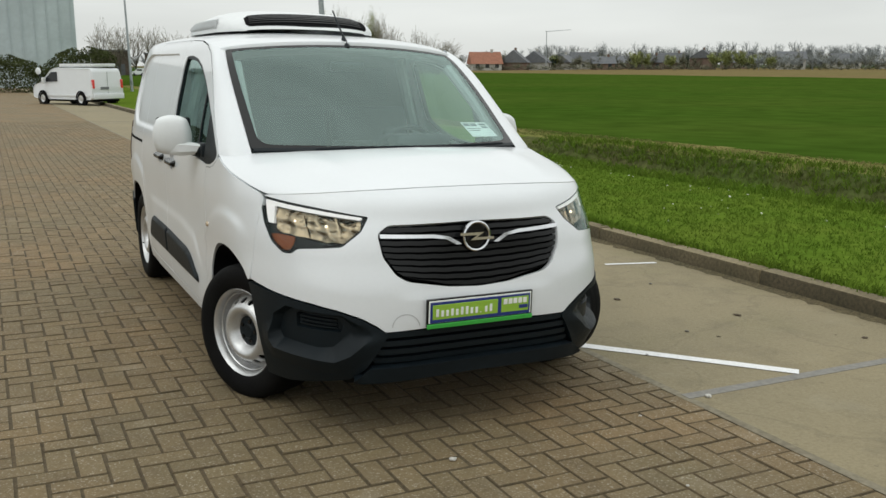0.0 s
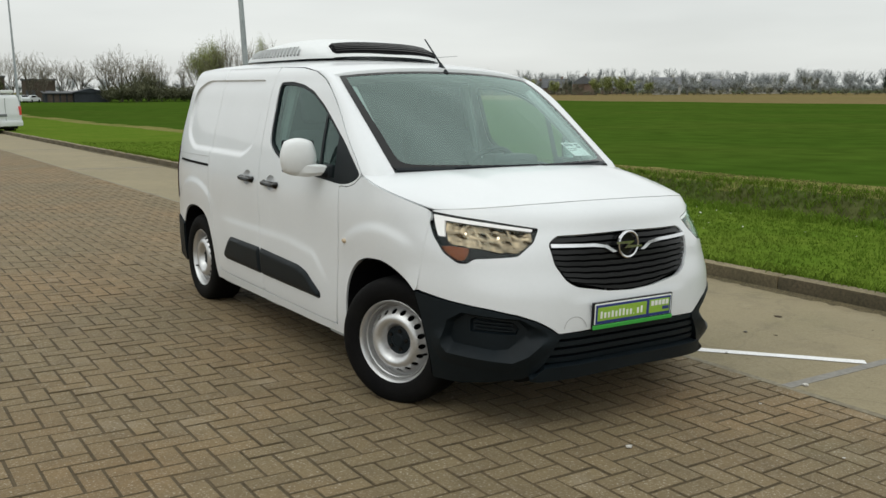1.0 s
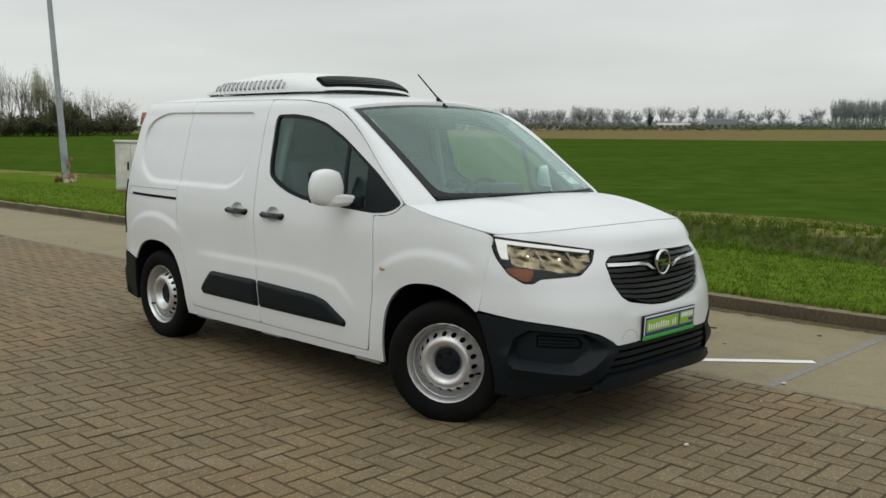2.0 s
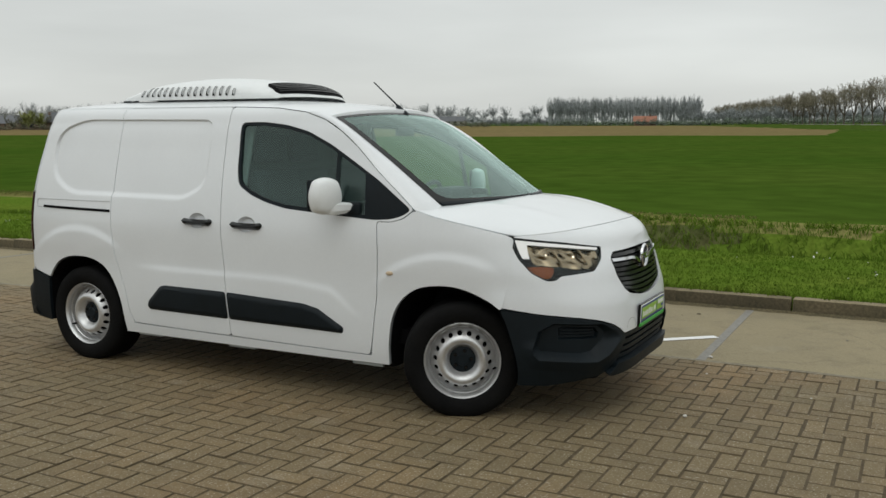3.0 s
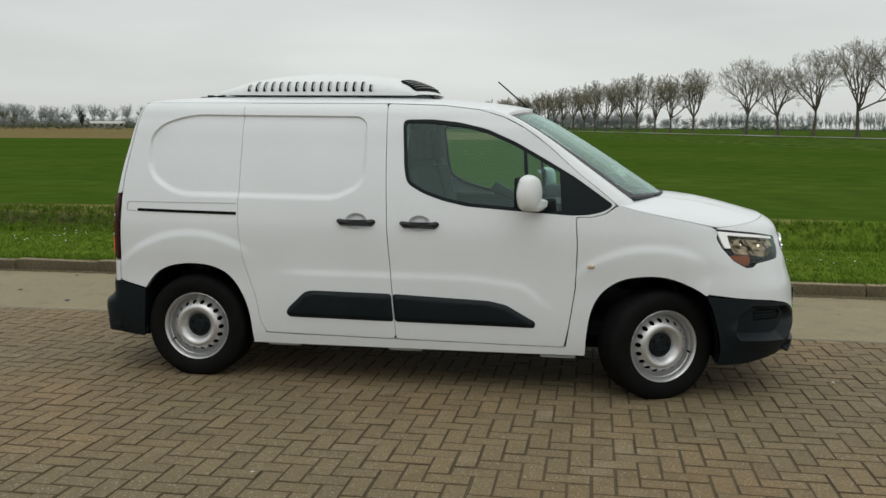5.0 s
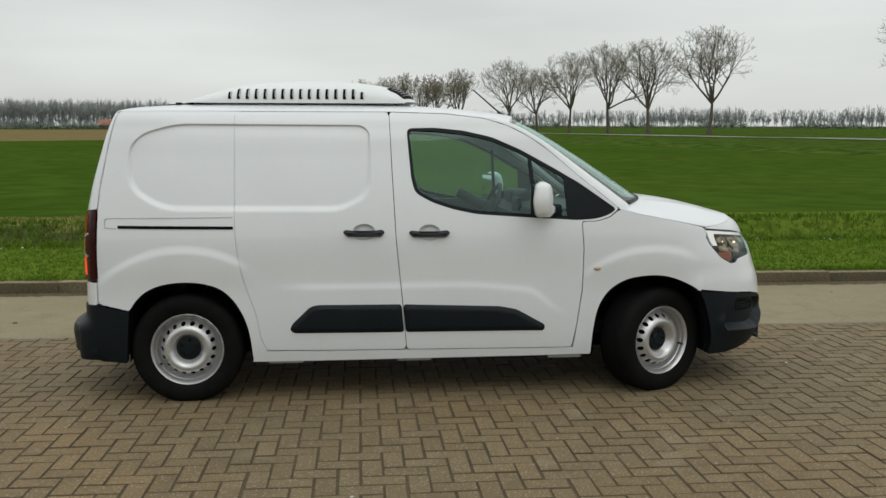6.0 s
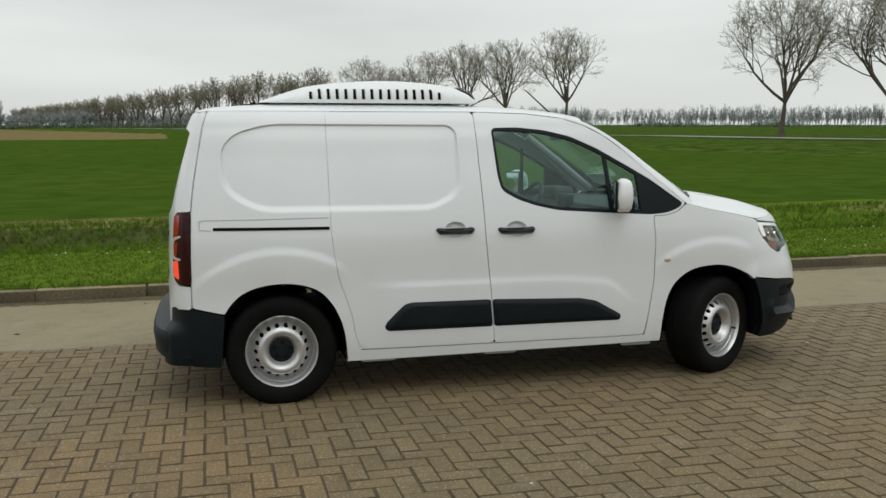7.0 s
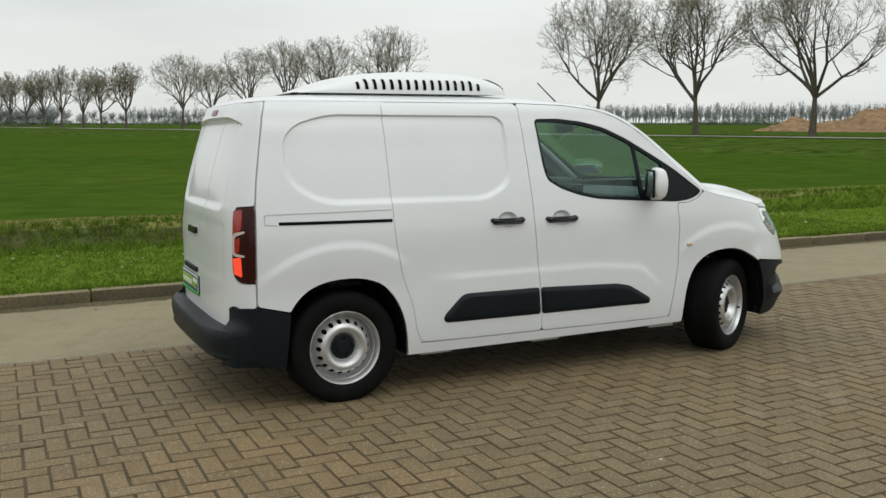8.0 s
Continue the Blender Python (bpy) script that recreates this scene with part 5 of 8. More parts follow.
def build_side_details():
    """Glazing, black trims, handles, rails and mirrors on both sides."""
    ring = wobbly(shrink(WINDOW, 0.020), 0.03)
    pane_split = -1.985
    dark_tri = [(-2.185, 1.296), (-2.277, 1.247), (-2.486, 1.102), (-2.44, 1.078), (-2.372, 1.056), (-2.267, 1.049), (-2.205, 1.052)]
    strip_black = [(-1.972, 1.445), (-1.992, 1.434), (-2.030, 1.05), (-2.004, 1.05)]
    rub_rear = [(-0.578, 0.418), (-0.590, 0.450), (-0.695, 0.552), (-0.735, 0.563), (-1.223, 0.560), (-1.238, 0.394), (-0.60, 0.398)]
    rub_front = [(-1.232, 0.560), (-1.80, 0.540), (-1.90, 0.520), (-2.072, 0.424), (-2.066, 0.389), (-1.92, 0.391), (-1.247, 0.394)]

    def proud(pts):
        inner = wobbly(pts, 0.02)
        return lambda y, z: np.c_[-(side(y, z) + 0.016 * step01(clearance(y, z, inner), 0.0, 0.022) + 0.001), y, z]

    for nm, pts, owner in (("rubbing_strip", rub_rear, "sliding_door"), ("rubbing_strip", rub_front, "front_door")):
        for m in (False, True):
            part(nm, patch(wobbly(pts, 0.02), proud(pts), step=0.014, thick=0.02, mirror=m, out=CORE), M_BLACK, made[owner][int(m)], "black plastic rubbing strip")
    for m in (False, True):
        door = made["front_door"][int(m)]
        part("window_gasket", patch(wobbly(WINDOW, 0.035), on_side(-0.006, False), step=0.02, holes=(ring,), thick=0.02, mirror=m, out=CORE), M_BLACK, door, "black window seal")
        gl = part("side_window", patch(ring, on_side(-0.016, False), step=0.05, thick=0.0, mirror=m, out=CORE), M_GLASS, door, "green tinted side window")
        gl.visible_shadow = False
        part("mirror_triangle", patch(wobbly(dark_tri, 0.008), on_side(-0.004, False), step=0.03, thick=0.03, mirror=m, out=CORE), M_BLACK, door, "black plastic triangle")
        part("window_bar", patch(strip_black, on_side(-0.010, False), step=0.03, thick=0.02, mirror=m, out=CORE), M_BLACK, door, "black window divider")
        for owner, yc, zc in (("sliding_door", -1.009, 0.976), ("front_door", -1.387, 0.970)):
            o = made[owner][int(m)]
            cy_, cz_ = CUPS[owner]
            part("handle_cup", patch(handle_cup(cy_, cz_), lambda y, z, a=cy_, b=cz_: np.c_[-(side(y, z, False) - 0.004 - 0.022 * step01(1 - ((y - a) / 0.066) ** 2 - ((z - b) / 0.047) ** 2, 0.0, 0.6)), y, z], step=0.008, thick=0, mirror=m, out=CORE), M_PAINT, o)
            sg = 1 if m else -1
            grip = [(yc + 0.122, zc + 0.006), (yc + 0.108, zc + 0.019), (yc + 0.06, zc + 0.014), (yc - 0.06, zc + 0.014), (yc - 0.104, zc + 0.020), (yc - 0.122, zc + 0.004), (yc - 0.098, zc - 0.024), (yc + 0.096, zc - 0.022)]
            gp = wobbly(grip, 0.012)
            part("door_handle", patch(gp, lambda y, z, gp=gp, yc=yc: np.c_[-(side(y, z, False) + 0.002 + 0.026 * step01(clearance(y, z, gp), 0, 0.012)), y, z], step=0.008, thick=0.012, mirror=m, out=CORE), M_GLOSSBLACK, o, "black door handle")
        panel = made["side_panel"][int(m)]
        part("door_rail", patch(wobbly([(0.374, 1.028), (-0.268, 1.020), (-0.268, 1.003), (0.374, 1.011)], 0.004), on_side(0.004), step=0.02, thick=0.01, mirror=m, out=CORE), M_DARK, panel, "black sliding door rail")
        cover = wobbly([(0.450, 1.064), (0.430, 1.070), (-0.266, 1.073), (-0.266, 1.0695), (0.428, 1.0665), (0.444, 1.060), (0.446, 1.018), (0.385, 1.013), (0.385, 1.0095), (0.450, 1.0135)], 0.004)
        part("rail_cover", patch(cover, on_side(0.0025), step=0.02, thick=0.002, mirror=m, out=CORE), M_INNER, panel)
        # side repeater
        sg = 1 if m else -1
        bm = bmesh.new()
        bmesh.ops.create_uvsphere(bm, u_segments=16, v_segments=10, radius=1.0, matrix=Matrix.Translation((sg * (float(side(-2.378, 0.757)) + 0.002), -2.378, 0.757)) @ Matrix.Diagonal((0.009, 0.023, 0.012, 1)))
        part("side_repeater", bm, material("amber_side_lens", (0.52, 0.40, 0.27), 0.25, coat=0.5, grain=0.1) if not m else bpy.data.materials["amber_side_lens"], made["front_wing"][int(m)], "amber side repeater")
        build_mirror(m)


def build_mirror(m):
    sg = 1 if m else -1
    # shell: rounded box, flatter at the back where the glass is
    bm = bmesh.new()
    bmesh.ops.create_cube(bm, size=1.0)
    bmesh.ops.subdivide_edges(bm, edges=bm.edges, cuts=8, use_grid_fill=True)
    for v in bm.verts:
        p = v.co * 2
        q = Vector((p.x * math.sqrt(1 - p.y**2 / 2 * 0.7 - p.z**2 / 2 * 0.7 + p.y**2 * p.z**2 / 3 * 0.5), p.y * math.sqrt(1 - p.x**2 / 2 * 0.8 - p.z**2 / 2 * 0.8 + p.x**2 * p.z**2 / 3 * 0.64), p.z * math.sqrt(1 - p.x**2 / 2 * 0.7 - p.y**2 / 2 * 0.7 + p.x**2 * p.y**2 / 3 * 0.5)))
        taper = 1.0 - 0.10 * max(0, q.z)
        v.co = Vector((q.x * 0.099 * taper, (max(q.y, -1) * 0.066 if q.y < 0 else q.y * 0.044), q.z * 0.102))
    turn = pose(sg * 0.972, -2.02, 1.170, 0, 0, sg * 21)
    bmesh.ops.transform(bm, matrix=turn, verts=bm.verts)
    mir = part("door_mirror", face_away(bm, (sg * 0.972, -2.02, 1.17)), M_UNITWHITE, van, "white door mirror on a black arm")
    bm = boxed(-0.086, 0.086, 0.030, 0.048, -0.086, 0.088, 0.014, 3)
    bmesh.ops.transform(bm, matrix=turn, verts=bm.verts)
    part("mirror_surround", bm, M_BLACK, mir)
    bm = boxed(-0.076, 0.076, 0.040, 0.050, -0.076, 0.078, 0.006, 2)
    bmesh.ops.transform(bm, matrix=turn, verts=bm.verts)
    part("mirror_glass", bm, M_CHROME, mir, "mirror glass")
    rows = []
    for x, yc, hy, z0, z1 in ((1.030, -2.000, 0.010, 1.090, 1.120), (1.020, -2.008, 0.030, 1.078, 1.130), (0.985, -2.026, 0.048, 1.070, 1.138), (0.945, -2.044, 0.054, 1.066, 1.140), (0.905, -2.062, 0.048, 1.070, 1.136), (0.865, -2.084, 0.040, 1.076, 1.131), (0.838, -2.100, 0.030, 1.086, 1.124)):
        rows.append([(sg * x, yc + hy * c, (z0 + z1) / 2 + (z1 - z0) / 2 * d) for c, d in ((-0.6, -1), (0.6, -1), (1, -0.5), (1, 0.5), (0.6, 1), (-0.6, 1), (-1, 0.6), (-1, -0.4))])
    bm = strip(rows, True)
    bm.verts.ensure_lookup_table()
    bm.faces.new([bm.verts[i] for i in range(8)])
    bm.faces.new([bm.verts[i] for i in range(48, 56)][::-1])
    bmesh.ops.recalc_face_normals(bm, faces=bm.faces)
    part("mirror_skirt", bm, M_UNITWHITE, mir)
    bm = bmesh.new()
    tube(bm, [(sg * 0.775, -2.13, 1.088), (sg * 0.82, -2.115, 1.092), (sg * 0.885, -2.06, 1.098)], [0.052, 0.044, 0.030], 12)
    part("mirror_arm", bm, M_BLACK, mir, "black mirror arm")
    bm = boxed(sg * 0.805 - 0.05, sg * 0.805 + 0.05, -2.17, -2.06, 1.055, 1.135, 0.02, 3)
    part("mirror_foot", bm, M_BLACK, mir, "black mirror foot")


build_side_details()

# ---- rear end ----
_rt = np.linspace(0, math.pi / 2, 1500)
_rbx = 0.825 * np.sin(_rt) ** 0.5
_rby = 0.14 * np.cos(_rt) ** (2 / 1.75)
_rarc = np.r_[0, np.cumsum(np.hypot(np.diff(_rbx), np.diff(_rby)))]
SEAM_REAR_Z = [0.45, 0.58, 0.88, 1.1, 1.23, 1.418, 1.608, 1.672, 1.69]
SEAM_REAR_Y = [0.501, 0.501, 0.499, 0.491, 0.477, 0.445, 0.407, 0.385, 0.375]


def on_rear(off=0.0, bulge=None):
    """The tail: b runs across it from the middle, z is the height."""
    def fn(b, z):
        b, z = np.asarray(b, float), np.asarray(z, float)
        t = np.interp(np.abs(b), _rarc, _rt)
        y0 = herm(z, SEAM_REAR_Z, SEAM_REAR_Y) + 0.001
        d = np.interp(z, [0.5, 0.9, 1.1, 1.4, 1.67], [0.14, 0.14, 0.13, 0.095, 0.055])
        w = side(y0, z, False)
        k = off if bulge is None else off + bulge(b, z)
        return np.c_[np.sign(b) * (w * np.sin(t) ** 0.5 + k * np.sin(t) ** 3), y0 + d * np.cos(t) ** (2 / 1.75) + k * np.cos(t) ** 0.5, z]
    return fn


def build_rear():
    core = (0, -1.0, 0.9)
    end = 0.862
    lamp = [(0.735, 1.106), (end, 1.114), (end, 0.712), (0.775, 0.708), (0.722, 0.735), (0.706, 0.780), (0.708, 1.06)]
    lamp_r = wobbly(lamp, 0.02)

    # the rear edge of the roof overhangs the doors as a brow with square ends
    BROW = roundpoly([(u * 0.66, 1.592 - 0.050 * abs(u) ** 4) for u in np.linspace(-1, 1, 33)] + [(0.66, 1.72), (-0.66, 1.72)], 0.012, 3)

    def press(b, z):
        """Pressed panels: a blank window field above, a crease at mid height."""
        s = np.abs(b)
        up = rounded_box(s, z, 0.0, 1.33, 0.58, 0.245, 0.10)
        lo = rounded_box(s, z, 0.0, 0.86, 0.60, 0.17, 0.06)
        d = np.where(within(b.ravel(), z.ravel(), BROW), -1.0, 1.0) * clearance(b.ravel(), z.ravel(), BROW)
        brow = 0.026 * step01(-d.reshape(s.shape), -0.010, 0.006) * step01(-s, -0.70, -0.50)
        return -0.013 * step01(-up, -0.008, 0.026) - 0.005 * step01(-lo, -0.012, 0.04) + brow

    seam = -0.14
    outline_r = [(seam - 0.004, 1.668), (-0.60, 1.668), (-end, 1.668), (-end, 1.118)] + [(-b, z) for b, z in shrink(lamp, -0.004)[:1]] + [(-0.700, 1.06), (-0.698, 0.78), (-0.714, 0.730), (-0.765, 0.702), (-end, 0.702), (-end, 0.575), (-0.66, 0.555), (-0.655, 0.43), (seam - 0.004, 0.43)]
    outline_l = [((seam + 0.004) if abs(b - (seam - 0.004)) < 1e-6 else -b, z) for b, z in outline_r]
    for nm, ol in (("rear_door", outline_r), ("rear_door", outline_l)):
        d = part(nm, patch(wobbly(ol, 0.012), on_rear(0, press), step=0.013, thick=0.03, out=core, creases=[shrink(BROW, -0.010), shrink(BROW, -0.002), shrink(BROW, 0.006)]), M_PAINT, van, "white rear door")
        made.setdefault("rear", []).append(d)
    for sg in (-1, 1):
        def q(pts, sg=sg):
            return [(sg * b, z) for b, z in pts]
        tl = part("tail_lamp", patch(q(lamp_r), on_rear(0.006), step=0.03, thick=0.03, out=core), M_SMOKE, van, "tall dark red tail lamp")
        part("brake_light", patch(q(wobbly([(0.715, 1.09), (0.790, 1.097), (0.784, 0.992), (0.712, 0.96)], 0.01)), on_rear(0.0085), step=0.02, thick=0.004, out=core), M_REDLENS, tl, "red lens field")
        part("brake_light", patch(q(wobbly([(0.712, 0.835), (0.778, 0.846), (0.786, 0.738), (0.722, 0.752)], 0.012)), on_rear(0.0085), step=0.02, thick=0.004, out=core), M_REDLIT, tl, "bright red lens field")
        part("brake_light", patch(q(wobbly([(0.722, 0.935), (0.772, 0.95), (0.766, 0.868), (0.722, 0.872)], 0.012)), on_rear(0.0085), step=0.02, thick=0.004, out=core), M_REDLENS, tl, "red lens field")
        hook = [(0.712, 0.955), (0.730, 0.972), (0.800, 0.985), (0.806, 0.975), (0.742, 0.955), (0.728, 0.94), (0.728, 0.872), (0.742, 0.862), (0.806, 0.856), (0.800, 0.846), (0.730, 0.848), (0.712, 0.862)]
        part("reversing_light", patch(q(hook), on_rear(0.0095), step=0.02, thick=0.004, out=core), M_CLEARLENS, tl, "pale hooked lens field")
    ob = made["rear"][0]
    part("high_brake_light", patch(wobbly([(0.03, 1.646), (0.18, 1.646), (0.18, 1.614), (0.03, 1.614)], 0.006), on_rear(0.031), step=0.02, thick=0.012, out=core), M_BROWNLENS, made["rear"][1], "small brown-red high brake light")
    part("door_handle", patch(wobbly([(0.04, 0.945), (0.26, 0.945), (0.26, 0.905), (0.04, 0.905)], 0.015), on_rear(0.012), step=0.02, thick=0.03, out=core), M_GLOSSBLACK, made["rear"][1], "black rear door handle")
    part("plate_lamp_bar", patch(wobbly([(0.02, 0.70), (0.42, 0.70), (0.42, 0.672), (0.02, 0.672)], 0.01), on_rear(0.014), step=0.03, thick=0.03, out=core), M_BLACK, made["rear"][1], "black plate lamp strip")
    p = on_rear(0.002)(np.array([0.22]), np.array([0.585]))[0]
    build_plate(Matrix.Translation((0.24, float(p[1]), 0.590)) @ pose(0, 0, 0, 90, 0, 180))
    jamb = [(y - 0.014, z) for z, y in zip(SEAM_REAR_Z[1:-1], SEAM_REAR_Y[1:-1])]
    jamb += [(y + 0.003, z) for z, y in list(zip(SEAM_REAR_Z[1:-1], SEAM_REAR_Y[1:-1]))[::-1]]
    for m in (False, True):
        part("door_jamb", patch(jamb, on_side(-0.012, False), step=0.02, thick=0, mirror=m, out=core), M_INNER, made["side_panel"][int(m)])
    # black bumper: side wraps and a stepped beam
    wrap = [(0.508, 0.572), (0.327, 0.530), (0.352, 0.232), (0.508, 0.246)]
    for m in (False, True):
        part("bumper_wrap", patch(wobbly(wrap, 0.008), on_side(0.010, False), step=0.03, thick=0.03, mirror=m, out=core), M_BLACK, van, "black plastic bumper end")
    for sg in (-1, 1):
        pts = [(sg * 0.66, 0.560), (sg * 0.70, 0.574), (sg * 0.735, 0.572), (sg * 0.75, 0.566), (sg * 0.80, 0.572), (sg * 0.880, 0.574), (sg * 0.880, 0.25), (sg * 0.66, 0.25)]
        part("bumper_corner", patch(wobbly(pts, 0.01), on_rear(0.010, lambda b, z: 0.055 * step01(-z, -0.50, -0.43) * step01(-np.abs(b), -0.862, -0.74)), step=0.02, thick=0.03, out=core), M_BLACK, van, "black plastic bumper corner")
    rows = []
    for u in np.linspace(-1, 1, 41):
        b = u * 0.868
        base = on_rear(0.0)(np.array([b]), np.array([0.45]))[0]
        dy = 0.075 * (1 - abs(u) ** 7)
        sec = [(0.02, 0.452), (0.055 + dy * 0.3, 0.450), (0.052 + dy, 0.442), (0.063 + dy, 0.424), (0.066 + dy, 0.39), (0.060 + dy, 0.345), (0.054 + dy, 0.318), (0.058 + dy, 0.300), (0.050 + dy * 0.8, 0.276), (0.02 + dy * 0.5, 0.258), (0.0, 0.255)]
        rows.append([(float(base[0]), float(base[1]) - 0.012 + o - 0.03, z) for o, z in sec])
    bm = face_away(strip(rows), (0, 0.3, 0.36))
    part("rear_bumper", bm, M_BLACK, van, "black stepped rear bumper")


build_rear()


def build_cooler():
    """The roof cooling unit: white shell with side slots, black base and front grille."""
    u = new("cooling_unit")
    u.parent = van
    u["label"] = "white roof cooling unit with slotted sides and black front grille"
    ys = [0.075, 0.02, -0.07, -0.20, -0.32, -0.45, -0.68, -0.90, -1.05, -1.14, -1.22, -1.27]
    zs = [1.748, 1.768, 1.799, 1.840, 1.861, 1.874, 1.886, 1.880, 1.862, 1.838, 1.796, 1.752]
    ws = [0.30, 0.42, 0.47, 0.495, 0.505, 0.51, 0.51, 0.505, 0.50, 0.48, 0.44, 0.38]
    rows = []
    for y in np.r_[np.linspace(0.075, -1.0, 40), np.linspace(-1.02, -1.27, 16)]:
        zt, w = float(herm(-y, [-a for a in ys], zs)), float(herm(-y, [-a for a in ys], ws))
        base = 1.742
        row = []
        for k in np.linspace(-1, 1, 33):
            a = k * math.pi / 2
            x = math.copysign(abs(math.sin(a)) ** 0.62, k) * w
            z = base + (zt - base) * abs(math.cos(a)) ** 0.62
            row.append((x, y - 0.10 * (1 - (x / w) ** 2) * step01(-y, 0.9, 1.27), z - 0.012 * (x / 0.5) ** 2 * (1 if k else 0)))
        rows.append(row)
    part("shell", face_away(strip(rows), (0, -0.6, 1.2)), M_UNITWHITE, u, "white moulded shell")
    # black base gasket
    out = []
    for y in np.linspace(0.085, -1.285, 40):
        out.append((float(herm(-np.clip(y, -1.27, 0.075), [-a for a in ys], ws)) + 0.006, y - 0.0))
    base = [(-x, y) for x, y in out] + [(0, -1.39)] + [(x, y) for x, y in out[::-1]]

    def rooftop(x, y):
        return np.c_[x, np.asarray(y), np.array([1.741 - 0.030 * abs(a / 0.5) ** 2.2 - 0.10 * float(step01(-b, 1.0, 1.55)) * 0.25 for a, b in zip(x, y)])]

    part("base_gasket", patch(roundpoly(base, 0.02, 3), rooftop, step=0.05, thick=0.035, out=(0, -0.6, 1.0)), M_DARK, u, "black base seal")
    def on_shell(y, k):
        pts = []
        for a, b in zip(y, k):
            zt, w = float(herm(-a, [-p for p in ys], zs)), float(herm(-a, [-p for p in ys], ws))
            q = b * math.pi / 2
            x = abs(math.sin(q)) ** 0.62 * w
            pts.append((-(x + 0.003), a, 1.742 + (zt - 1.742) * abs(math.cos(q)) ** 0.62 - 0.012 * (x / 0.5) ** 2 + 0.002))
        return np.array(pts)

    def k_at(y, z):
        zt = float(herm(-y, [-p for p in ys], zs))
        return math.acos(min(1, ((z + 0.011 - 1.742) / (zt - 1.742)) ** (1 / 0.62))) * 2 / math.pi

    for m in (False, True):
        for i in range(16):
            y = -0.222 - 0.0525 * i
            top = 1.812 if 0 < i < 15 else 1.795
            lo, hi = k_at(y, top), k_at(y, 1.752)
            slot = roundpoly([(y - 0.0085, lo), (y + 0.0105, lo), (y + 0.0135, hi), (y - 0.0075, hi)], 0.005, 2)
            part("vent_slot", patch(slot, on_shell, step=0.012, thick=0.0, mirror=m, out=(0, -0.6, 1.75)), M_DARK, u)
            ks = np.linspace(lo, hi, 6)
            root = on_shell(np.linspace(y - 0.0085, y - 0.0075, 6), ks)
            tip = on_shell(np.linspace(y - 0.0005, y + 0.0015, 6), ks) + np.array((-0.010, -0.003, 0.003))
            tip[0], tip[-1] = root[0], root[-1]
            sg = np.array((-1.0 if m else 1.0, 1, 1))
            bm = strip([[tuple(p * sg) for p in root], [tuple(p * sg) for p in tip]])
            bmesh.ops.solidify(bm, geom=bm.faces, thickness=0.002)
            part("vent_louvre", bm, M_UNITWHITE, u)
    # front grille: dark field with fine slats
    def onfront(x, s):
        pts = []
        for a, b in zip(x, s):
            y = -1.10 - 0.155 * b
            zt, w = float(herm(-y, [-p for p in ys], zs)), float(herm(-y, [-p for p in ys], ws))
            k = min(0.999, abs(a) / w) ** (1 / 0.62)
            z = 1.742 + (zt - 1.742) * math.sqrt(1 - k * k) ** 0.62
            pts.append((a, y - 0.10 * (1 - (a / w) ** 2) * float(step01(-y, 0.9, 1.27)), z + 0.004 - 0.012 * (a / 0.5) ** 2))
        return np.array(pts)

    field = roundpoly([(-0.375, 0.36), (-0.35, 0.20), (0.39, 0.16), (0.415, 0.28), (0.405, 0.80), (0.39, 0.94), (0.0, 0.99), (-0.360, 0.94), (-0.38, 0.80)], 0.02, 3)
    g = part("front_grille", patch(field, onfront, step=0.05, thick=0.01, out=(0, -0.6, 1.0)), M_DARK, u, "black slatted front grille")
    for i in range(6):
        s = 0.20 + 0.12 * i
        hw = 0.350 + 0.002 * i
        slat = [(-hw + 2 * hw * j / 20, s) for j in range(21)]
        bm = patch(slat + [(x, q + 0.045) for x, q in slat[::-1]], lambda a, b: onfront(a, b) + np.array((0, -0.004, 0.004)), step=0.05, thick=0.006, out=(0, -0.6, 1.0))
        part("grille_slat", bm, M_GLOSSBLACK, g)
    # black conduit behind the unit
    part("conduit", tube(bmesh.new(), [(-0.30, 0.02, 1.730), (-0.310, 0.09, 1.722), (-0.315, 0.17, 1.718), (-0.30, 0.235, 1.706)], [0.012, 0.011, 0.010, 0.009], 8), M_BLACK, u, "black conduit")
    part("conduit_bracket", boxed(-0.335, -0.275, 0.095, 0.130, 1.705, 1.738, 0.005), M_BLACK, u, "black bracket")
    # aerial on the roof header
    bm = bmesh.new()
    rows = []
    for t in np.linspace(0, 1, 8):
        w = 0.022 * (1 - t) + 0.005 * t
        y = -1.955 + 0.065 * t * 0.6
        rows.append([(x * w, y + l * (0.044 * (1 - t) + 0.007), 1.640 + 0.062 * t) for x, l in ((-1, 0.6), (-0.7, -0.7), (0, -1.0), (0.7, -0.7), (1, 0.6), (0, 1.0))])
    part("aerial_foot", face_away(strip(rows, True), (0, -1.9, 1.66)), M_BLACK, van, "black aerial foot")
    part("aerial", tube(bmesh.new(), [(0, -1.930, 1.685), (0, -1.845, 1.757), (0, -1.742, 1.845)], [0.006, 0.005, 0.004], 8), M_BLACK, van, "thin black whip aerial")


build_cooler()


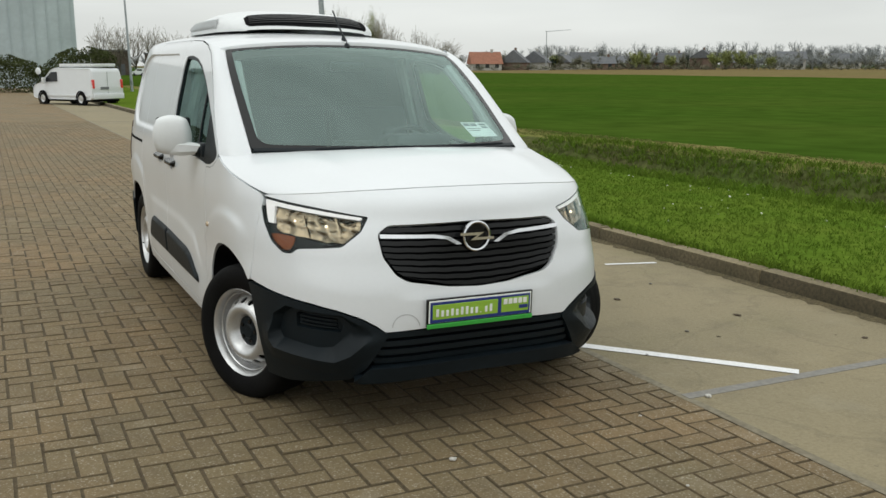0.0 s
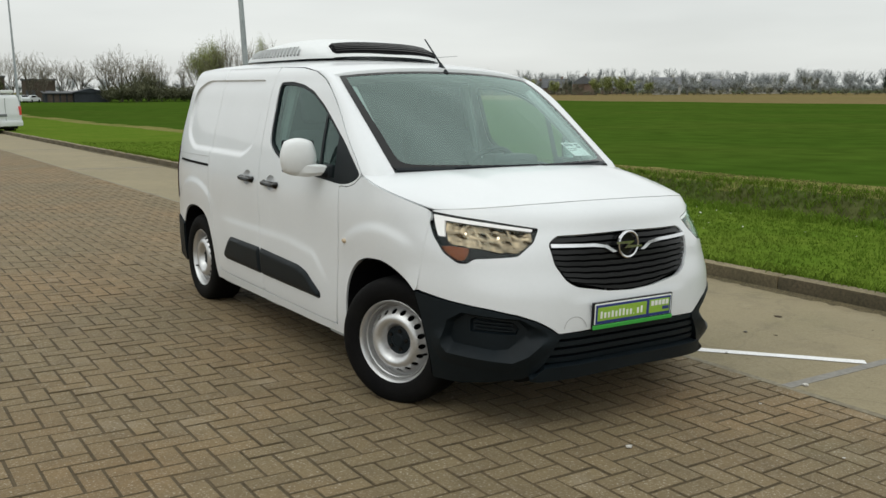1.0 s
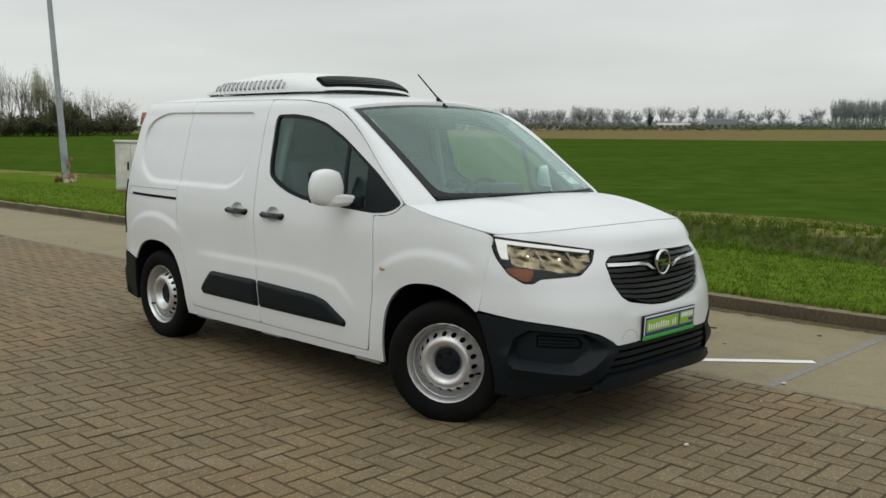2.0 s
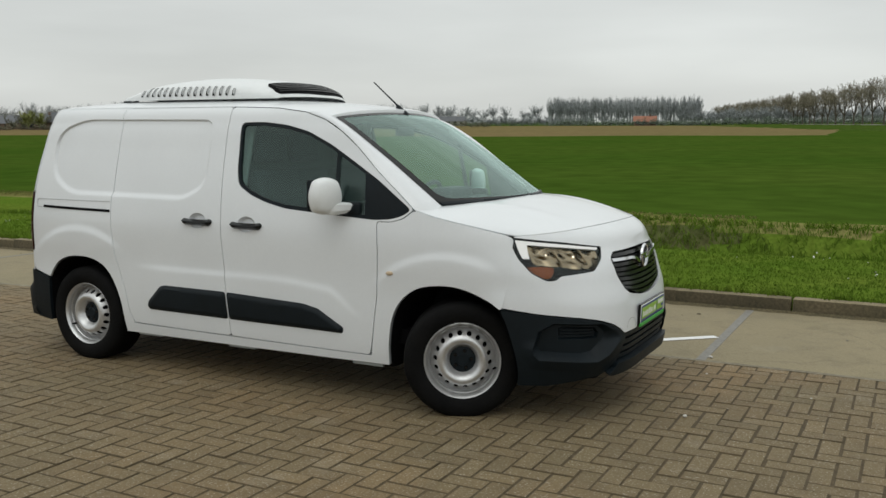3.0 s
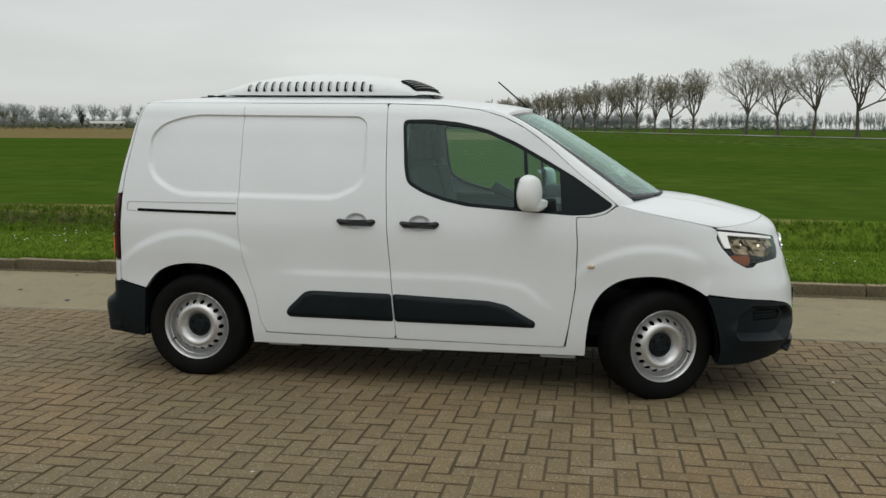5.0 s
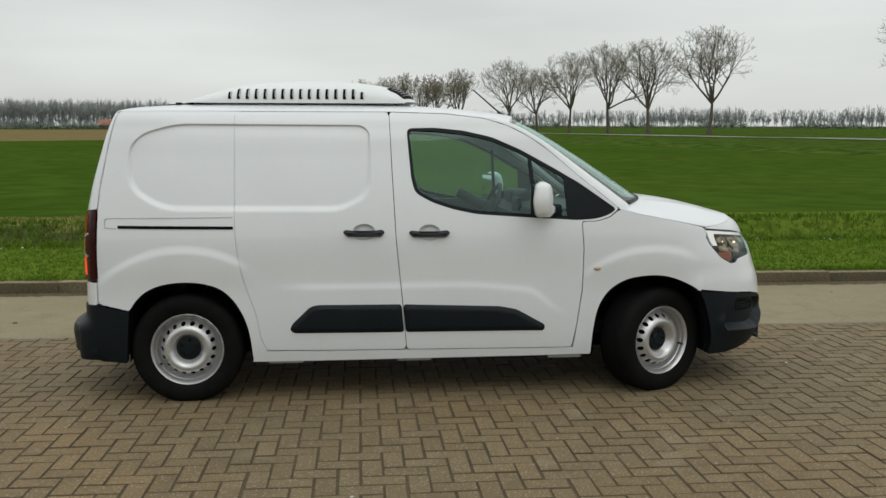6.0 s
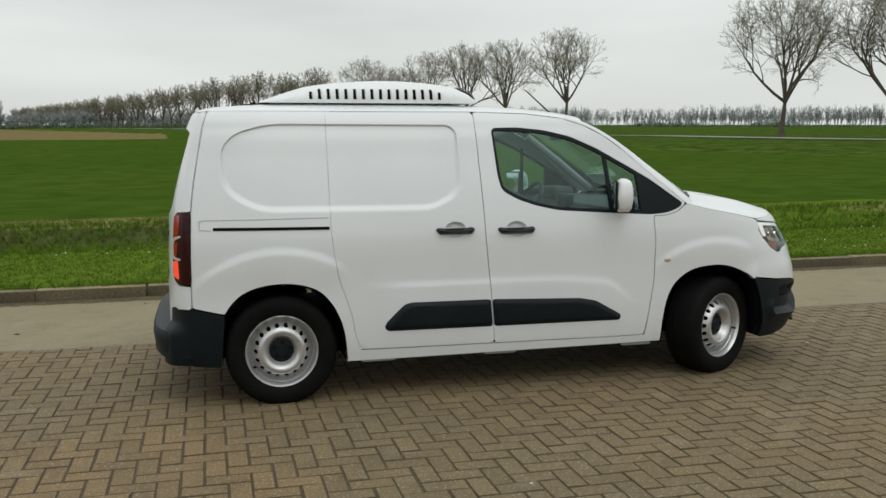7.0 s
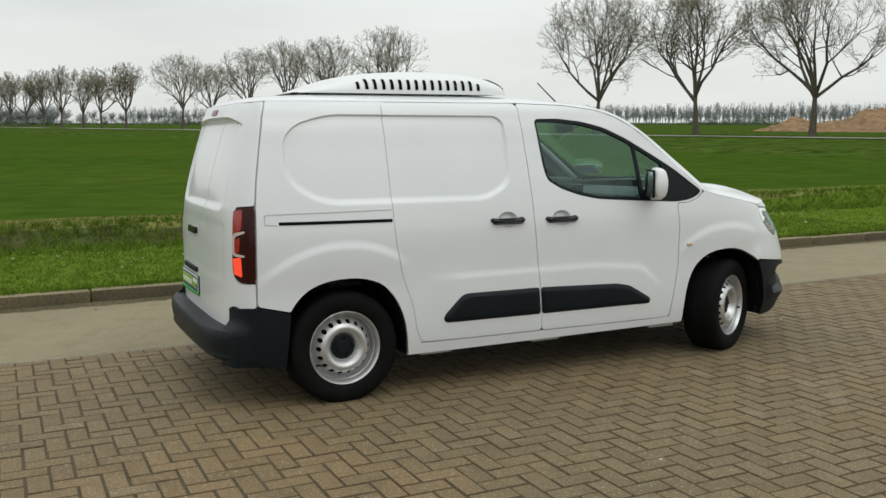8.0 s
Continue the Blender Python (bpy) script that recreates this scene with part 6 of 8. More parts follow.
def build_cab():
    """What shows through the glass: dashboard, wheel, seats, pillars, lining."""
    bm = bmesh.new()
    rows = []
    for u in np.linspace(-1, 1, 25):
        x = 0.70 * u
        c = 1 - abs(u) ** 2.3
        rows.append([(x, -2.50 - 0.20 * c, 1.085), (x, -2.32 - 0.12 * c, 1.095), (x, -2.16 - 0.05 * c, 1.100), (x, -2.06, 1.075), (x, -2.02, 1.02), (x, -2.06, 0.86), (x, -2.16, 0.60)])
    dash = part("dashboard", thicken(face_away(strip(rows), (0, -2.3, 0.5)), 0.02), M_DASH, van, "dark grey dashboard")
    part("instrument_binnacle", boxed(0.22, 0.54, -2.20, -2.04, 1.07, 1.165, 0.03, 3), M_DASH, dash)
    part("dash_screen", boxed(-0.12, 0.12, -2.06, -2.03, 0.98, 1.13, 0.01, 2), M_GLOSSBLACK, dash)
    # steering wheel on the far side
    bm = bmesh.new()
    c, tilt = Vector((0.38, -1.90, 1.03)), radians(62)
    n = 28
    rr, tr = 0.185, 0.016
    vs = []
    for i in range(n):
        a = 2 * math.pi * i / n
        ctr = Vector((rr * math.cos(a), rr * math.sin(a), 0))
        vs.append([bm.verts.new(ctr + Vector((tr * math.cos(b) * math.cos(a), tr * math.cos(b) * math.sin(a), tr * math.sin(b)))) for b in np.linspace(0, 2 * math.pi, 8, endpoint=False)])
    for i in range(n):
        for j in range(8):
            bm.faces.new((vs[i][j], vs[(i + 1) % n][j], vs[(i + 1) % n][(j + 1) % 8], vs[i][(j + 1) % 8]))
    box(bm, -0.16, 0.16, -0.02, 0.02, -0.02, 0.0, 0.008)
    box(bm, -0.06, 0.06, -0.06, 0.05, -0.04, 0.01, 0.015)
    tube(bm, [(0, 0, -0.03), (0, 0, -0.25)], 0.04, 10)
    bmesh.ops.transform(bm, matrix=Matrix.Translation(c) @ Matrix.Rotation(-tilt + math.pi, 4, "X"), verts=bm.verts)
    part("steering_wheel", bm, M_DASH, van, "black steering wheel")
    for x0, wd in ((0.40, 0.25), (-0.10, 0.20), (-0.46, 0.22)):
        s = new("seat")
        s.parent = van
        s["label"] = "dark grey cloth cab seat"
        part("seat_cushion", boxed(x0 - wd, x0 + wd, -1.85, -1.36, 0.62, 0.78, 0.05, 3), M_SEAT, s)
        bm = boxed(-wd, wd, -0.06, 0.07, 0.0, 0.56, 0.05, 3)
        bmesh.ops.transform(bm, matrix=pose(x0, -1.40, 0.74, -14, 0, 0), verts=bm.verts)
        part("backrest", bm, M_SEAT, s)
        bm = boxed(-0.13, 0.13, -0.045, 0.05, 0.0, 0.20, 0.04, 3)
        bmesh.ops.transform(bm, matrix=pose(x0, -1.27, 1.33, -10, 0, 0), verts=bm.verts)
        part("headrest", bm, M_SEAT, s)
    part("headlining", thicken(strip([[(x, y, 1.60 + 0.05 * (1 - (x / 0.66) ** 2) - 0.05 * float(step01(-y, 1.5, 1.95))) for x in np.linspace(-0.64, 0.64, 15)] for y in np.linspace(-1.17, -1.93, 8)]), 0.01), M_LINER, van, "pale headlining")
    for sg in (-1, 1):
        bm = tube(bmesh.new(), [(sg * 0.63, -1.25, 1.58), (sg * 0.70, -1.24, 1.30), (sg * 0.76, -1.23, 1.0), (sg * 0.78, -1.22, 0.6)], 0.035, 8)
        part("belt_pillar", bm, M_TRIM, van, "grey inner pillar trim")
        bm = tube(bmesh.new(), [(sg * 0.62, -1.98, 1.53), (sg * 0.655, -2.25, 1.34), (sg * 0.675, -2.52, 1.13)], 0.028, 8)
        part("pillar_trim", bm, M_TRIM, van, "grey inner pillar trim")
        bm = boxed(sg * 0.77 - 0.03, sg * 0.77 + 0.03, -2.18, -1.26, 0.45, 1.075, 0.03, 3)
        part("door_lining", bm, M_DASH, van, "dark door lining")
    part("rear_view_mirror", boxed(-0.10, 0.10, -1.99, -1.955, 1.50, 1.56, 0.015, 3), M_GLOSSBLACK, van, "black inside mirror")
    part("cab_floor", boxed(-0.75, 0.75, -2.6, -1.17, 0.34, 0.42), M_DARK, van)
    part("engine_bay_wall", boxed(-0.62, 0.62, -2.72, -2.66, 0.36, 1.06), M_DARK, van)
    # price sheet behind the windscreen
    c = ws_point(0.17, 0.755, -0.03)
    a, b = ws_point(0.13, 0.80, -0.03) - ws_point(0.13, 0.60, -0.03), ws_point(0.22, 0.72, -0.03) - ws_point(0.08, 0.72, -0.03)
    ex = Vector(a).normalized()
    ez = ex.cross(Vector(b).normalized()).normalized()
    ey = ez.cross(ex)
    m = Matrix(((ex.x, ey.x, ez.x, c[0]), (ex.y, ey.y, ez.y, c[1]), (ex.z, ey.z, ez.z, c[2]), (0, 0, 0, 1)))
    bm = boxed(-0.10, 0.10, -0.058, 0.058, -0.001, 0.001)
    bmesh.ops.transform(bm, matrix=m, verts=bm.verts)
    sheet_ob = part("price_sheet", bm, M_PAPER, van, "white printed sheet behind the windscreen", smooth=False)
    for x0, x1, y0, y1 in ((-0.092, -0.045, 0.026, 0.050), (-0.038, 0.010, 0.026, 0.050), (0.03, 0.085, 0.032, 0.048), (0.035, 0.085, 0.010, 0.026), (-0.09, 0.02, 0.004, 0.010), (-0.09, 0.0, -0.012, -0.006)):
        bm = boxed(x0, x1, y0, y1, 0.0005, 0.0016)
        bmesh.ops.transform(bm, matrix=m, verts=bm.verts)
        part("print_bar", bm, M_GREYPRINT, sheet_ob, smooth=False)


build_cab()


def widen_far_side():
    """Brings the body to its true width: the side by the kerb stands further out than the mirrored near side."""
    for ob in van.children_recursive:
        if ob.type == "MESH" and ob.parent.name.split(".")[0] not in ("wheel", "centre_cap"):
            me = ob.data
            co = np.empty(len(me.vertices) * 3, np.float32)
            me.vertices.foreach_get("co", co)
            co = co.reshape(-1, 3)
            co[:, 0] += 0.028 * step01(co[:, 0], 0.30, 0.82) * (1 - 0.75 * step01(co[:, 2], 0.98, 1.2))
            me.vertices.foreach_set("co", co.ravel())
            me.update()
        elif ob.name.split(".")[0] == "wheel" and ob.matrix_local.translation.x > 0:
            ob.location.x += 0.028


widen_far_side()

# ---- trees ----
M_BARK = material("tree_bark", (0.105, 0.092, 0.072), 0.9, spec=0.1, grain=0.3, grain_scale=6, stain=0.4, stain_scale=0.8, second=(0.14, 0.132, 0.10))
M_TWIGS = material("bare_twigs", (0.225, 0.205, 0.152), 0.95, spec=0.05, grain=0.2, grain_scale=1.0, per_island=0.25)
# paler and bluer than the near twigs: distance haze put into the base colour
M_TWIGS_FAR = material("haze_toned_bare_wood", (0.290, 0.308, 0.310), 0.95, spec=0.0, grain=0.2, grain_scale=0.2, per_island=0.12)
M_LEAF = material("spring_leaves", (0.25, 0.275, 0.105), 0.9, spec=0.05, grain=0.3, grain_scale=1.0, per_island=0.35)
# green greyed towards the far woods, haze included in the colour
M_SCRUB = material("haze_toned_scrub", (0.165, 0.200, 0.160), 0.95, spec=0.0, grain=0.2, grain_scale=0.3, per_island=0.10)
M_HEDGE = material("hedge_leaves", (0.062, 0.074, 0.028), 0.9, spec=0.08, grain=0.3, grain_scale=2.0, per_island=0.4)
M_THICKET = material("thicket_twigs", (0.155, 0.156, 0.110), 0.95, spec=0.0, grain=0.3, grain_scale=0.4, per_island=0.25)
M_COPSE = material("copse_undergrowth", (0.120, 0.124, 0.076), 0.95, spec=0.0, grain=0.3, grain_scale=0.4, per_island=0.15)
M_EVERGREEN = material("conifer_needles", (0.045, 0.062, 0.046), 0.9, spec=0.05, grain=0.3, per_island=0.3)


def bare_tree(seed, height, spread, trunk, many=4, fine=0.016, deep=5):
    """A leafless tree: trunk, limbs and twigs as tapered tubes. Returns the two meshes."""
    rng = random.Random(seed)
    wood, twig = [], []

    def grow(p, d, length, r, level):
        pts, rad = [p.copy()], [r]
        n = 4 if level < 3 else (2 if level < 5 else 1)
        q, dd = p.copy(), d.copy()
        kids = []
        end = p + d * length
        out_ = math.hypot(math.hypot(end.x, end.y) / (0.43 * height), (end.z - 0.63 * height) / (0.37 * height))
        if level > 0 and out_ > 1:
            length *= max(0.12, 2.3 - 1.3 * out_)
        for i in range(n):
            bend = 0.16 if level else 0.03
            dd = (dd + Vector((rng.gauss(0, bend), rng.gauss(0, bend), rng.gauss(0, bend) + (0.10 if level in (1, 2) else 0.03)))).normalized()
            q = q + dd * length / n
            pts.append(q.copy())
            rad.append(r * (1 - 0.55 * (i + 1) / n))
            kids.append((q.copy(), dd.copy(), rad[-1]))
        (wood if level < deep - 1 else twig).append((pts, rad, 6 if level < 2 else (4 if level < 4 else 3)))
        if level >= deep:
            return
        if level == 0:
            m = 7
            rise = [0.62, 0.80, 0.92, 1.04, 1.16, 1.30, 1.45]
            rng.shuffle(rise)
            for k in range(m):
                a = 2 * math.pi * (k + rng.uniform(-0.25, 0.25)) / m
                el = rise[k]
                grow(q - dd * rng.uniform(0, length * 0.22), Vector((math.cos(a) * math.cos(el), math.sin(a) * math.cos(el), math.sin(el))), height * rng.uniform(0.38, 0.46), r * 0.46, 1)
            return
        count = (0, 6, many, many, max(3, many - 1))[level]
        for k in range(count):
            b, bd, br = kids[min(len(kids) - 1, int(len(kids) * (0.25 + 0.75 * (k + rng.random()) / count)))] if k < count - 1 else kids[-1]
            side_v = Vector((rng.gauss(0, 1), rng.gauss(0, 1), rng.gauss(0.25, 0.8))).normalized()
            nd = (bd * rng.uniform(0.6, 1.0) + side_v * rng.uniform(0.45, 0.85) * spread).normalized()
            grow(b, nd, length * rng.uniform(0.46, 0.70), max(br * 0.62, fine), level + 1)

    grow(Vector((0, 0, -0.3)), Vector((0, 0, 1)), trunk + 0.3, height * 0.0265, 0)
    # flare of the trunk foot
    wood[0][1][0] *= 1.25
    meshes = []
    for nm, parts_ in (("trunk", wood), ("crown", twig)):
        vs, fs = [], []
        for pts, rad, sides in parts_:
            ref = Vector((0.3, 0.9, 0.2))
            rings = []
            for i, p in enumerate(pts):
                d = (pts[min(i + 1, len(pts) - 1)] - pts[max(i - 1, 0)]).normalized()
                s = d.cross(ref).normalized()
                t = s.cross(d)
                rings.append(len(vs))
                for k in range(sides):
                    a = 2 * math.pi * k / sides
                    vs.append(tuple(p + rad[i] * (math.cos(a) * s + math.sin(a) * t)))
            for a, b in zip(rings, rings[1:]):
                for k in range(sides):
                    fs.append((a + k, a + (k + 1) % sides, b + (k + 1) % sides, b + k))
        me = bpy.data.meshes.new(nm)
        me.from_pydata(vs, [], fs)
        me.materials.append(M_BARK if nm == "trunk" else M_TWIGS)
        me.polygons.foreach_set("use_smooth", np.ones(len(fs), bool))
        meshes.append(me)
    return meshes


def build_avenue():
    kinds = [bare_tree(n, 14.4, 1.0, 3.9, 5, 0.016) for n in (3, 8, 21)] + [bare_tree(n, 14.2, 0.95, 4.8, 4, 0.022) for n in (5, 13, 34)] + [bare_tree(n, 14.2, 0.9, 4.0, 3, 0.042) for n in (6, 17, 29)] + [bare_tree(n, 14.2, 0.9, 3.6, 3, 0.075, 4) for n in (7, 18, 30)]
    rng = random.Random(5)
    slots = [-4, -3, -2, -1, 0] + [k for k in range(3, 58) if k != 9]
    for n, k in enumerate(slots):
        v = n % 3 + (0 if k < 1 else (3 if k < 9 else (6 if k < 20 else 9)))
        p = ROW_P + ROW_D * (12.05 * k + rng.uniform(-0.4, 0.4)) + ROW_N * rng.uniform(-0.4, 0.4)
        z = float(terrain(p.x, p.y))
        tall = rng.uniform(0.95, 1.04) * (0.74 if k == 7 else (1.0 if k < 1 else 0.90))
        wide = rng.uniform(0.95, 1.08) if k < 1 else rng.uniform(0.84, 0.94)
        e = new("roadside_tree")
        e.matrix_world = Matrix.Translation((p.x, p.y, z)) @ Matrix.Rotation(rng.uniform(0, 6.28), 4, "Z") @ Matrix.Diagonal((wide, wide, tall, 1))
        tagged(e, "tall leafless roadside tree with a broad spreading crown" if k < 1 else "tall leafless roadside tree with a narrow domed crown", "tree", "row of roadside trees")
        for me, nm in zip(kinds[v], ("trunk", "crown")):
            c = new(nm, me)
            c.parent = e


build_avenue()


def bearing(deg, dist):
    """A place at a bearing (degrees to the right of +y) and a distance from the van."""
    return dist * math.sin(radians(deg)), dist * math.cos(radians(deg))


def belt(d0, d1, far0, far1, count, h0, h1, w0, w1, seed):
    rng = random.Random(seed)
    out = []
    for i in range(count):
        t = (i + rng.random()) / count
        x, y = bearing(d0 + (d1 - d0) * t, far0 + (far1 - far0) * t + rng.uniform(-12, 12))
        out.append((x, y, rng.uniform(h0, h1), rng.uniform(w0, w1)))
    return out


def far_trees(name, spots, mat, label, category, seed, limbs=9, twigs=13, slim=1.0, thick=0.085, low=0.22):
    """Far bare trees, one object: each a trunk, rising limbs, and thin twigs fanned into a domed crown."""
    rng = np.random.default_rng(seed)
    starts, ends, half = [], [], []
    for x, y, h, w in spots:
        z0 = float(terrain(x, y))
        foot = np.array((x, y, z0 - 0.3))
        top = np.array((x + rng.normal(0, 0.3), y + rng.normal(0, 0.3), z0 + 0.86 * h))
        starts.append(foot[None])
        ends.append(top[None])
        half.append(np.full(1, 0.016 * h))
        t0 = rng.uniform(low, low + 0.40, limbs)
        a = rng.uniform(0, 6.28, limbs)
        root = foot + (top - foot) * t0[:, None]
        reach = 0.40 * w * slim * rng.uniform(0.45, 1.0, limbs)
        tip = np.c_[x + reach * np.cos(a), y + reach * np.sin(a), z0 + h * rng.uniform(low + 0.28, 0.90, limbs)]
        starts.append(root)
        ends.append(tip)
        half.append(np.full(limbs, 0.0065 * h))
        t1 = rng.uniform(0.25, 1.0, (limbs, twigs, 1))
        base = (root[:, None] + (tip - root)[:, None] * t1).reshape(-1, 3)
        n = len(base)
        go = rng.normal(0, 1, (n, 3)) * (0.11 * w * slim, 0.11 * w * slim, 0.05 * h) + (0, 0, 0.10 * h)
        end = base + go
        u = (end - (x, y, z0 + 0.56 * h)) / (0.52 * w * slim, 0.52 * w * slim, 0.44 * h)
        far_out = np.maximum(np.linalg.norm(u, axis=1, keepdims=True), 1.0)
        end = (x, y, z0 + 0.56 * h) + (end - (x, y, z0 + 0.56 * h)) / far_out
        starts.append(base)
        ends.append(end)
        half.append(rng.uniform(0.6, 1.4, n) * thick)
    a, b, r = np.concatenate(starts), np.concatenate(ends), np.concatenate(half)[:, None]
    turn = rng.uniform(0, 6.28, len(a))
    wide = np.c_[np.cos(turn), np.sin(turn), np.zeros(len(a))] * r
    V = np.stack([a - wide, a + wide, b + 0.45 * wide, b - 0.45 * wide], 1).reshape(-1, 3)
    me = bpy.data.meshes.new(name)
    me.from_pydata(V.tolist(), [], np.arange(len(V)).reshape(-1, 4).tolist())
    me.materials.append(mat)
    return tagged(new(name, me), label, category, kind="stuff")


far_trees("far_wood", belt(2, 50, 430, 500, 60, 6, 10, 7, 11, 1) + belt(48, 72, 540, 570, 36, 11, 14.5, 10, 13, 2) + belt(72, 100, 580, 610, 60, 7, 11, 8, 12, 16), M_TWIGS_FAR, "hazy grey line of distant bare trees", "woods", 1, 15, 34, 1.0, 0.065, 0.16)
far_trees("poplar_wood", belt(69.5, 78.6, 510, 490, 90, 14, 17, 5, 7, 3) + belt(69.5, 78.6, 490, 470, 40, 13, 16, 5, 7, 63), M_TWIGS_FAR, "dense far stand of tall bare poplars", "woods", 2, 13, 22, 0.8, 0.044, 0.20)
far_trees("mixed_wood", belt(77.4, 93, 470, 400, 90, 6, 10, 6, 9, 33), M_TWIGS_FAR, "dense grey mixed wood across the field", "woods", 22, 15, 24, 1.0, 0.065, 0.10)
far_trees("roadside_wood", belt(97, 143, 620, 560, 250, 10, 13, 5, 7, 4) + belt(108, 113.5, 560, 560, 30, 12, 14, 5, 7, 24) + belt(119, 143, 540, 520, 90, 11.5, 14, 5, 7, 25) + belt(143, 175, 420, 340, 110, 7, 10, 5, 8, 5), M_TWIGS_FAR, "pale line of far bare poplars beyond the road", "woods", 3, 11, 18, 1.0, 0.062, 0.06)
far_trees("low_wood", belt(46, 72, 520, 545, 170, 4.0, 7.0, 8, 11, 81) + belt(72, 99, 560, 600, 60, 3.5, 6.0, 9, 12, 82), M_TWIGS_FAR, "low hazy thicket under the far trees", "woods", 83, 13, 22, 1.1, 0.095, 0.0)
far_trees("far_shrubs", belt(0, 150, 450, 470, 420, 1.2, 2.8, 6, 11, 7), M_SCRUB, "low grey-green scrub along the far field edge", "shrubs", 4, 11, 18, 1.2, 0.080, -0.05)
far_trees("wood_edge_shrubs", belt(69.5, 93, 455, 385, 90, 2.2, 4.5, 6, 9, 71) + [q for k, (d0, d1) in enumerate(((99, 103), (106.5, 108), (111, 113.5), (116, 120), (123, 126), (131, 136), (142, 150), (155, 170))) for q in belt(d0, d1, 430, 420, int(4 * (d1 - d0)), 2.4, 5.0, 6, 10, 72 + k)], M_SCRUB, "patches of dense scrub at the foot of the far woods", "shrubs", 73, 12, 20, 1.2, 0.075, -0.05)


def leaf_cover(seed, height, count, size):
    """Loose leaves hung in the crown of a tree of that height."""
    rng = np.random.default_rng(seed)
    lobes = rng.normal(0, 1, (14, 3)) * (0.17 * height, 0.17 * height, 0.15 * height) + (0, 0, 0.60 * height)
    u = rng.normal(0, 1, (count, 3)) * (0.075 * height, 0.075 * height, 0.07 * height)
    c = lobes[rng.integers(0, 14, count)] + u
    a, b = rng.normal(0, 1, (count, 3)), rng.normal(0, 1, (count, 3))
    a *= size / np.linalg.norm(a, axis=1, keepdims=True)
    b *= 0.7 * size / np.linalg.norm(b, axis=1, keepdims=True)
    me = bpy.data.meshes.new("leaves")
    me.from_pydata(np.stack([c - a, c + b, c + a, c - b], 1).reshape(-1, 3).tolist(), [], np.arange(4 * count).reshape(-1, 4).tolist())
    me.materials.append(M_LEAF)
    return me


def build_copse():
    """The bare trees round the sheds at the field's end: broad ones, slim ones and a few in leaf."""
    kinds = [bare_tree(n, 12.0, 1.0, 2.2, 3, 0.032, 4) for n in (41, 42, 43, 44)]
    leaves = [leaf_cover(n, 12.0, 4200, 0.15) for n in (1, 2)]
    rng = random.Random(31)
    broad, slim, green = "broad leafless tree in a copse", "slender leafless tree in a copse", "tree coming into green leaf"
    rows = [(6.1, 11.0, 0.62, broad), (7.0, 10.5, 0.66, broad), (7.9, 10.0, 0.66, broad), (8.8, 9.8, 0.68, broad), (9.6, 9.4, 0.66, broad), (10.6, 9.0, 0.70, broad), (11.6, 8.8, 0.72, broad),
            (13.2, 10.4, 0.80, broad), (13.9, 11.0, 0.74, broad), (14.7, 9.4, 0.80, broad), (15.4, 10.0, 0.62, broad), (16.2, 9.0, 0.50, slim), (17.5, 9.0, 0.40, slim),
            (18.4, 11.5, 0.66, green), (19.0, 13.0, 0.60, green), (19.6, 12.2, 0.66, green), (19.9, 14.5, 0.34, slim), (20.3, 14.8, 0.32, slim), (20.8, 14.2, 0.32, slim), (21.4, 12.6, 0.62, broad),
            (21.9, 12.0, 0.50, broad), (22.4, 13.0, 0.46, green), (22.8, 13.2, 0.40, slim), (23.3, 11.0, 0.60, broad), (24.2, 8.6, 0.60, broad), (25.25, 10.6, 0.40, slim), (26.4, 8.4, 0.95, broad), (27.2, 7.0, 0.7, broad)]
    for n, (deg, h, w, label) in enumerate(rows):
        x, y = bearing(deg, 196 + rng.uniform(-7, 7))
        e = new("copse_tree")
        e.matrix_world = Matrix.Translation((x, y, float(terrain(x, y)))) @ Matrix.Rotation(rng.uniform(0, 6.28), 4, "Z") @ Matrix.Diagonal((w, w, h / 12.0, 1))
        tagged(e, label, "tree", "trees of the copse")
        for me, nm in zip(kinds[n % 4], ("trunk", "crown")):
            new(nm, me).parent = e
        if label == green:
            new("leaves", leaves[n % 2]).parent = e


build_copse()
far_trees("copse_scrub", belt(13, 19, 186, 196, 34, 2.4, 4.2, 4, 6, 10) + belt(14.5, 16.0, 190, 194, 7, 5.0, 7.0, 4, 5, 18) + belt(19, 27.4, 188, 200, 60, 3.2, 5.2, 4, 7, 20) + belt(22.8, 24.6, 186, 190, 14, 5.5, 7.4, 4, 6, 21), M_COPSE, "brown-green scrub under the copse", "shrubs", 6, 17, 27, 1.1, 0.060, 0.0)
far_trees("garden_scrub", belt(27, 66, 322, 350, 130, 1.4, 3.2, 4, 7, 15), M_THICKET, "garden hedges and shrubs before the houses", "shrubs", 17, 14, 18, 1.1, 0.055, 0.0)
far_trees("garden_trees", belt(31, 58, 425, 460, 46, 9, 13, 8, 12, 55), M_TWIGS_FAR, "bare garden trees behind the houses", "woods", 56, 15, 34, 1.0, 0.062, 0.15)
far_trees("garden_thicket", belt(28.5, 56, 340, 400, 52, 4.0, 8.0, 5, 9, 57), M_THICKET, "brown garden trees among the houses", "woods", 58, 14, 26, 1.0, 0.075, 0.08)
far_trees("garden_greens", [(*bearing(d, 348), h, w) for d, h, w in ((31.6, 5.0, 5), (33.4, 6.0, 6), (38.4, 7.2, 7), (39.0, 6.4, 6), (40.4, 6.0, 6), (43.0, 6.6, 7), (43.7, 7.4, 7), (44.5, 7.6, 8), (45.3, 6.6, 6), (46.2, 5.2, 5))], M_LEAF, "garden trees in fresh yellow-green leaf", "woods", 8, 26, 44, 1.0, 0.085, 0.06)
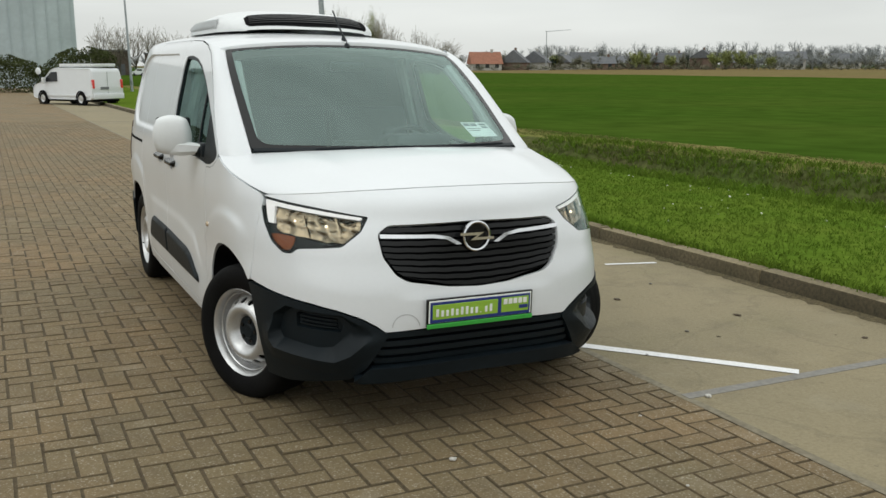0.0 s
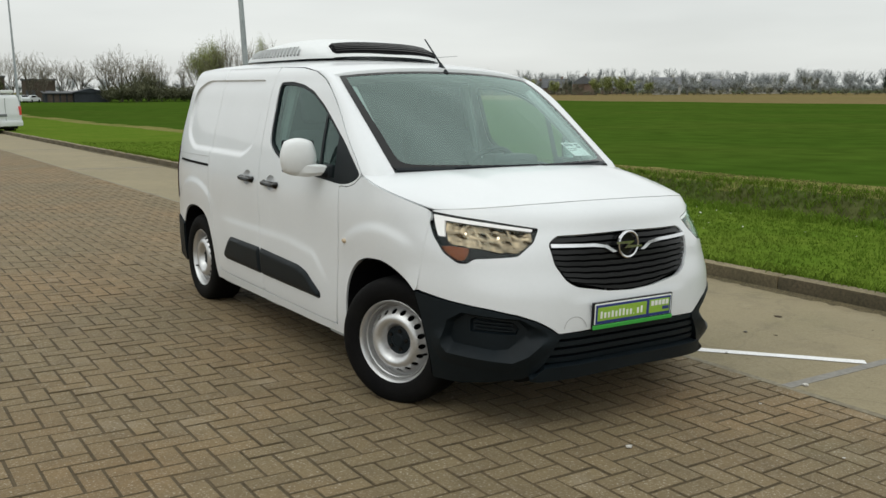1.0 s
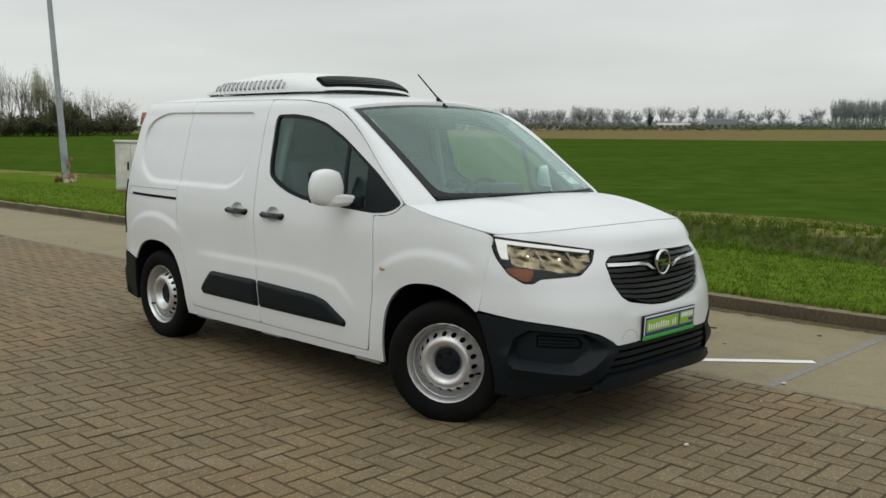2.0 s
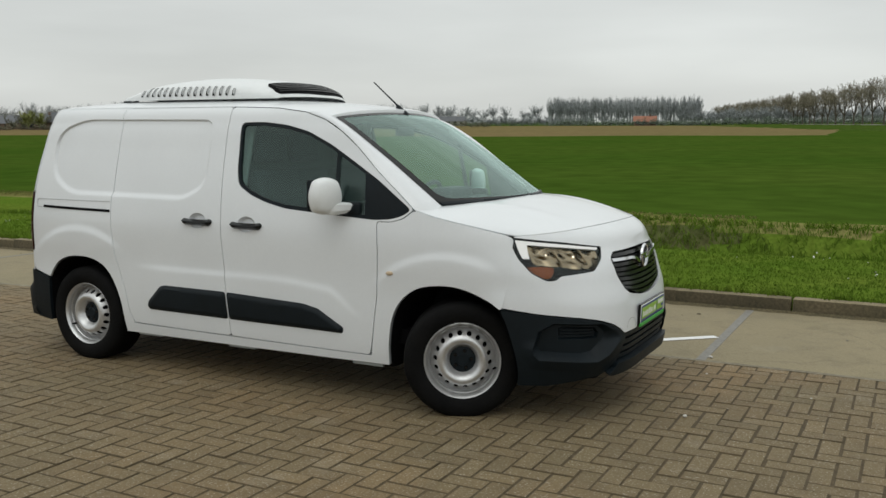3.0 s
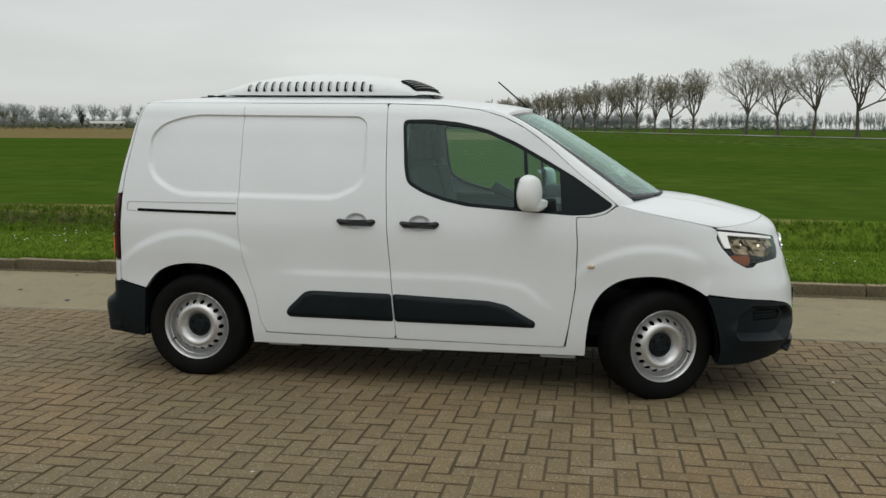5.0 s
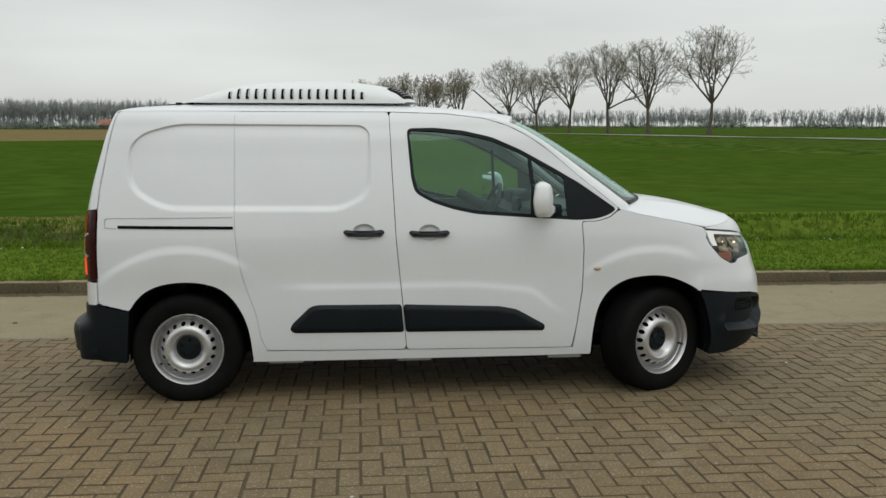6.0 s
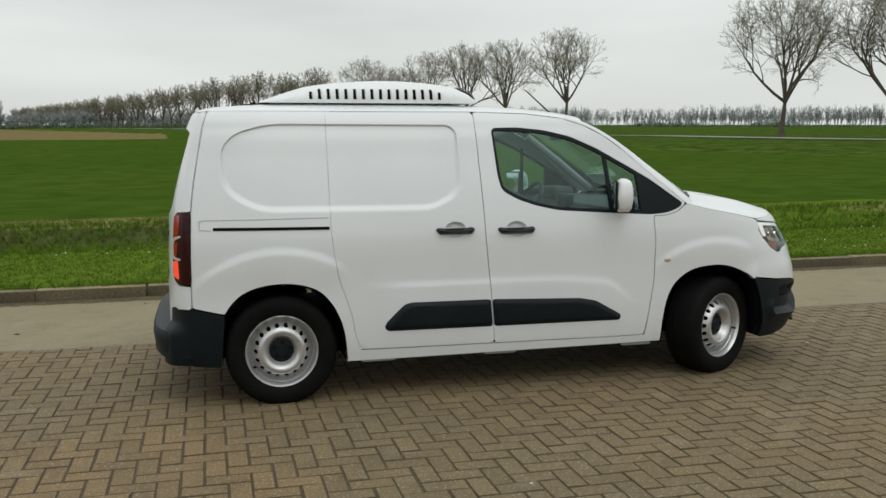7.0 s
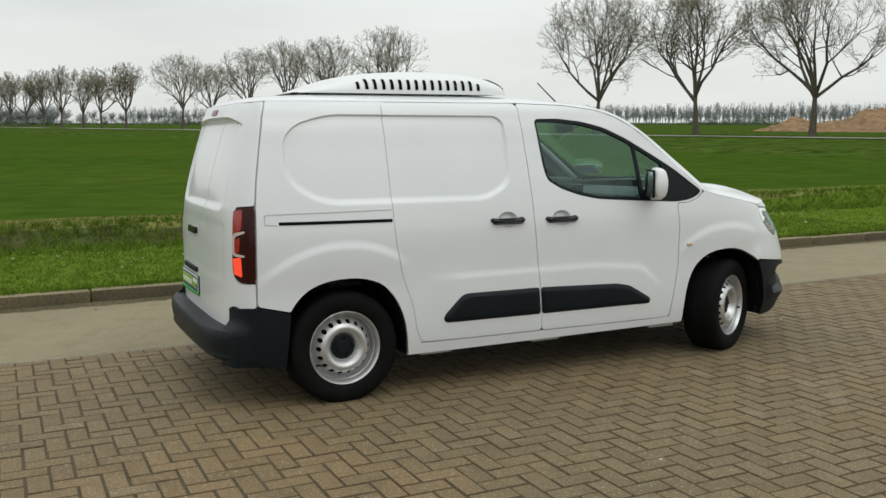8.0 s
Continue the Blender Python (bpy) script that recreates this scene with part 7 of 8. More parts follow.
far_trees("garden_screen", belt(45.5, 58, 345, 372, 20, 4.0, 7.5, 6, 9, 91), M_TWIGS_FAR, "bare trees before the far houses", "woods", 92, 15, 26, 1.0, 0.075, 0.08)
far_trees("garden_conifers", belt(30, 46, 340, 400, 6, 5, 7, 3, 4.5, 14) + [(*bearing(59.2, 440), 8.0, 5.5)], M_EVERGREEN, "dark garden conifers among the houses", "woods", 9, 20, 30, 0.9, 0.085, 0.02)


def leafy(name, x0, x1, y0, y1, h, count, mat, label, category, seed, size=0.16):
    """A hedge of many small leaves over an uneven top."""
    rng = np.random.default_rng(seed)
    x, y = rng.uniform(x0, x1, count), rng.uniform(y0, y1, count)
    top = h * (0.72 + 0.16 * np.sin(x * 0.9 + seed) + 0.12 * np.sin(x * 2.3 + y))
    z = top * (1 - rng.random(count) ** 2.0 * 0.98)
    base = np.array([float(terrain(a, b)) for a, b in zip(x, y)])
    c = np.c_[x, y, base + z]
    a, b = rng.normal(0, 1, (count, 3)), rng.normal(0, 1, (count, 3))
    a *= size / np.linalg.norm(a, axis=1, keepdims=True)
    b *= size * 0.7 / np.linalg.norm(b, axis=1, keepdims=True)
    V = np.stack([c - a, c + b, c + a, c - b], 1).reshape(-1, 3)
    me = bpy.data.meshes.new(name)
    me.from_pydata(V.tolist(), [], np.arange(4 * count).reshape(-1, 4).tolist())
    me.materials.append(mat)
    return tagged(new(name, me), label, category, kind="stuff")


leafy("hedge", -30, 7.5, 67, 70, 3.4, 50000, M_HEDGE, "tall dark overgrown hedge before the warehouse", "hedge", 3, 0.085)

# ---- warehouse ----
M_CLAD = material("grey_blue_cladding", (0.45, 0.52, 0.54), 0.5, grain=0.05, grain_scale=3, stain=0.15, stain_scale=0.3)
M_CLAD2 = material("grey_blue_cladding_rib", (0.41, 0.475, 0.495), 0.5, grain=0.05, grain_scale=3)
M_ROOFGREY = material("dark_roof_tiles", (0.105, 0.110, 0.118), 0.8, grain=0.2, grain_scale=1.5, per_object=0.2)
M_ROOFRED = material("orange_roof_tiles", (0.27, 0.115, 0.070), 0.8, grain=0.2, grain_scale=1.5)
M_WALLWHITE = material("white_render", (0.42, 0.41, 0.38), 0.8, grain=0.08, grain_scale=1)
M_WALLBRICK = material("brown_brick_wall", (0.16, 0.11, 0.085), 0.85, grain=0.2, grain_scale=2)
M_WINDOW = material("far_window_glass", (0.03, 0.035, 0.04), 0.15, grain=0.1)
M_GALV = material("galvanised_steel", (0.34, 0.37, 0.39), 0.45, 0.4, grain=0.1, grain_scale=12, stain=0.2, stain_scale=2)
M_CABINET = material("pale_painted_cabinet", (0.74, 0.75, 0.72), 0.6, grain=0.06, grain_scale=20, stain=0.75, stain_scale=2.6, second=(0.40, 0.36, 0.30))
M_RUST = material("rusty_scrap", (0.20, 0.095, 0.05), 0.8, grain=0.3, grain_scale=30)


def build_warehouse():
    w = thing("warehouse", pose(6.0, 82.0, -0.8), "large grey-blue metal-clad warehouse behind a hedge", "building")
    part("wall", boxed(-60, 0, 0, 40, 0, 11), M_CLAD, w, smooth=False)
    part("roof", boxed(-60.4, 0.4, -0.4, 40.4, 11, 11.5), M_CLAD2, w, smooth=False)
    me = None
    for i in range(58):
        if me is None:
            ob = part("cladding_rib", boxed(-0.05, 0.05, -0.06, 0.003, 0, 11), M_CLAD2, w, smooth=False)
            me = ob.data
        else:
            ob = new("cladding_rib", me)
            ob.parent = w
        ob.location = (-1.0 * i - 0.3, 0, 0)


build_warehouse()


def build_workshop():
    """The long brick hall across the yard, which the van's glass and paint mirror."""
    w = thing("workshop", pose(-44, -2, -0.2), "long dark red brick hall across the paved yard", "building")
    part("wall", boxed(-12, 0, -45, 45, 0, 5.2), material("dark_red_brickwork", (0.115, 0.052, 0.036), 0.85, grain=0.2, grain_scale=2, stain=0.4, stain_scale=0.3, second=(0.085, 0.045, 0.034)), w, smooth=False)
    part("roof", boxed(-12.4, 0.4, -45.4, 45.4, 5.2, 5.7), M_ROOFGREY, w, smooth=False)
    for k in range(9):
        part("roller_door", boxed(-0.02, 0.06, -41 + 10 * k, -37 + 10 * k, 0, 4.0), M_CLAD2 if k % 3 else M_ROOFGREY, w, smooth=False)


build_workshop()


def build_earth_heap():
    """Dug earth piled beyond the tree-lined road, with a broken outline."""
    xs, ys = np.linspace(-46, 12, 84), np.linspace(-15, 15, 46)
    gx, gy = np.meshgrid(xs, ys)
    rng = np.random.default_rng(19)
    h = np.zeros_like(gx)
    for _ in range(70):
        cx, cy, r, t = rng.uniform(-43, 9), rng.normal(0, 5.0), rng.uniform(2.0, 5.5), rng.uniform(0.6, 2.3)
        h = np.maximum(h, t * (1 - np.hypot(gx - cx, gy - cy) / r))
    h = h + 1.5 * step01(-np.hypot((gx + 17) / 29, gy / 13), -1, -0.35)
    edge = step01(-np.maximum(np.abs(gx + 17) / 29, np.abs(gy) / 15), -1.0, -0.86)
    h = (h + rng.normal(0, 0.10, h.shape)) * edge - 0.3 * (1 - edge)
    base = float(terrain(90, -112))
    rows = [[(float(a), float(b), float(c)) for a, b, c in zip(*q)] for q in zip(gx, gy, h)]
    ob = part("earth_heap", face_away(strip(rows), (0, 0, -60)), M_DIRT)
    ob.matrix_world = pose(90, -112, base, 0, 0, 20)
    tagged(ob, "long heap of dug brown earth beyond the road", "earth heap")


build_earth_heap()


def build_house(deg, dist, wide, deep, eaves, ridge, turn, wall, roof, label):
    x, y = bearing(deg, dist)
    h = thing("house", pose(x, y, float(terrain(x, y)) - 0.1, 0, 0, -deg + turn), label, "house", "houses across the field")
    part("wall", boxed(-wide / 2, wide / 2, -deep / 2, deep / 2, 0, eaves), wall, h, smooth=False)
    bm = bmesh.new()
    o = 0.5
    v = [bm.verts.new(p) for p in ((-wide / 2 - o, -deep / 2 - o, eaves - 0.25), (wide / 2 + o, -deep / 2 - o, eaves - 0.25), (wide / 2 + o, deep / 2 + o, eaves - 0.25), (-wide / 2 - o, deep / 2 + o, eaves - 0.25), (-wide / 2 - o, 0, ridge), (wide / 2 + o, 0, ridge))]
    for f in ((0, 1, 5, 4), (2, 3, 4, 5), (0, 4, 3), (1, 2, 5), (3, 2, 1, 0)):
        bm.faces.new([v[i] for i in f])
    rf = part("roof", bm, roof, h, smooth=False)
    part("chimney", boxed(wide * 0.2, wide * 0.2 + 0.8, -0.4, 0.4, ridge - 1.0, ridge + 0.9), wall, rf, smooth=False)
    n = max(2, int(wide / 3))
    for i in range(n):
        xx = -wide / 2 + wide * (i + 0.5) / n
        part("window", boxed(xx - 0.7, xx + 0.7, -deep / 2 - 0.03, -deep / 2 + 0.02, 0.9, 2.3), M_WINDOW, h, smooth=False)


for hs in ((29.15, 330, 10.5, 9, 2.6, 6.6, 12, M_WALLWHITE, M_ROOFRED, "white house with an orange tiled roof"),
           (31.0, 335, 8, 10, 3.0, 7.2, 82, M_WALLBRICK, M_ROOFGREY, "brick house with a dark tiled roof"),
           (32.3, 345, 8.5, 11, 3.0, 7.0, 80, M_WALLWHITE, M_ROOFGREY, "white gabled house with a dark roof"),
           (35.2, 395, 11, 9, 3.4, 7.2, 0, M_WALLWHITE, M_ROOFGREY, "white house with a dark roof among trees"),
           (37.8, 390, 14, 9, 2.8, 5.6, 10, M_WALLBRICK, M_ROOFGREY, "low barn with a dark roof"),
           (40.5, 395, 11, 9, 3.0, 6.8, -15, M_WALLBRICK, M_ROOFGREY, "brick house with a dark roof"),
           (44.0, 420, 11, 9, 3.0, 7.0, 5, M_WALLBRICK, M_ROOFGREY, "brick house with a dark roof among trees"),
           (50.0, 430, 11, 10, 3.2, 6.6, 20, M_WALLWHITE, M_ROOFGREY, "pale farmhouse with a dark roof"),
           (52.8, 440, 15, 9, 2.8, 4.2, 0, M_WALLWHITE, M_WALLWHITE, "long low white shed"),
           (60.6, 470, 15, 9, 2.4, 3.4, 4, M_WALLWHITE, M_WALLWHITE, "long low white shed"),
           (63.5, 480, 13, 9, 2.8, 5.2, -4, M_WALLWHITE, M_ROOFGREY, "pale farmhouse with a dark roof"),
           (75.4, 445, 10, 8, 2.2, 4.6, 0, M_WALLBRICK, M_ROOFRED, "low farmhouse with an orange roof"),
           (34.0, 365, 11, 8, 3.0, 6.0, 75, M_WALLWHITE, M_ROOFGREY, "white gabled house among garden trees"),
           (36.4, 350, 8, 8, 2.6, 5.0, 10, M_WALLBRICK, M_ROOFGREY, "small brick house with a dark roof"),
           (39.2, 360, 10, 8, 3.0, 5.6, -6, M_WALLBRICK, M_ROOFGREY, "low brick house with a dark roof"),
           (42.3, 370, 10, 9, 4.6, 7.6, 85, M_WALLBRICK, M_ROOFGREY, "tall brick gable house with a dark roof"),
           (47.2, 385, 10, 9, 4.2, 7.0, 8, M_WALLWHITE, M_ROOFGREY, "pale house with a dark roof")):
    build_house(*hs)

M_TARRED = material("tarred_boards", (0.020, 0.026, 0.034), 0.7, grain=0.2, grain_scale=3, stain=0.3, stain_scale=0.5)
M_BROWNCLAD = material("brown_cladding", (0.090, 0.068, 0.052), 0.8, grain=0.2, grain_scale=2, stain=0.3, stain_scale=0.4)


def build_hall(deg, dist, wide, tall):
    """A flat-roofed store with a fascia and plain doors."""
    x, y = bearing(deg, dist)
    h = thing("store", pose(x, y, float(terrain(x, y)) - 0.1, 0, 0, -deg), "flat-roofed dark brown store by the copse", "building", "stores by the copse")
    part("wall", boxed(-wide / 2, wide / 2, -4, 4, 0, tall), M_BROWNCLAD, h, smooth=False)
    part("roof", boxed(-wide / 2 - 0.2, wide / 2 + 0.2, -4.2, 4.2, tall, tall + 0.35), M_ROOFGREY, h, smooth=False)
    for k in range(2):
        xx = -wide / 4 + k * wide / 2
        part("door", boxed(xx - 0.9, xx + 0.9, -4.05, -3.98, 0, 2.4), M_ROOFGREY, h, smooth=False)


build_hall(6.5, 206, 7.6, 5.0)
build_hall(9.35, 207, 6.4, 4.4)


def build_tarred_shed():
    """The low black shed at the field's end: a shallow gable towards the field and a lean-to."""
    x, y = bearing(11.6, 190)
    h = thing("shed", pose(x, y, float(terrain(x, y)) - 0.1, 0, 0, -6), "low black boarded shed at the end of the field", "shed")
    part("wall", boxed(-1.6, 4.6, -4, 5, 0, 2.0), M_TARRED, h, smooth=False)
    bm = bmesh.new()
    v = [bm.verts.new(q) for q in ((-1.9, -4.3, 1.95), (1.3, -4.3, 2.75), (4.9, -4.3, 1.95), (4.9, 5.3, 1.95), (1.3, 5.3, 2.75), (-1.9, 5.3, 1.95))]
    for f in ((0, 1, 2), (3, 4, 5), (1, 0, 5, 4), (2, 1, 4, 3), (0, 2, 3, 5)):
        bm.faces.new([v[i] for i in f])
    bmesh.ops.recalc_face_normals(bm, faces=bm.faces)
    part("roof", bm, M_TARRED, h, smooth=False)
    part("lean_to", boxed(-6.8, -1.62, -2.0, 4, 0, 1.75), M_TARRED, h, "open-fronted black lean-to", smooth=False)
    bm = boxed(-7.1, -1.63, -2.6, 4.3, 1.76, 1.90)
    for q in bm.verts:
        q.co.z += 0.35 * (q.co.y + 2.6) / 6.9
    part("lean_to_roof", bm, M_ROOFGREY, h, smooth=False)
    for k in range(4):
        part("door_board", boxed(-6.3 + 1.2 * k, -5.4 + 1.2 * k, -2.06, -1.99, 0.1, 1.6), M_BROWNCLAD, h, smooth=False)


build_tarred_shed()


def build_parked_car(deg, dist, turn):
    """A small white car seen from far off."""
    x, y = bearing(deg, dist)
    c = thing("parked_car", pose(x, y, float(terrain(x, y)), 0, 0, -deg + turn), "small white car parked by the sheds", "car", "cars by the sheds")
    rows = [[(sx, y_, 0.28 + (z_ - 0.28) * (1 if abs(sx) < 0.8 else 0.96)) for y_, z_ in roundpoly([(-2.0, 0.3), (-2.05, 0.8), (-1.9, 1.0), (-1.6, 1.38), (0.3, 1.42), (1.0, 1.0), (1.9, 0.85), (2.0, 0.3)], 0.10, 3)] for sx in (-0.84, -0.78, 0.78, 0.84)]
    bm = strip(rows, True)
    bm.verts.ensure_lookup_table()
    n = len(rows[0])
    bm.faces.new([bm.verts[i] for i in range(n)])
    bm.faces.new([bm.verts[i] for i in range(3 * n, 4 * n)][::-1])
    bmesh.ops.recalc_face_normals(bm, faces=bm.faces)
    part("body", bm, M_PAINT, c, smooth=False)
    for sg in (-1, 1):
        part("side_window", boxed(sg * 0.845 - 0.008, sg * 0.845 + 0.008, -1.3, 0.35, 0.98, 1.28), M_GLOSSBLACK, c, smooth=False)
        for y_ in (-1.25, 1.3):
            w = part("wheel", lathe([(0.001, 0.0), (0.29, -0.01), (0.31, 0.02), (0.31, 0.16), (0.2, 0.18)], 20), M_RUBBER, c)
            w.matrix_local = Matrix.Translation((sg * 0.855, y_, 0.31)) @ Matrix.Rotation(math.pi if sg > 0 else 0, 4, "Z")
    bm = boxed(-0.66, 0.66, -0.02, 0.02, -0.17, 0.17)
    bmesh.ops.transform(bm, matrix=pose(0, -1.77, 1.20, -32), verts=bm.verts)
    part("rear_window", bm, M_GLOSSBLACK, c, smooth=False)


build_parked_car(8.2, 184, 35)
build_parked_car(8.85, 185, -30)


def build_street_lamp(x, y, lean=0.0):
    z = float(terrain(x, y))
    lamp = thing("street_lamp", pose(x, y, z, 0, lean, 0), "tall grey galvanised street lamp on the verge", "street lamp", "street lamps along the verge")
    part("pole", tube(bmesh.new(), [(0, 0, -0.3), (0, 0, 1.2), (0, 0, 1.3), (0, 0, 9.0)], [0.112, 0.110, 0.098, 0.055], 14), M_GALV, lamp)
    part("arm", tube(bmesh.new(), [(0, 0, 8.9), (-0.5, 0, 9.15), (-1.1, 0, 9.2)], [0.04, 0.035, 0.03], 8), M_GALV, lamp)
    part("lantern", boxed(-1.75, -1.05, -0.12, 0.12, 9.12, 9.26, 0.04, 3), M_GALV, lamp)
    part("service_door", boxed(-0.05, 0.05, -0.135, -0.10, 0.5, 0.95, 0.01), M_GALV, lamp)


build_street_lamp(8.17, 21.7, -2.4)
build_street_lamp(8.5, 68.0, -1.0)

# scrap and dead leaves caught at the lamp's foot
M_PALESCRAP = material("pale_dry_scrap", (0.40, 0.32, 0.22), 0.9, grain=0.3, grain_scale=30)


def build_scrap():
    rng = random.Random(6)
    sp = thing("scrap_heap", pose(8.17, 21.7, float(terrain(8.17, 21.7))), "dry leaves and rusty scrap caught at the lamp foot", "scrap")
    for i in range(20):
        bm = bmesh.new()
        bmesh.ops.create_icosphere(bm, subdivisions=1, radius=1.0)
        a, b, c = rng.uniform(0.05, 0.11), rng.uniform(0.015, 0.03), rng.uniform(0.07, 0.17)
        for v in bm.verts:
            k = rng.uniform(0.7, 1.25)
            v.co = Vector((v.co.x * a * k, v.co.y * b * k, v.co.z * c * k))
        t = rng.uniform(0, 6.28)
        h = rng.uniform(0.02, 0.75) if i > 6 else rng.uniform(0.0, 0.12)
        r = 0.13 if i > 6 else rng.uniform(0.14, 0.32)
        bmesh.ops.transform(bm, matrix=pose(r * math.cos(t), r * math.sin(t), h, rng.uniform(-35, 35), rng.uniform(-35, 35), rng.uniform(0, 180)), verts=bm.verts)
        part("scrap_piece", bm, M_RUST if i % 3 else M_PALESCRAP, sp, smooth=False)


build_scrap()


def build_cabinet():
    x, y = 7.62, 16.15
    c = thing("utility_cabinet", pose(x, y, float(terrain(x, y)), 0, 1.0, -30), "weathered pale grey utility cabinet with flaking doors", "cabinet")
    part("body", boxed(-0.58, 0.58, -0.22, 0.22, 0.05, 1.24, 0.02), M_CABINET, c)
    part("roof", boxed(-0.62, 0.62, -0.26, 0.26, 1.24, 1.30, 0.02), M_CABINET, c)
    part("plinth", boxed(-0.56, 0.56, -0.20, 0.20, -0.15, 0.06), M_KERBSTONE, c)
    for i, (a, b) in enumerate(((-0.565, -0.215), (-0.205, 0.185), (0.195, 0.565))):
        d = part("door", boxed(a, b, -0.245, -0.222, 0.10, 1.20, 0.008), M_CABINET, c)
        if i < 2:
            xx = b - 0.06 if i == 0 else a + 0.06
            part("handle", boxed(xx - 0.02, xx + 0.02, -0.262, -0.244, 0.55, 0.75, 0.008), M_GLOSSBLACK, d, "black recessed handle")


build_cabinet()

# light mast with a boom among the houses
x, y = bearing(32.95, 330)
mast = thing("light_mast", pose(x, y, -0.5, 0, 0, -32), "thin grey mast with a long boom", "mast")
part("pole", tube(bmesh.new(), [(0, 0, 0), (0, 0, 13.5)], [0.18, 0.12], 8), M_GALV, mast)
part("boom", tube(bmesh.new(), [(-0.5, 0, 13.4), (8.5, 0, 14.0)], [0.12, 0.08], 6), M_GALV, mast)


M_TAIL = material("red_tail_lens", (0.72, 0.05, 0.04), 0.3, coat=0.4, grain=0.1)


def build_second_van():
    """A larger white van further up the road, seen from behind its left side."""
    v = thing("panel_van", pose(2.25, 40.6, float(gz(2.25, 40.6)), 0, 0, 31) @ Matrix.Scale(0.9, 4), "white panel van with a white roof rack by the kerb", "van")
    # local: nose along +y
    prof = [(-2.45, 0.42), (-2.48, 0.9), (-2.40, 1.75), (-2.30, 1.88), (0.6, 1.92), (1.0, 1.84), (1.75, 1.20), (2.35, 1.05), (2.50, 0.85), (2.50, 0.40), (2.0, 0.30), (-2.3, 0.30)]
    prof = roundpoly(prof, 0.12, 4)
    rows = []
    for x, s in ((-0.93, 0.90), (-0.96, 0.97), (-0.90, 1.0), (0, 1.0), (0.90, 1.0), (0.96, 0.97), (0.93, 0.90)):
        row = []
        for y, z in prof:
            tum = 0.12 * max(0, z - 1.1) / 0.8
            row.append((x * (1 - tum) , y * (0.985 if abs(x) > 0.92 else 1.0), 0.3 + (z - 0.3) * (1.0 if abs(x) < 0.91 else 0.985)))
        rows.append(row)
    bm = strip(rows, True)
    bm.verts.ensure_lookup_table()
    n = len(prof)
    bm.faces.new([bm.verts[i] for i in range(n)])
    bm.faces.new([bm.verts[i] for i in range(6 * n, 7 * n)][::-1])
    bmesh.ops.recalc_face_normals(bm, faces=bm.faces)
    sharp(part("body", bm, M_PAINT, v), 50)
    for sg in (-1, 1):
        pane = [(0.40, 1.22), (0.46, 1.70), (0.90, 1.70), (1.56, 1.24), (1.48, 1.18)]
        bm = strip([[(sg * (0.975 - 0.14 * max(0.0, z - 1.1) - 0.004), y, z) for y, z in pane], [(sg * (0.90 - 0.14 * max(0.0, z - 1.1)), y, z) for y, z in pane]], True)
        bm.faces.new([bm.verts[i] for i in range(len(pane))] if bm.verts.ensure_lookup_table() is None else [])
        bmesh.ops.recalc_face_normals(bm, faces=bm.faces)
        part("side_window", bm, M_GLOSSBLACK, v, "dark cab window", smooth=False)
        part("tail_lamp", boxed(sg * 0.86 - 0.06, sg * 0.86 + 0.06, -2.50, -2.36, 0.88, 1.32, 0.02), M_TAIL, v, "red tail lamp")
        part("door_mirror", boxed(sg * 1.08 - 0.1, sg * 1.08 + 0.1, 1.25, 1.38, 1.10, 1.42, 0.04), M_UNITWHITE, v)
        part("rubbing_strip", boxed(sg * 0.965 - 0.01, sg * 0.965 + 0.01, -2.2, 2.2, 0.45, 0.56, 0.004), M_PAINT, v)
        for y in (-1.55, 1.62):
            bm = lathe([(0.2, -0.02), (0.30, -0.025), (0.335, 0.0), (0.335, 0.19), (0.2, 0.2)], 32)
            w = part("wheel", bm, M_RUBBER, v, "black tyre")
            w.matrix_local = Matrix.Translation((sg * 0.97, y, 0.335)) @ Matrix.Rotation(math.pi if sg > 0 else 0, 4, "Z")
            r = part("rim", lathe([(0.001, 0.0), (0.06, -0.01), (0.12, 0.02), (0.205, -0.015)], 24), M_STEEL, w)
            part("wheel_arch", lathe([(0.335, -0.015), (0.425, -0.012)], 30), M_DARK, w)
        part("roof_rack_rail", boxed(sg * 0.70 - 0.03, sg * 0.70 + 0.04, -2.2, 0.4, 2.00, 2.12, 0.02), M_UNITWHITE, v, "white roof rack rail")
    for i in range(5):
        part("roof_rack_bar", boxed(-0.76, 0.76, -2.15 + 0.6 * i, -2.05 + 0.6 * i, 1.96, 2.06, 0.01), M_UNITWHITE, v, "white roof bar")
    part("rear_bumper", boxed(-0.93, 0.93, -2.56, -2.40, 0.34, 0.62, 0.04), M_PAINT, v)
    part("rear_seam", boxed(-0.004, 0.004, -2.487, -2.45, 0.62, 1.72), M_INNER, v)
    part("rear_rack_board", boxed(-0.64, 0.66, -2.34, -2.22, 1.98, 2.11, 0.02), M_UNITWHITE, v, "white roof rack end board")
    bm = bmesh.new()
    bmesh.ops.create_uvsphere(bm, u_segments=16, v_segments=10, radius=1.0, matrix=pose(-0.98, 1.86, 1.74) @ Matrix.Diagonal((0.15, 0.09, 0.19, 1)))
    bl = part("blind_spot_mirror", bm, M_UNITWHITE, v, "round white mirror on a dark arm")
    part("mirror_arm", tube(bmesh.new(), [(-0.84, 1.62, 1.24), (-0.93, 1.75, 1.42), (-0.97, 1.84, 1.60)], [0.03, 0.03, 0.025], 8), M_BLACK, bl)
    part("blank_plate", boxed(-0.45, 0.05, -2.50, -2.47, 0.82, 0.95), M_GREYPRINT, v, "grey plate")
    part("windscreen", boxed(-0.75, 0.75, 1.05, 1.70, 1.24, 1.28), M_GLOSSBLACK, v)
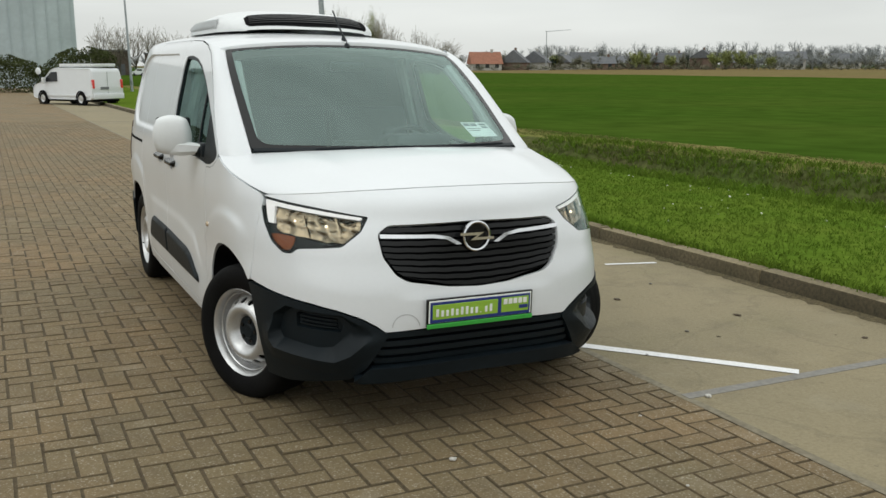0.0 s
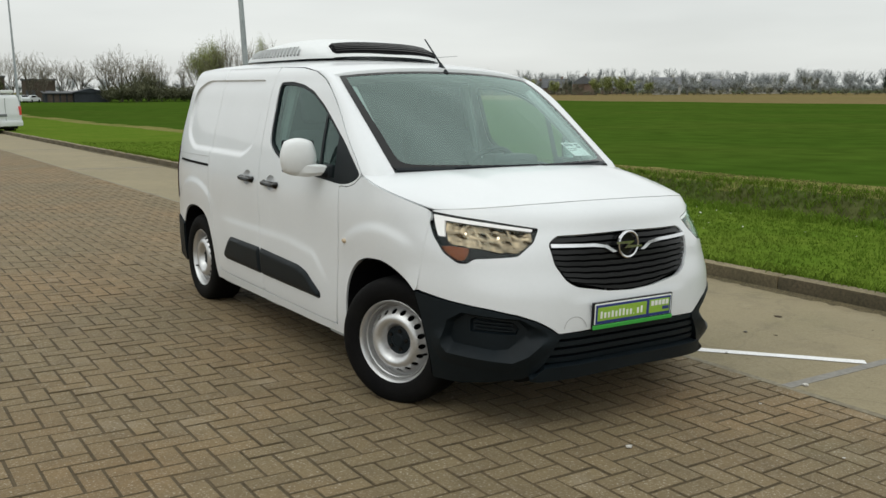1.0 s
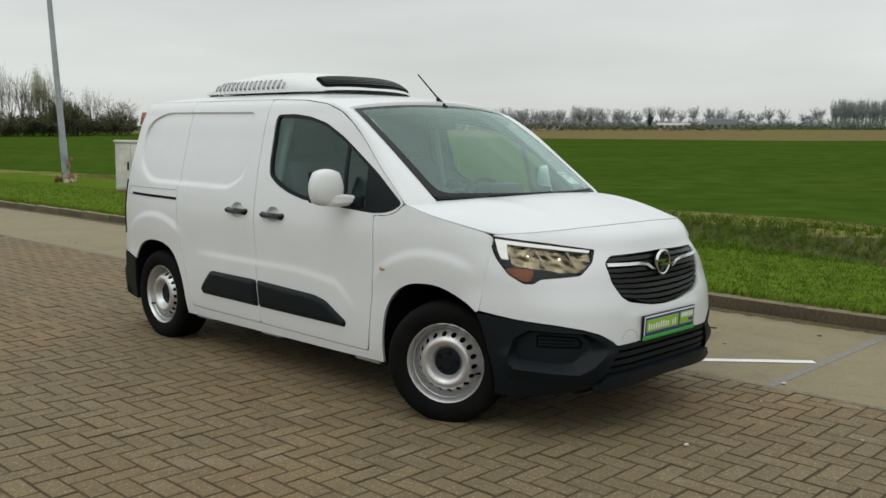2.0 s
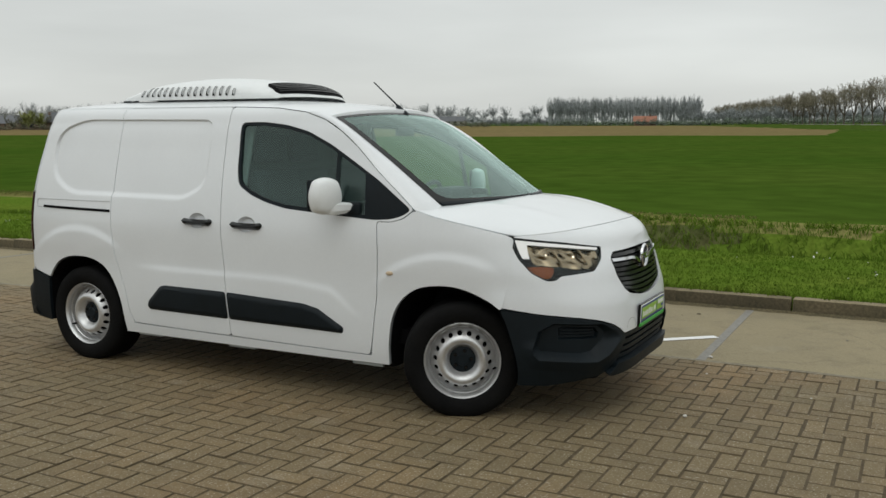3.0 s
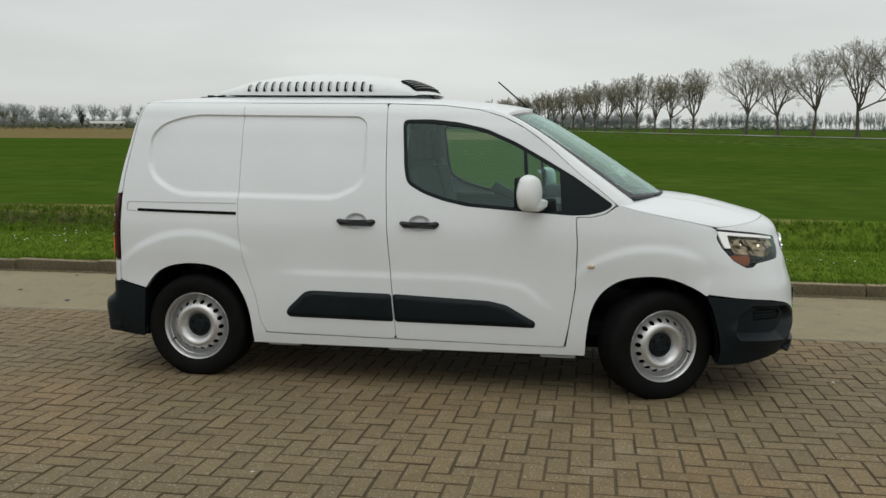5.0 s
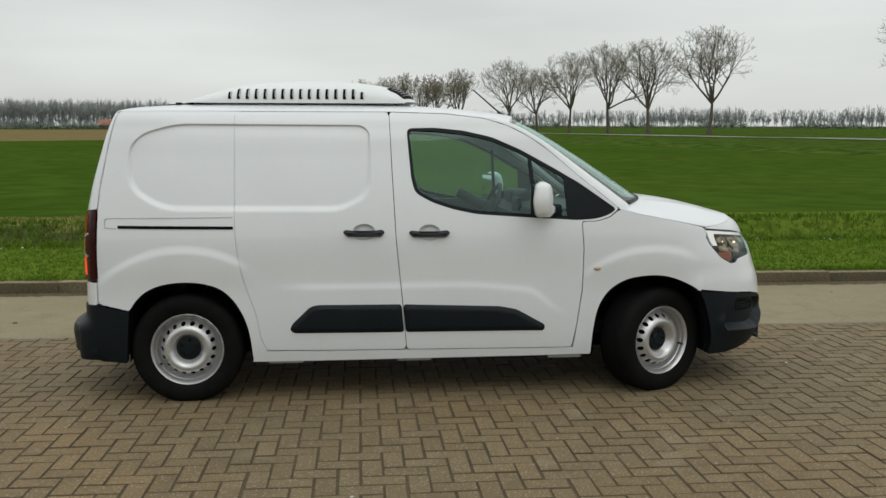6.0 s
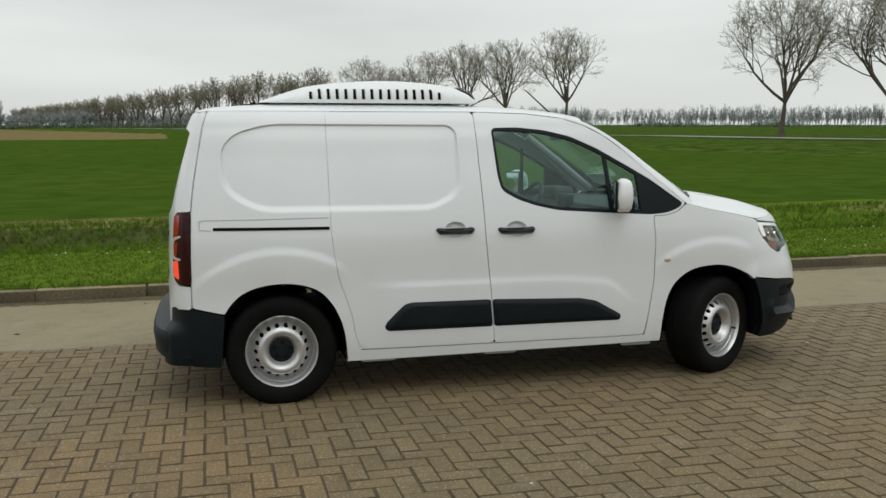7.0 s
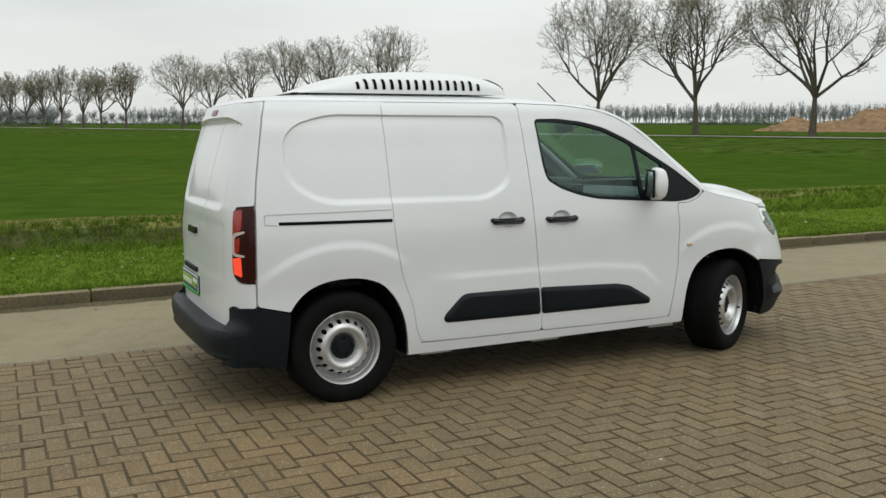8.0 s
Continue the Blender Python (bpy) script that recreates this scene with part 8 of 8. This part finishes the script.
    part("floor_pan", boxed(-0.8, 0.8, -2.3, 2.2, 0.2, 0.4), M_UNDER, v)


build_second_van()

# ---- grass and flowers on the verge ----
M_BLADE = material("grass_blades", (0.098, 0.174, 0.018), 0.85, spec=0.03, grain=0.2, grain_scale=4, stain=0.6, stain_scale=0.7, second=(0.138, 0.182, 0.030), per_island=0.16)
M_RANK = material("rank_ditch_grass", (0.078, 0.128, 0.022), 0.9, spec=0.03, grain=0.2, grain_scale=4, stain=0.7, stain_scale=0.35, second=(0.125, 0.105, 0.050), per_island=0.2)
M_DAISY = material("white_petals", (0.62, 0.63, 0.56), 0.8, grain=0.05)


def tufts(name, spots, tall, wide, mat, label, category, seed, blades=3):
    """Grass: slim bent blades in one object."""
    rng = np.random.default_rng(seed)
    p = np.repeat(spots, blades, 0)
    k = len(p)
    p = p + np.c_[rng.normal(0, 0.025, (k, 2)), np.zeros(k)]
    a = rng.uniform(0, 6.28, k)
    h = tall * rng.uniform(0.45, 1.25, k)
    lean = rng.normal(0, 0.45, (k, 2)) * h[:, None]
    sd = np.c_[np.cos(a), np.sin(a), 0 * a] * (wide * rng.uniform(0.6, 1.3, k))[:, None]
    tip = p + np.c_[lean, h]
    mid = p + np.c_[lean * 0.3, h * 0.6]
    V = np.stack([p - sd, p + sd, mid + sd * 0.8, tip, mid - sd * 0.8], 1).reshape(-1, 3)
    me = bpy.data.meshes.new(name)
    me.from_pydata(V.tolist(), [], np.arange(5 * k).reshape(-1, 5).tolist())
    me.materials.append(mat)
    return tagged(new(name, me), label, category, kind="stuff")


def scatter(x0, x1, y0, y1, n, seed, near=None):
    rng = np.random.default_rng(seed)
    x, y = rng.uniform(x0, x1, n), rng.uniform(y0, y1, n)
    return np.c_[x, y, terrain(x, y) - 0.005]


def bank_line(y0, y1, n, seed, lo, hi):
    """Places on the far bank of the ditch, between two shares of its width."""
    rng = np.random.default_rng(seed)
    y = rng.uniform(y0, y1, n)
    wob = 0.25 * np.sin(y * 0.33) + 0.15 * np.sin(y * 0.9 + 1)
    x = 8.7 + wob + (1.25 - 0.5 * wob) * rng.uniform(lo, hi, n)
    return np.c_[x, y, terrain(x, y) - 0.005]


tufts("verge_grass", np.r_[scatter(KERB + 0.15, 7.1, -10.5, 9, 20000, 1), scatter(KERB + 0.15, 7.5, 9, 26, 5500, 2), scatter(KERB + 0.15, 7.0, -24, -10.5, 3500, 12)], 0.036, 0.005, M_BLADE, "short lush grass on the verge", "grass", 3, 3)
tufts("edge_grass", scatter(KERB + 0.13, KERB + 0.24, -12, 20, 2600, 4), 0.075, 0.005, M_BLADE, "longer grass hanging over the kerb", "grass", 5, 4)
tufts("ditch_reeds", bank_line(-3, 11, 2000, 6, 0.0, 0.85), 0.08, 0.006, M_RANK, "rank dead grass on the ditch bank", "grass", 7, 4)
M_STRAW = material("flattened_straw", (0.26, 0.215, 0.095), 0.9, spec=0.0, grain=0.2, grain_scale=4, stain=0.9, stain_scale=0.35, second=(0.080, 0.125, 0.022), per_island=0.2)
tufts("field_edge_grass", scatter(9.9, 11.2, -2.5, 26, 4500, 8), 0.035, 0.007, M_STRAW, "dry trampled grass at the field edge", "grass", 9, 4)
tufts("ditch_grass", np.r_[bank_line(-22, -2.5, 4500, 16, 0.0, 1.15), bank_line(-2.5, 11, 1800, 14, 0.6, 1.1), scatter(6.7, 7.3, -22, 11, 2600, 15)], 0.10, 0.007, M_BLADE, "green grass along the ditch edges", "grass", 15, 4)


def build_daisies():
    rng = np.random.default_rng(9)
    cl = np.c_[rng.uniform(4.2, 6.6, 26), rng.uniform(-12, 10, 26)]
    c = cl[rng.integers(0, 26, 170)] + rng.normal(0, 0.35, (170, 2))
    ok = (c[:, 0] > KERB + 0.4) & (c[:, 0] < 6.3)
    V, F, n = [], [], 0
    for x, y in c[ok]:
        z = float(terrain(x, y)) + rng.uniform(0.06, 0.11)
        r = rng.uniform(0.007, 0.013)
        tilt = rng.normal(0, 0.3, 2)
        ring = [(x + r * math.cos(t), y + r * math.sin(t), z + r * (tilt[0] * math.cos(t) + tilt[1] * math.sin(t))) for t in np.linspace(0, 2 * math.pi, 7, endpoint=False)]
        V += ring + [(x, y, z + 0.006)]
        F += [(n + i, n + (i + 1) % 7, n + 7) for i in range(7)]
        n += 8
    me = bpy.data.meshes.new("daisies")
    me.from_pydata(V, [], F)
    me.materials.append(M_DAISY)
    tagged(new("daisies", me), "scattered small white daisies in the verge", "flowers", kind="stuff")


build_daisies()

# the tree-lined road on its bank
rows = []
for s in np.linspace(-120, 330, 46):
    row = []
    for o in (4.0, 9.5):
        p = ROW_P + ROW_D * s + ROW_N * o
        row.append((p.x, p.y, float(terrain(p.x, p.y)) + 0.06))
    rows.append(row)
M_ASPHALT = material("pale_asphalt", (0.215, 0.212, 0.165), 0.85, grain=0.1, grain_scale=3)
tagged(part("far_road", face_away(strip(rows), (100, -50, -90)), M_ASPHALT), "pale asphalt country road under the trees", "road", kind="structure")

# ---- pavers in a herringbone bond, laid square to the kerb ----
BX, BY = 0.107, 0.102          # module across and along the road
JOINT, CHAMFER = 0.0027, 0.0046


def brick_solid(length, width):
    """A paver from its top centre: chamfered top over short sides."""
    a, b, c = length / 2 - JOINT, width / 2 - JOINT, CHAMFER
    v = [(-a, -b, -0.03), (a, -b, -0.03), (a, b, -0.03), (-a, b, -0.03), (-a, -b, -c * 0.7), (a, -b, -c * 0.7), (a, b, -c * 0.7), (-a, b, -c * 0.7),
         (-a + c, -b + c, 0), (a - c, -b + c, 0), (a - c, b - c, 0), (-a + c, b - c, 0)]
    f = [(8, 9, 10, 11), (4, 5, 9, 8), (5, 6, 10, 9), (6, 7, 11, 10), (7, 4, 8, 11), (0, 1, 5, 4), (1, 2, 6, 5), (2, 3, 7, 6), (3, 0, 4, 7)]
    return np.array(v), f


def build_pavers():
    pav = tagged(new("pavement"), "brown concrete pavers in herringbone bond, slightly uneven", "pavement", kind="structure")
    rng = np.random.default_rng(4)
    solid = {0: brick_solid(2 * BX, BY), 1: brick_solid(BX, 2 * BY)}
    meshes = {}
    for k, (v, f) in solid.items():
        me = bpy.data.meshes.new("paver")
        me.from_pydata(v.tolist(), [], f)
        me.materials.append(M_BRICKOB)
        me.materials.append(M_SAND)
        me.polygons.foreach_set("material_index", np.array([0] + [1] * 8, np.int32))
        meshes[k] = me
    x0, x1, y0, y1 = -9.0, EDGE - 0.02, -8.2204, 23.7
    xs = 1.2647
    ni, nj = int((xs - x0) / BX) + 1, int((y1 - y0) / BY) + 1
    allv, allf, n, singles = [], [], 0, 0
    for j in range(-1, nj):
        for i in range(-1, ni):
            d = (i - j) % 4
            if d not in (0, 3):
                continue
            k = 0 if d == 0 else 1
            ex, ey = (2 * BX, BY) if k == 0 else (BX, 2 * BY)
            cx, cy = xs - i * BX - ex / 2, y0 + j * BY + ey / 2
            if cx - ex / 2 < x0 or cy > y1:
                continue
            lo, hi = cx - ex / 2, cx + ex / 2
            jx, jy, jz = rng.normal(0, 0.0012), rng.normal(0, 0.0012), rng.normal(0, 0.0011)
            ta, tb = rng.normal(0, 0.007), rng.normal(0, 0.007)
            near = -4.3 < cx < -2.2 and -4.8 < cy < -1.7 and singles < 300
            v, f = solid[k]
            if hi > x1 + 1e-6:          # cut at the edge of the concrete
                v = v.copy()
                v[:, 0] = np.minimum(v[:, 0], x1 - cx - JOINT)
                if v[:, 0].max() - v[:, 0].min() < 0.02:
                    continue
                near = False
            gx = float(gz(cx, cy))
            if near:
                ob = new("paver", meshes[k])
                ob.parent = pav
                ob.matrix_local = Matrix.Translation((cx + jx, cy + jy, gx + jz)) @ Matrix.Rotation(0.02 + ta, 4, "Y") @ Matrix.Rotation(tb, 4, "X")
                singles += 1
                continue
            p = v + (0, 0, 0)
            z = p[:, 2] - (0.02 + ta) * p[:, 0] + tb * p[:, 1]
            allv.append(np.c_[p[:, 0] + cx + jx, p[:, 1] + cy + jy, z + gx + jz])
            allf.append(np.array(f) + n)
            n += len(v)
    me = bpy.data.meshes.new("paver_field")
    me.from_pydata(np.concatenate(allv).tolist(), [], np.concatenate(allf).tolist())
    me.materials.append(M_BRICK)
    me.materials.append(M_SAND)
    me.polygons.foreach_set("material_index", np.tile(np.array([0] + [1] * 8, np.int32), len(allf)))
    ob = new("paver_field", me)
    ob.parent = pav
    tagged(ob, "further brown pavers in herringbone bond", "", "", "stuff")
    return pav


build_pavers()
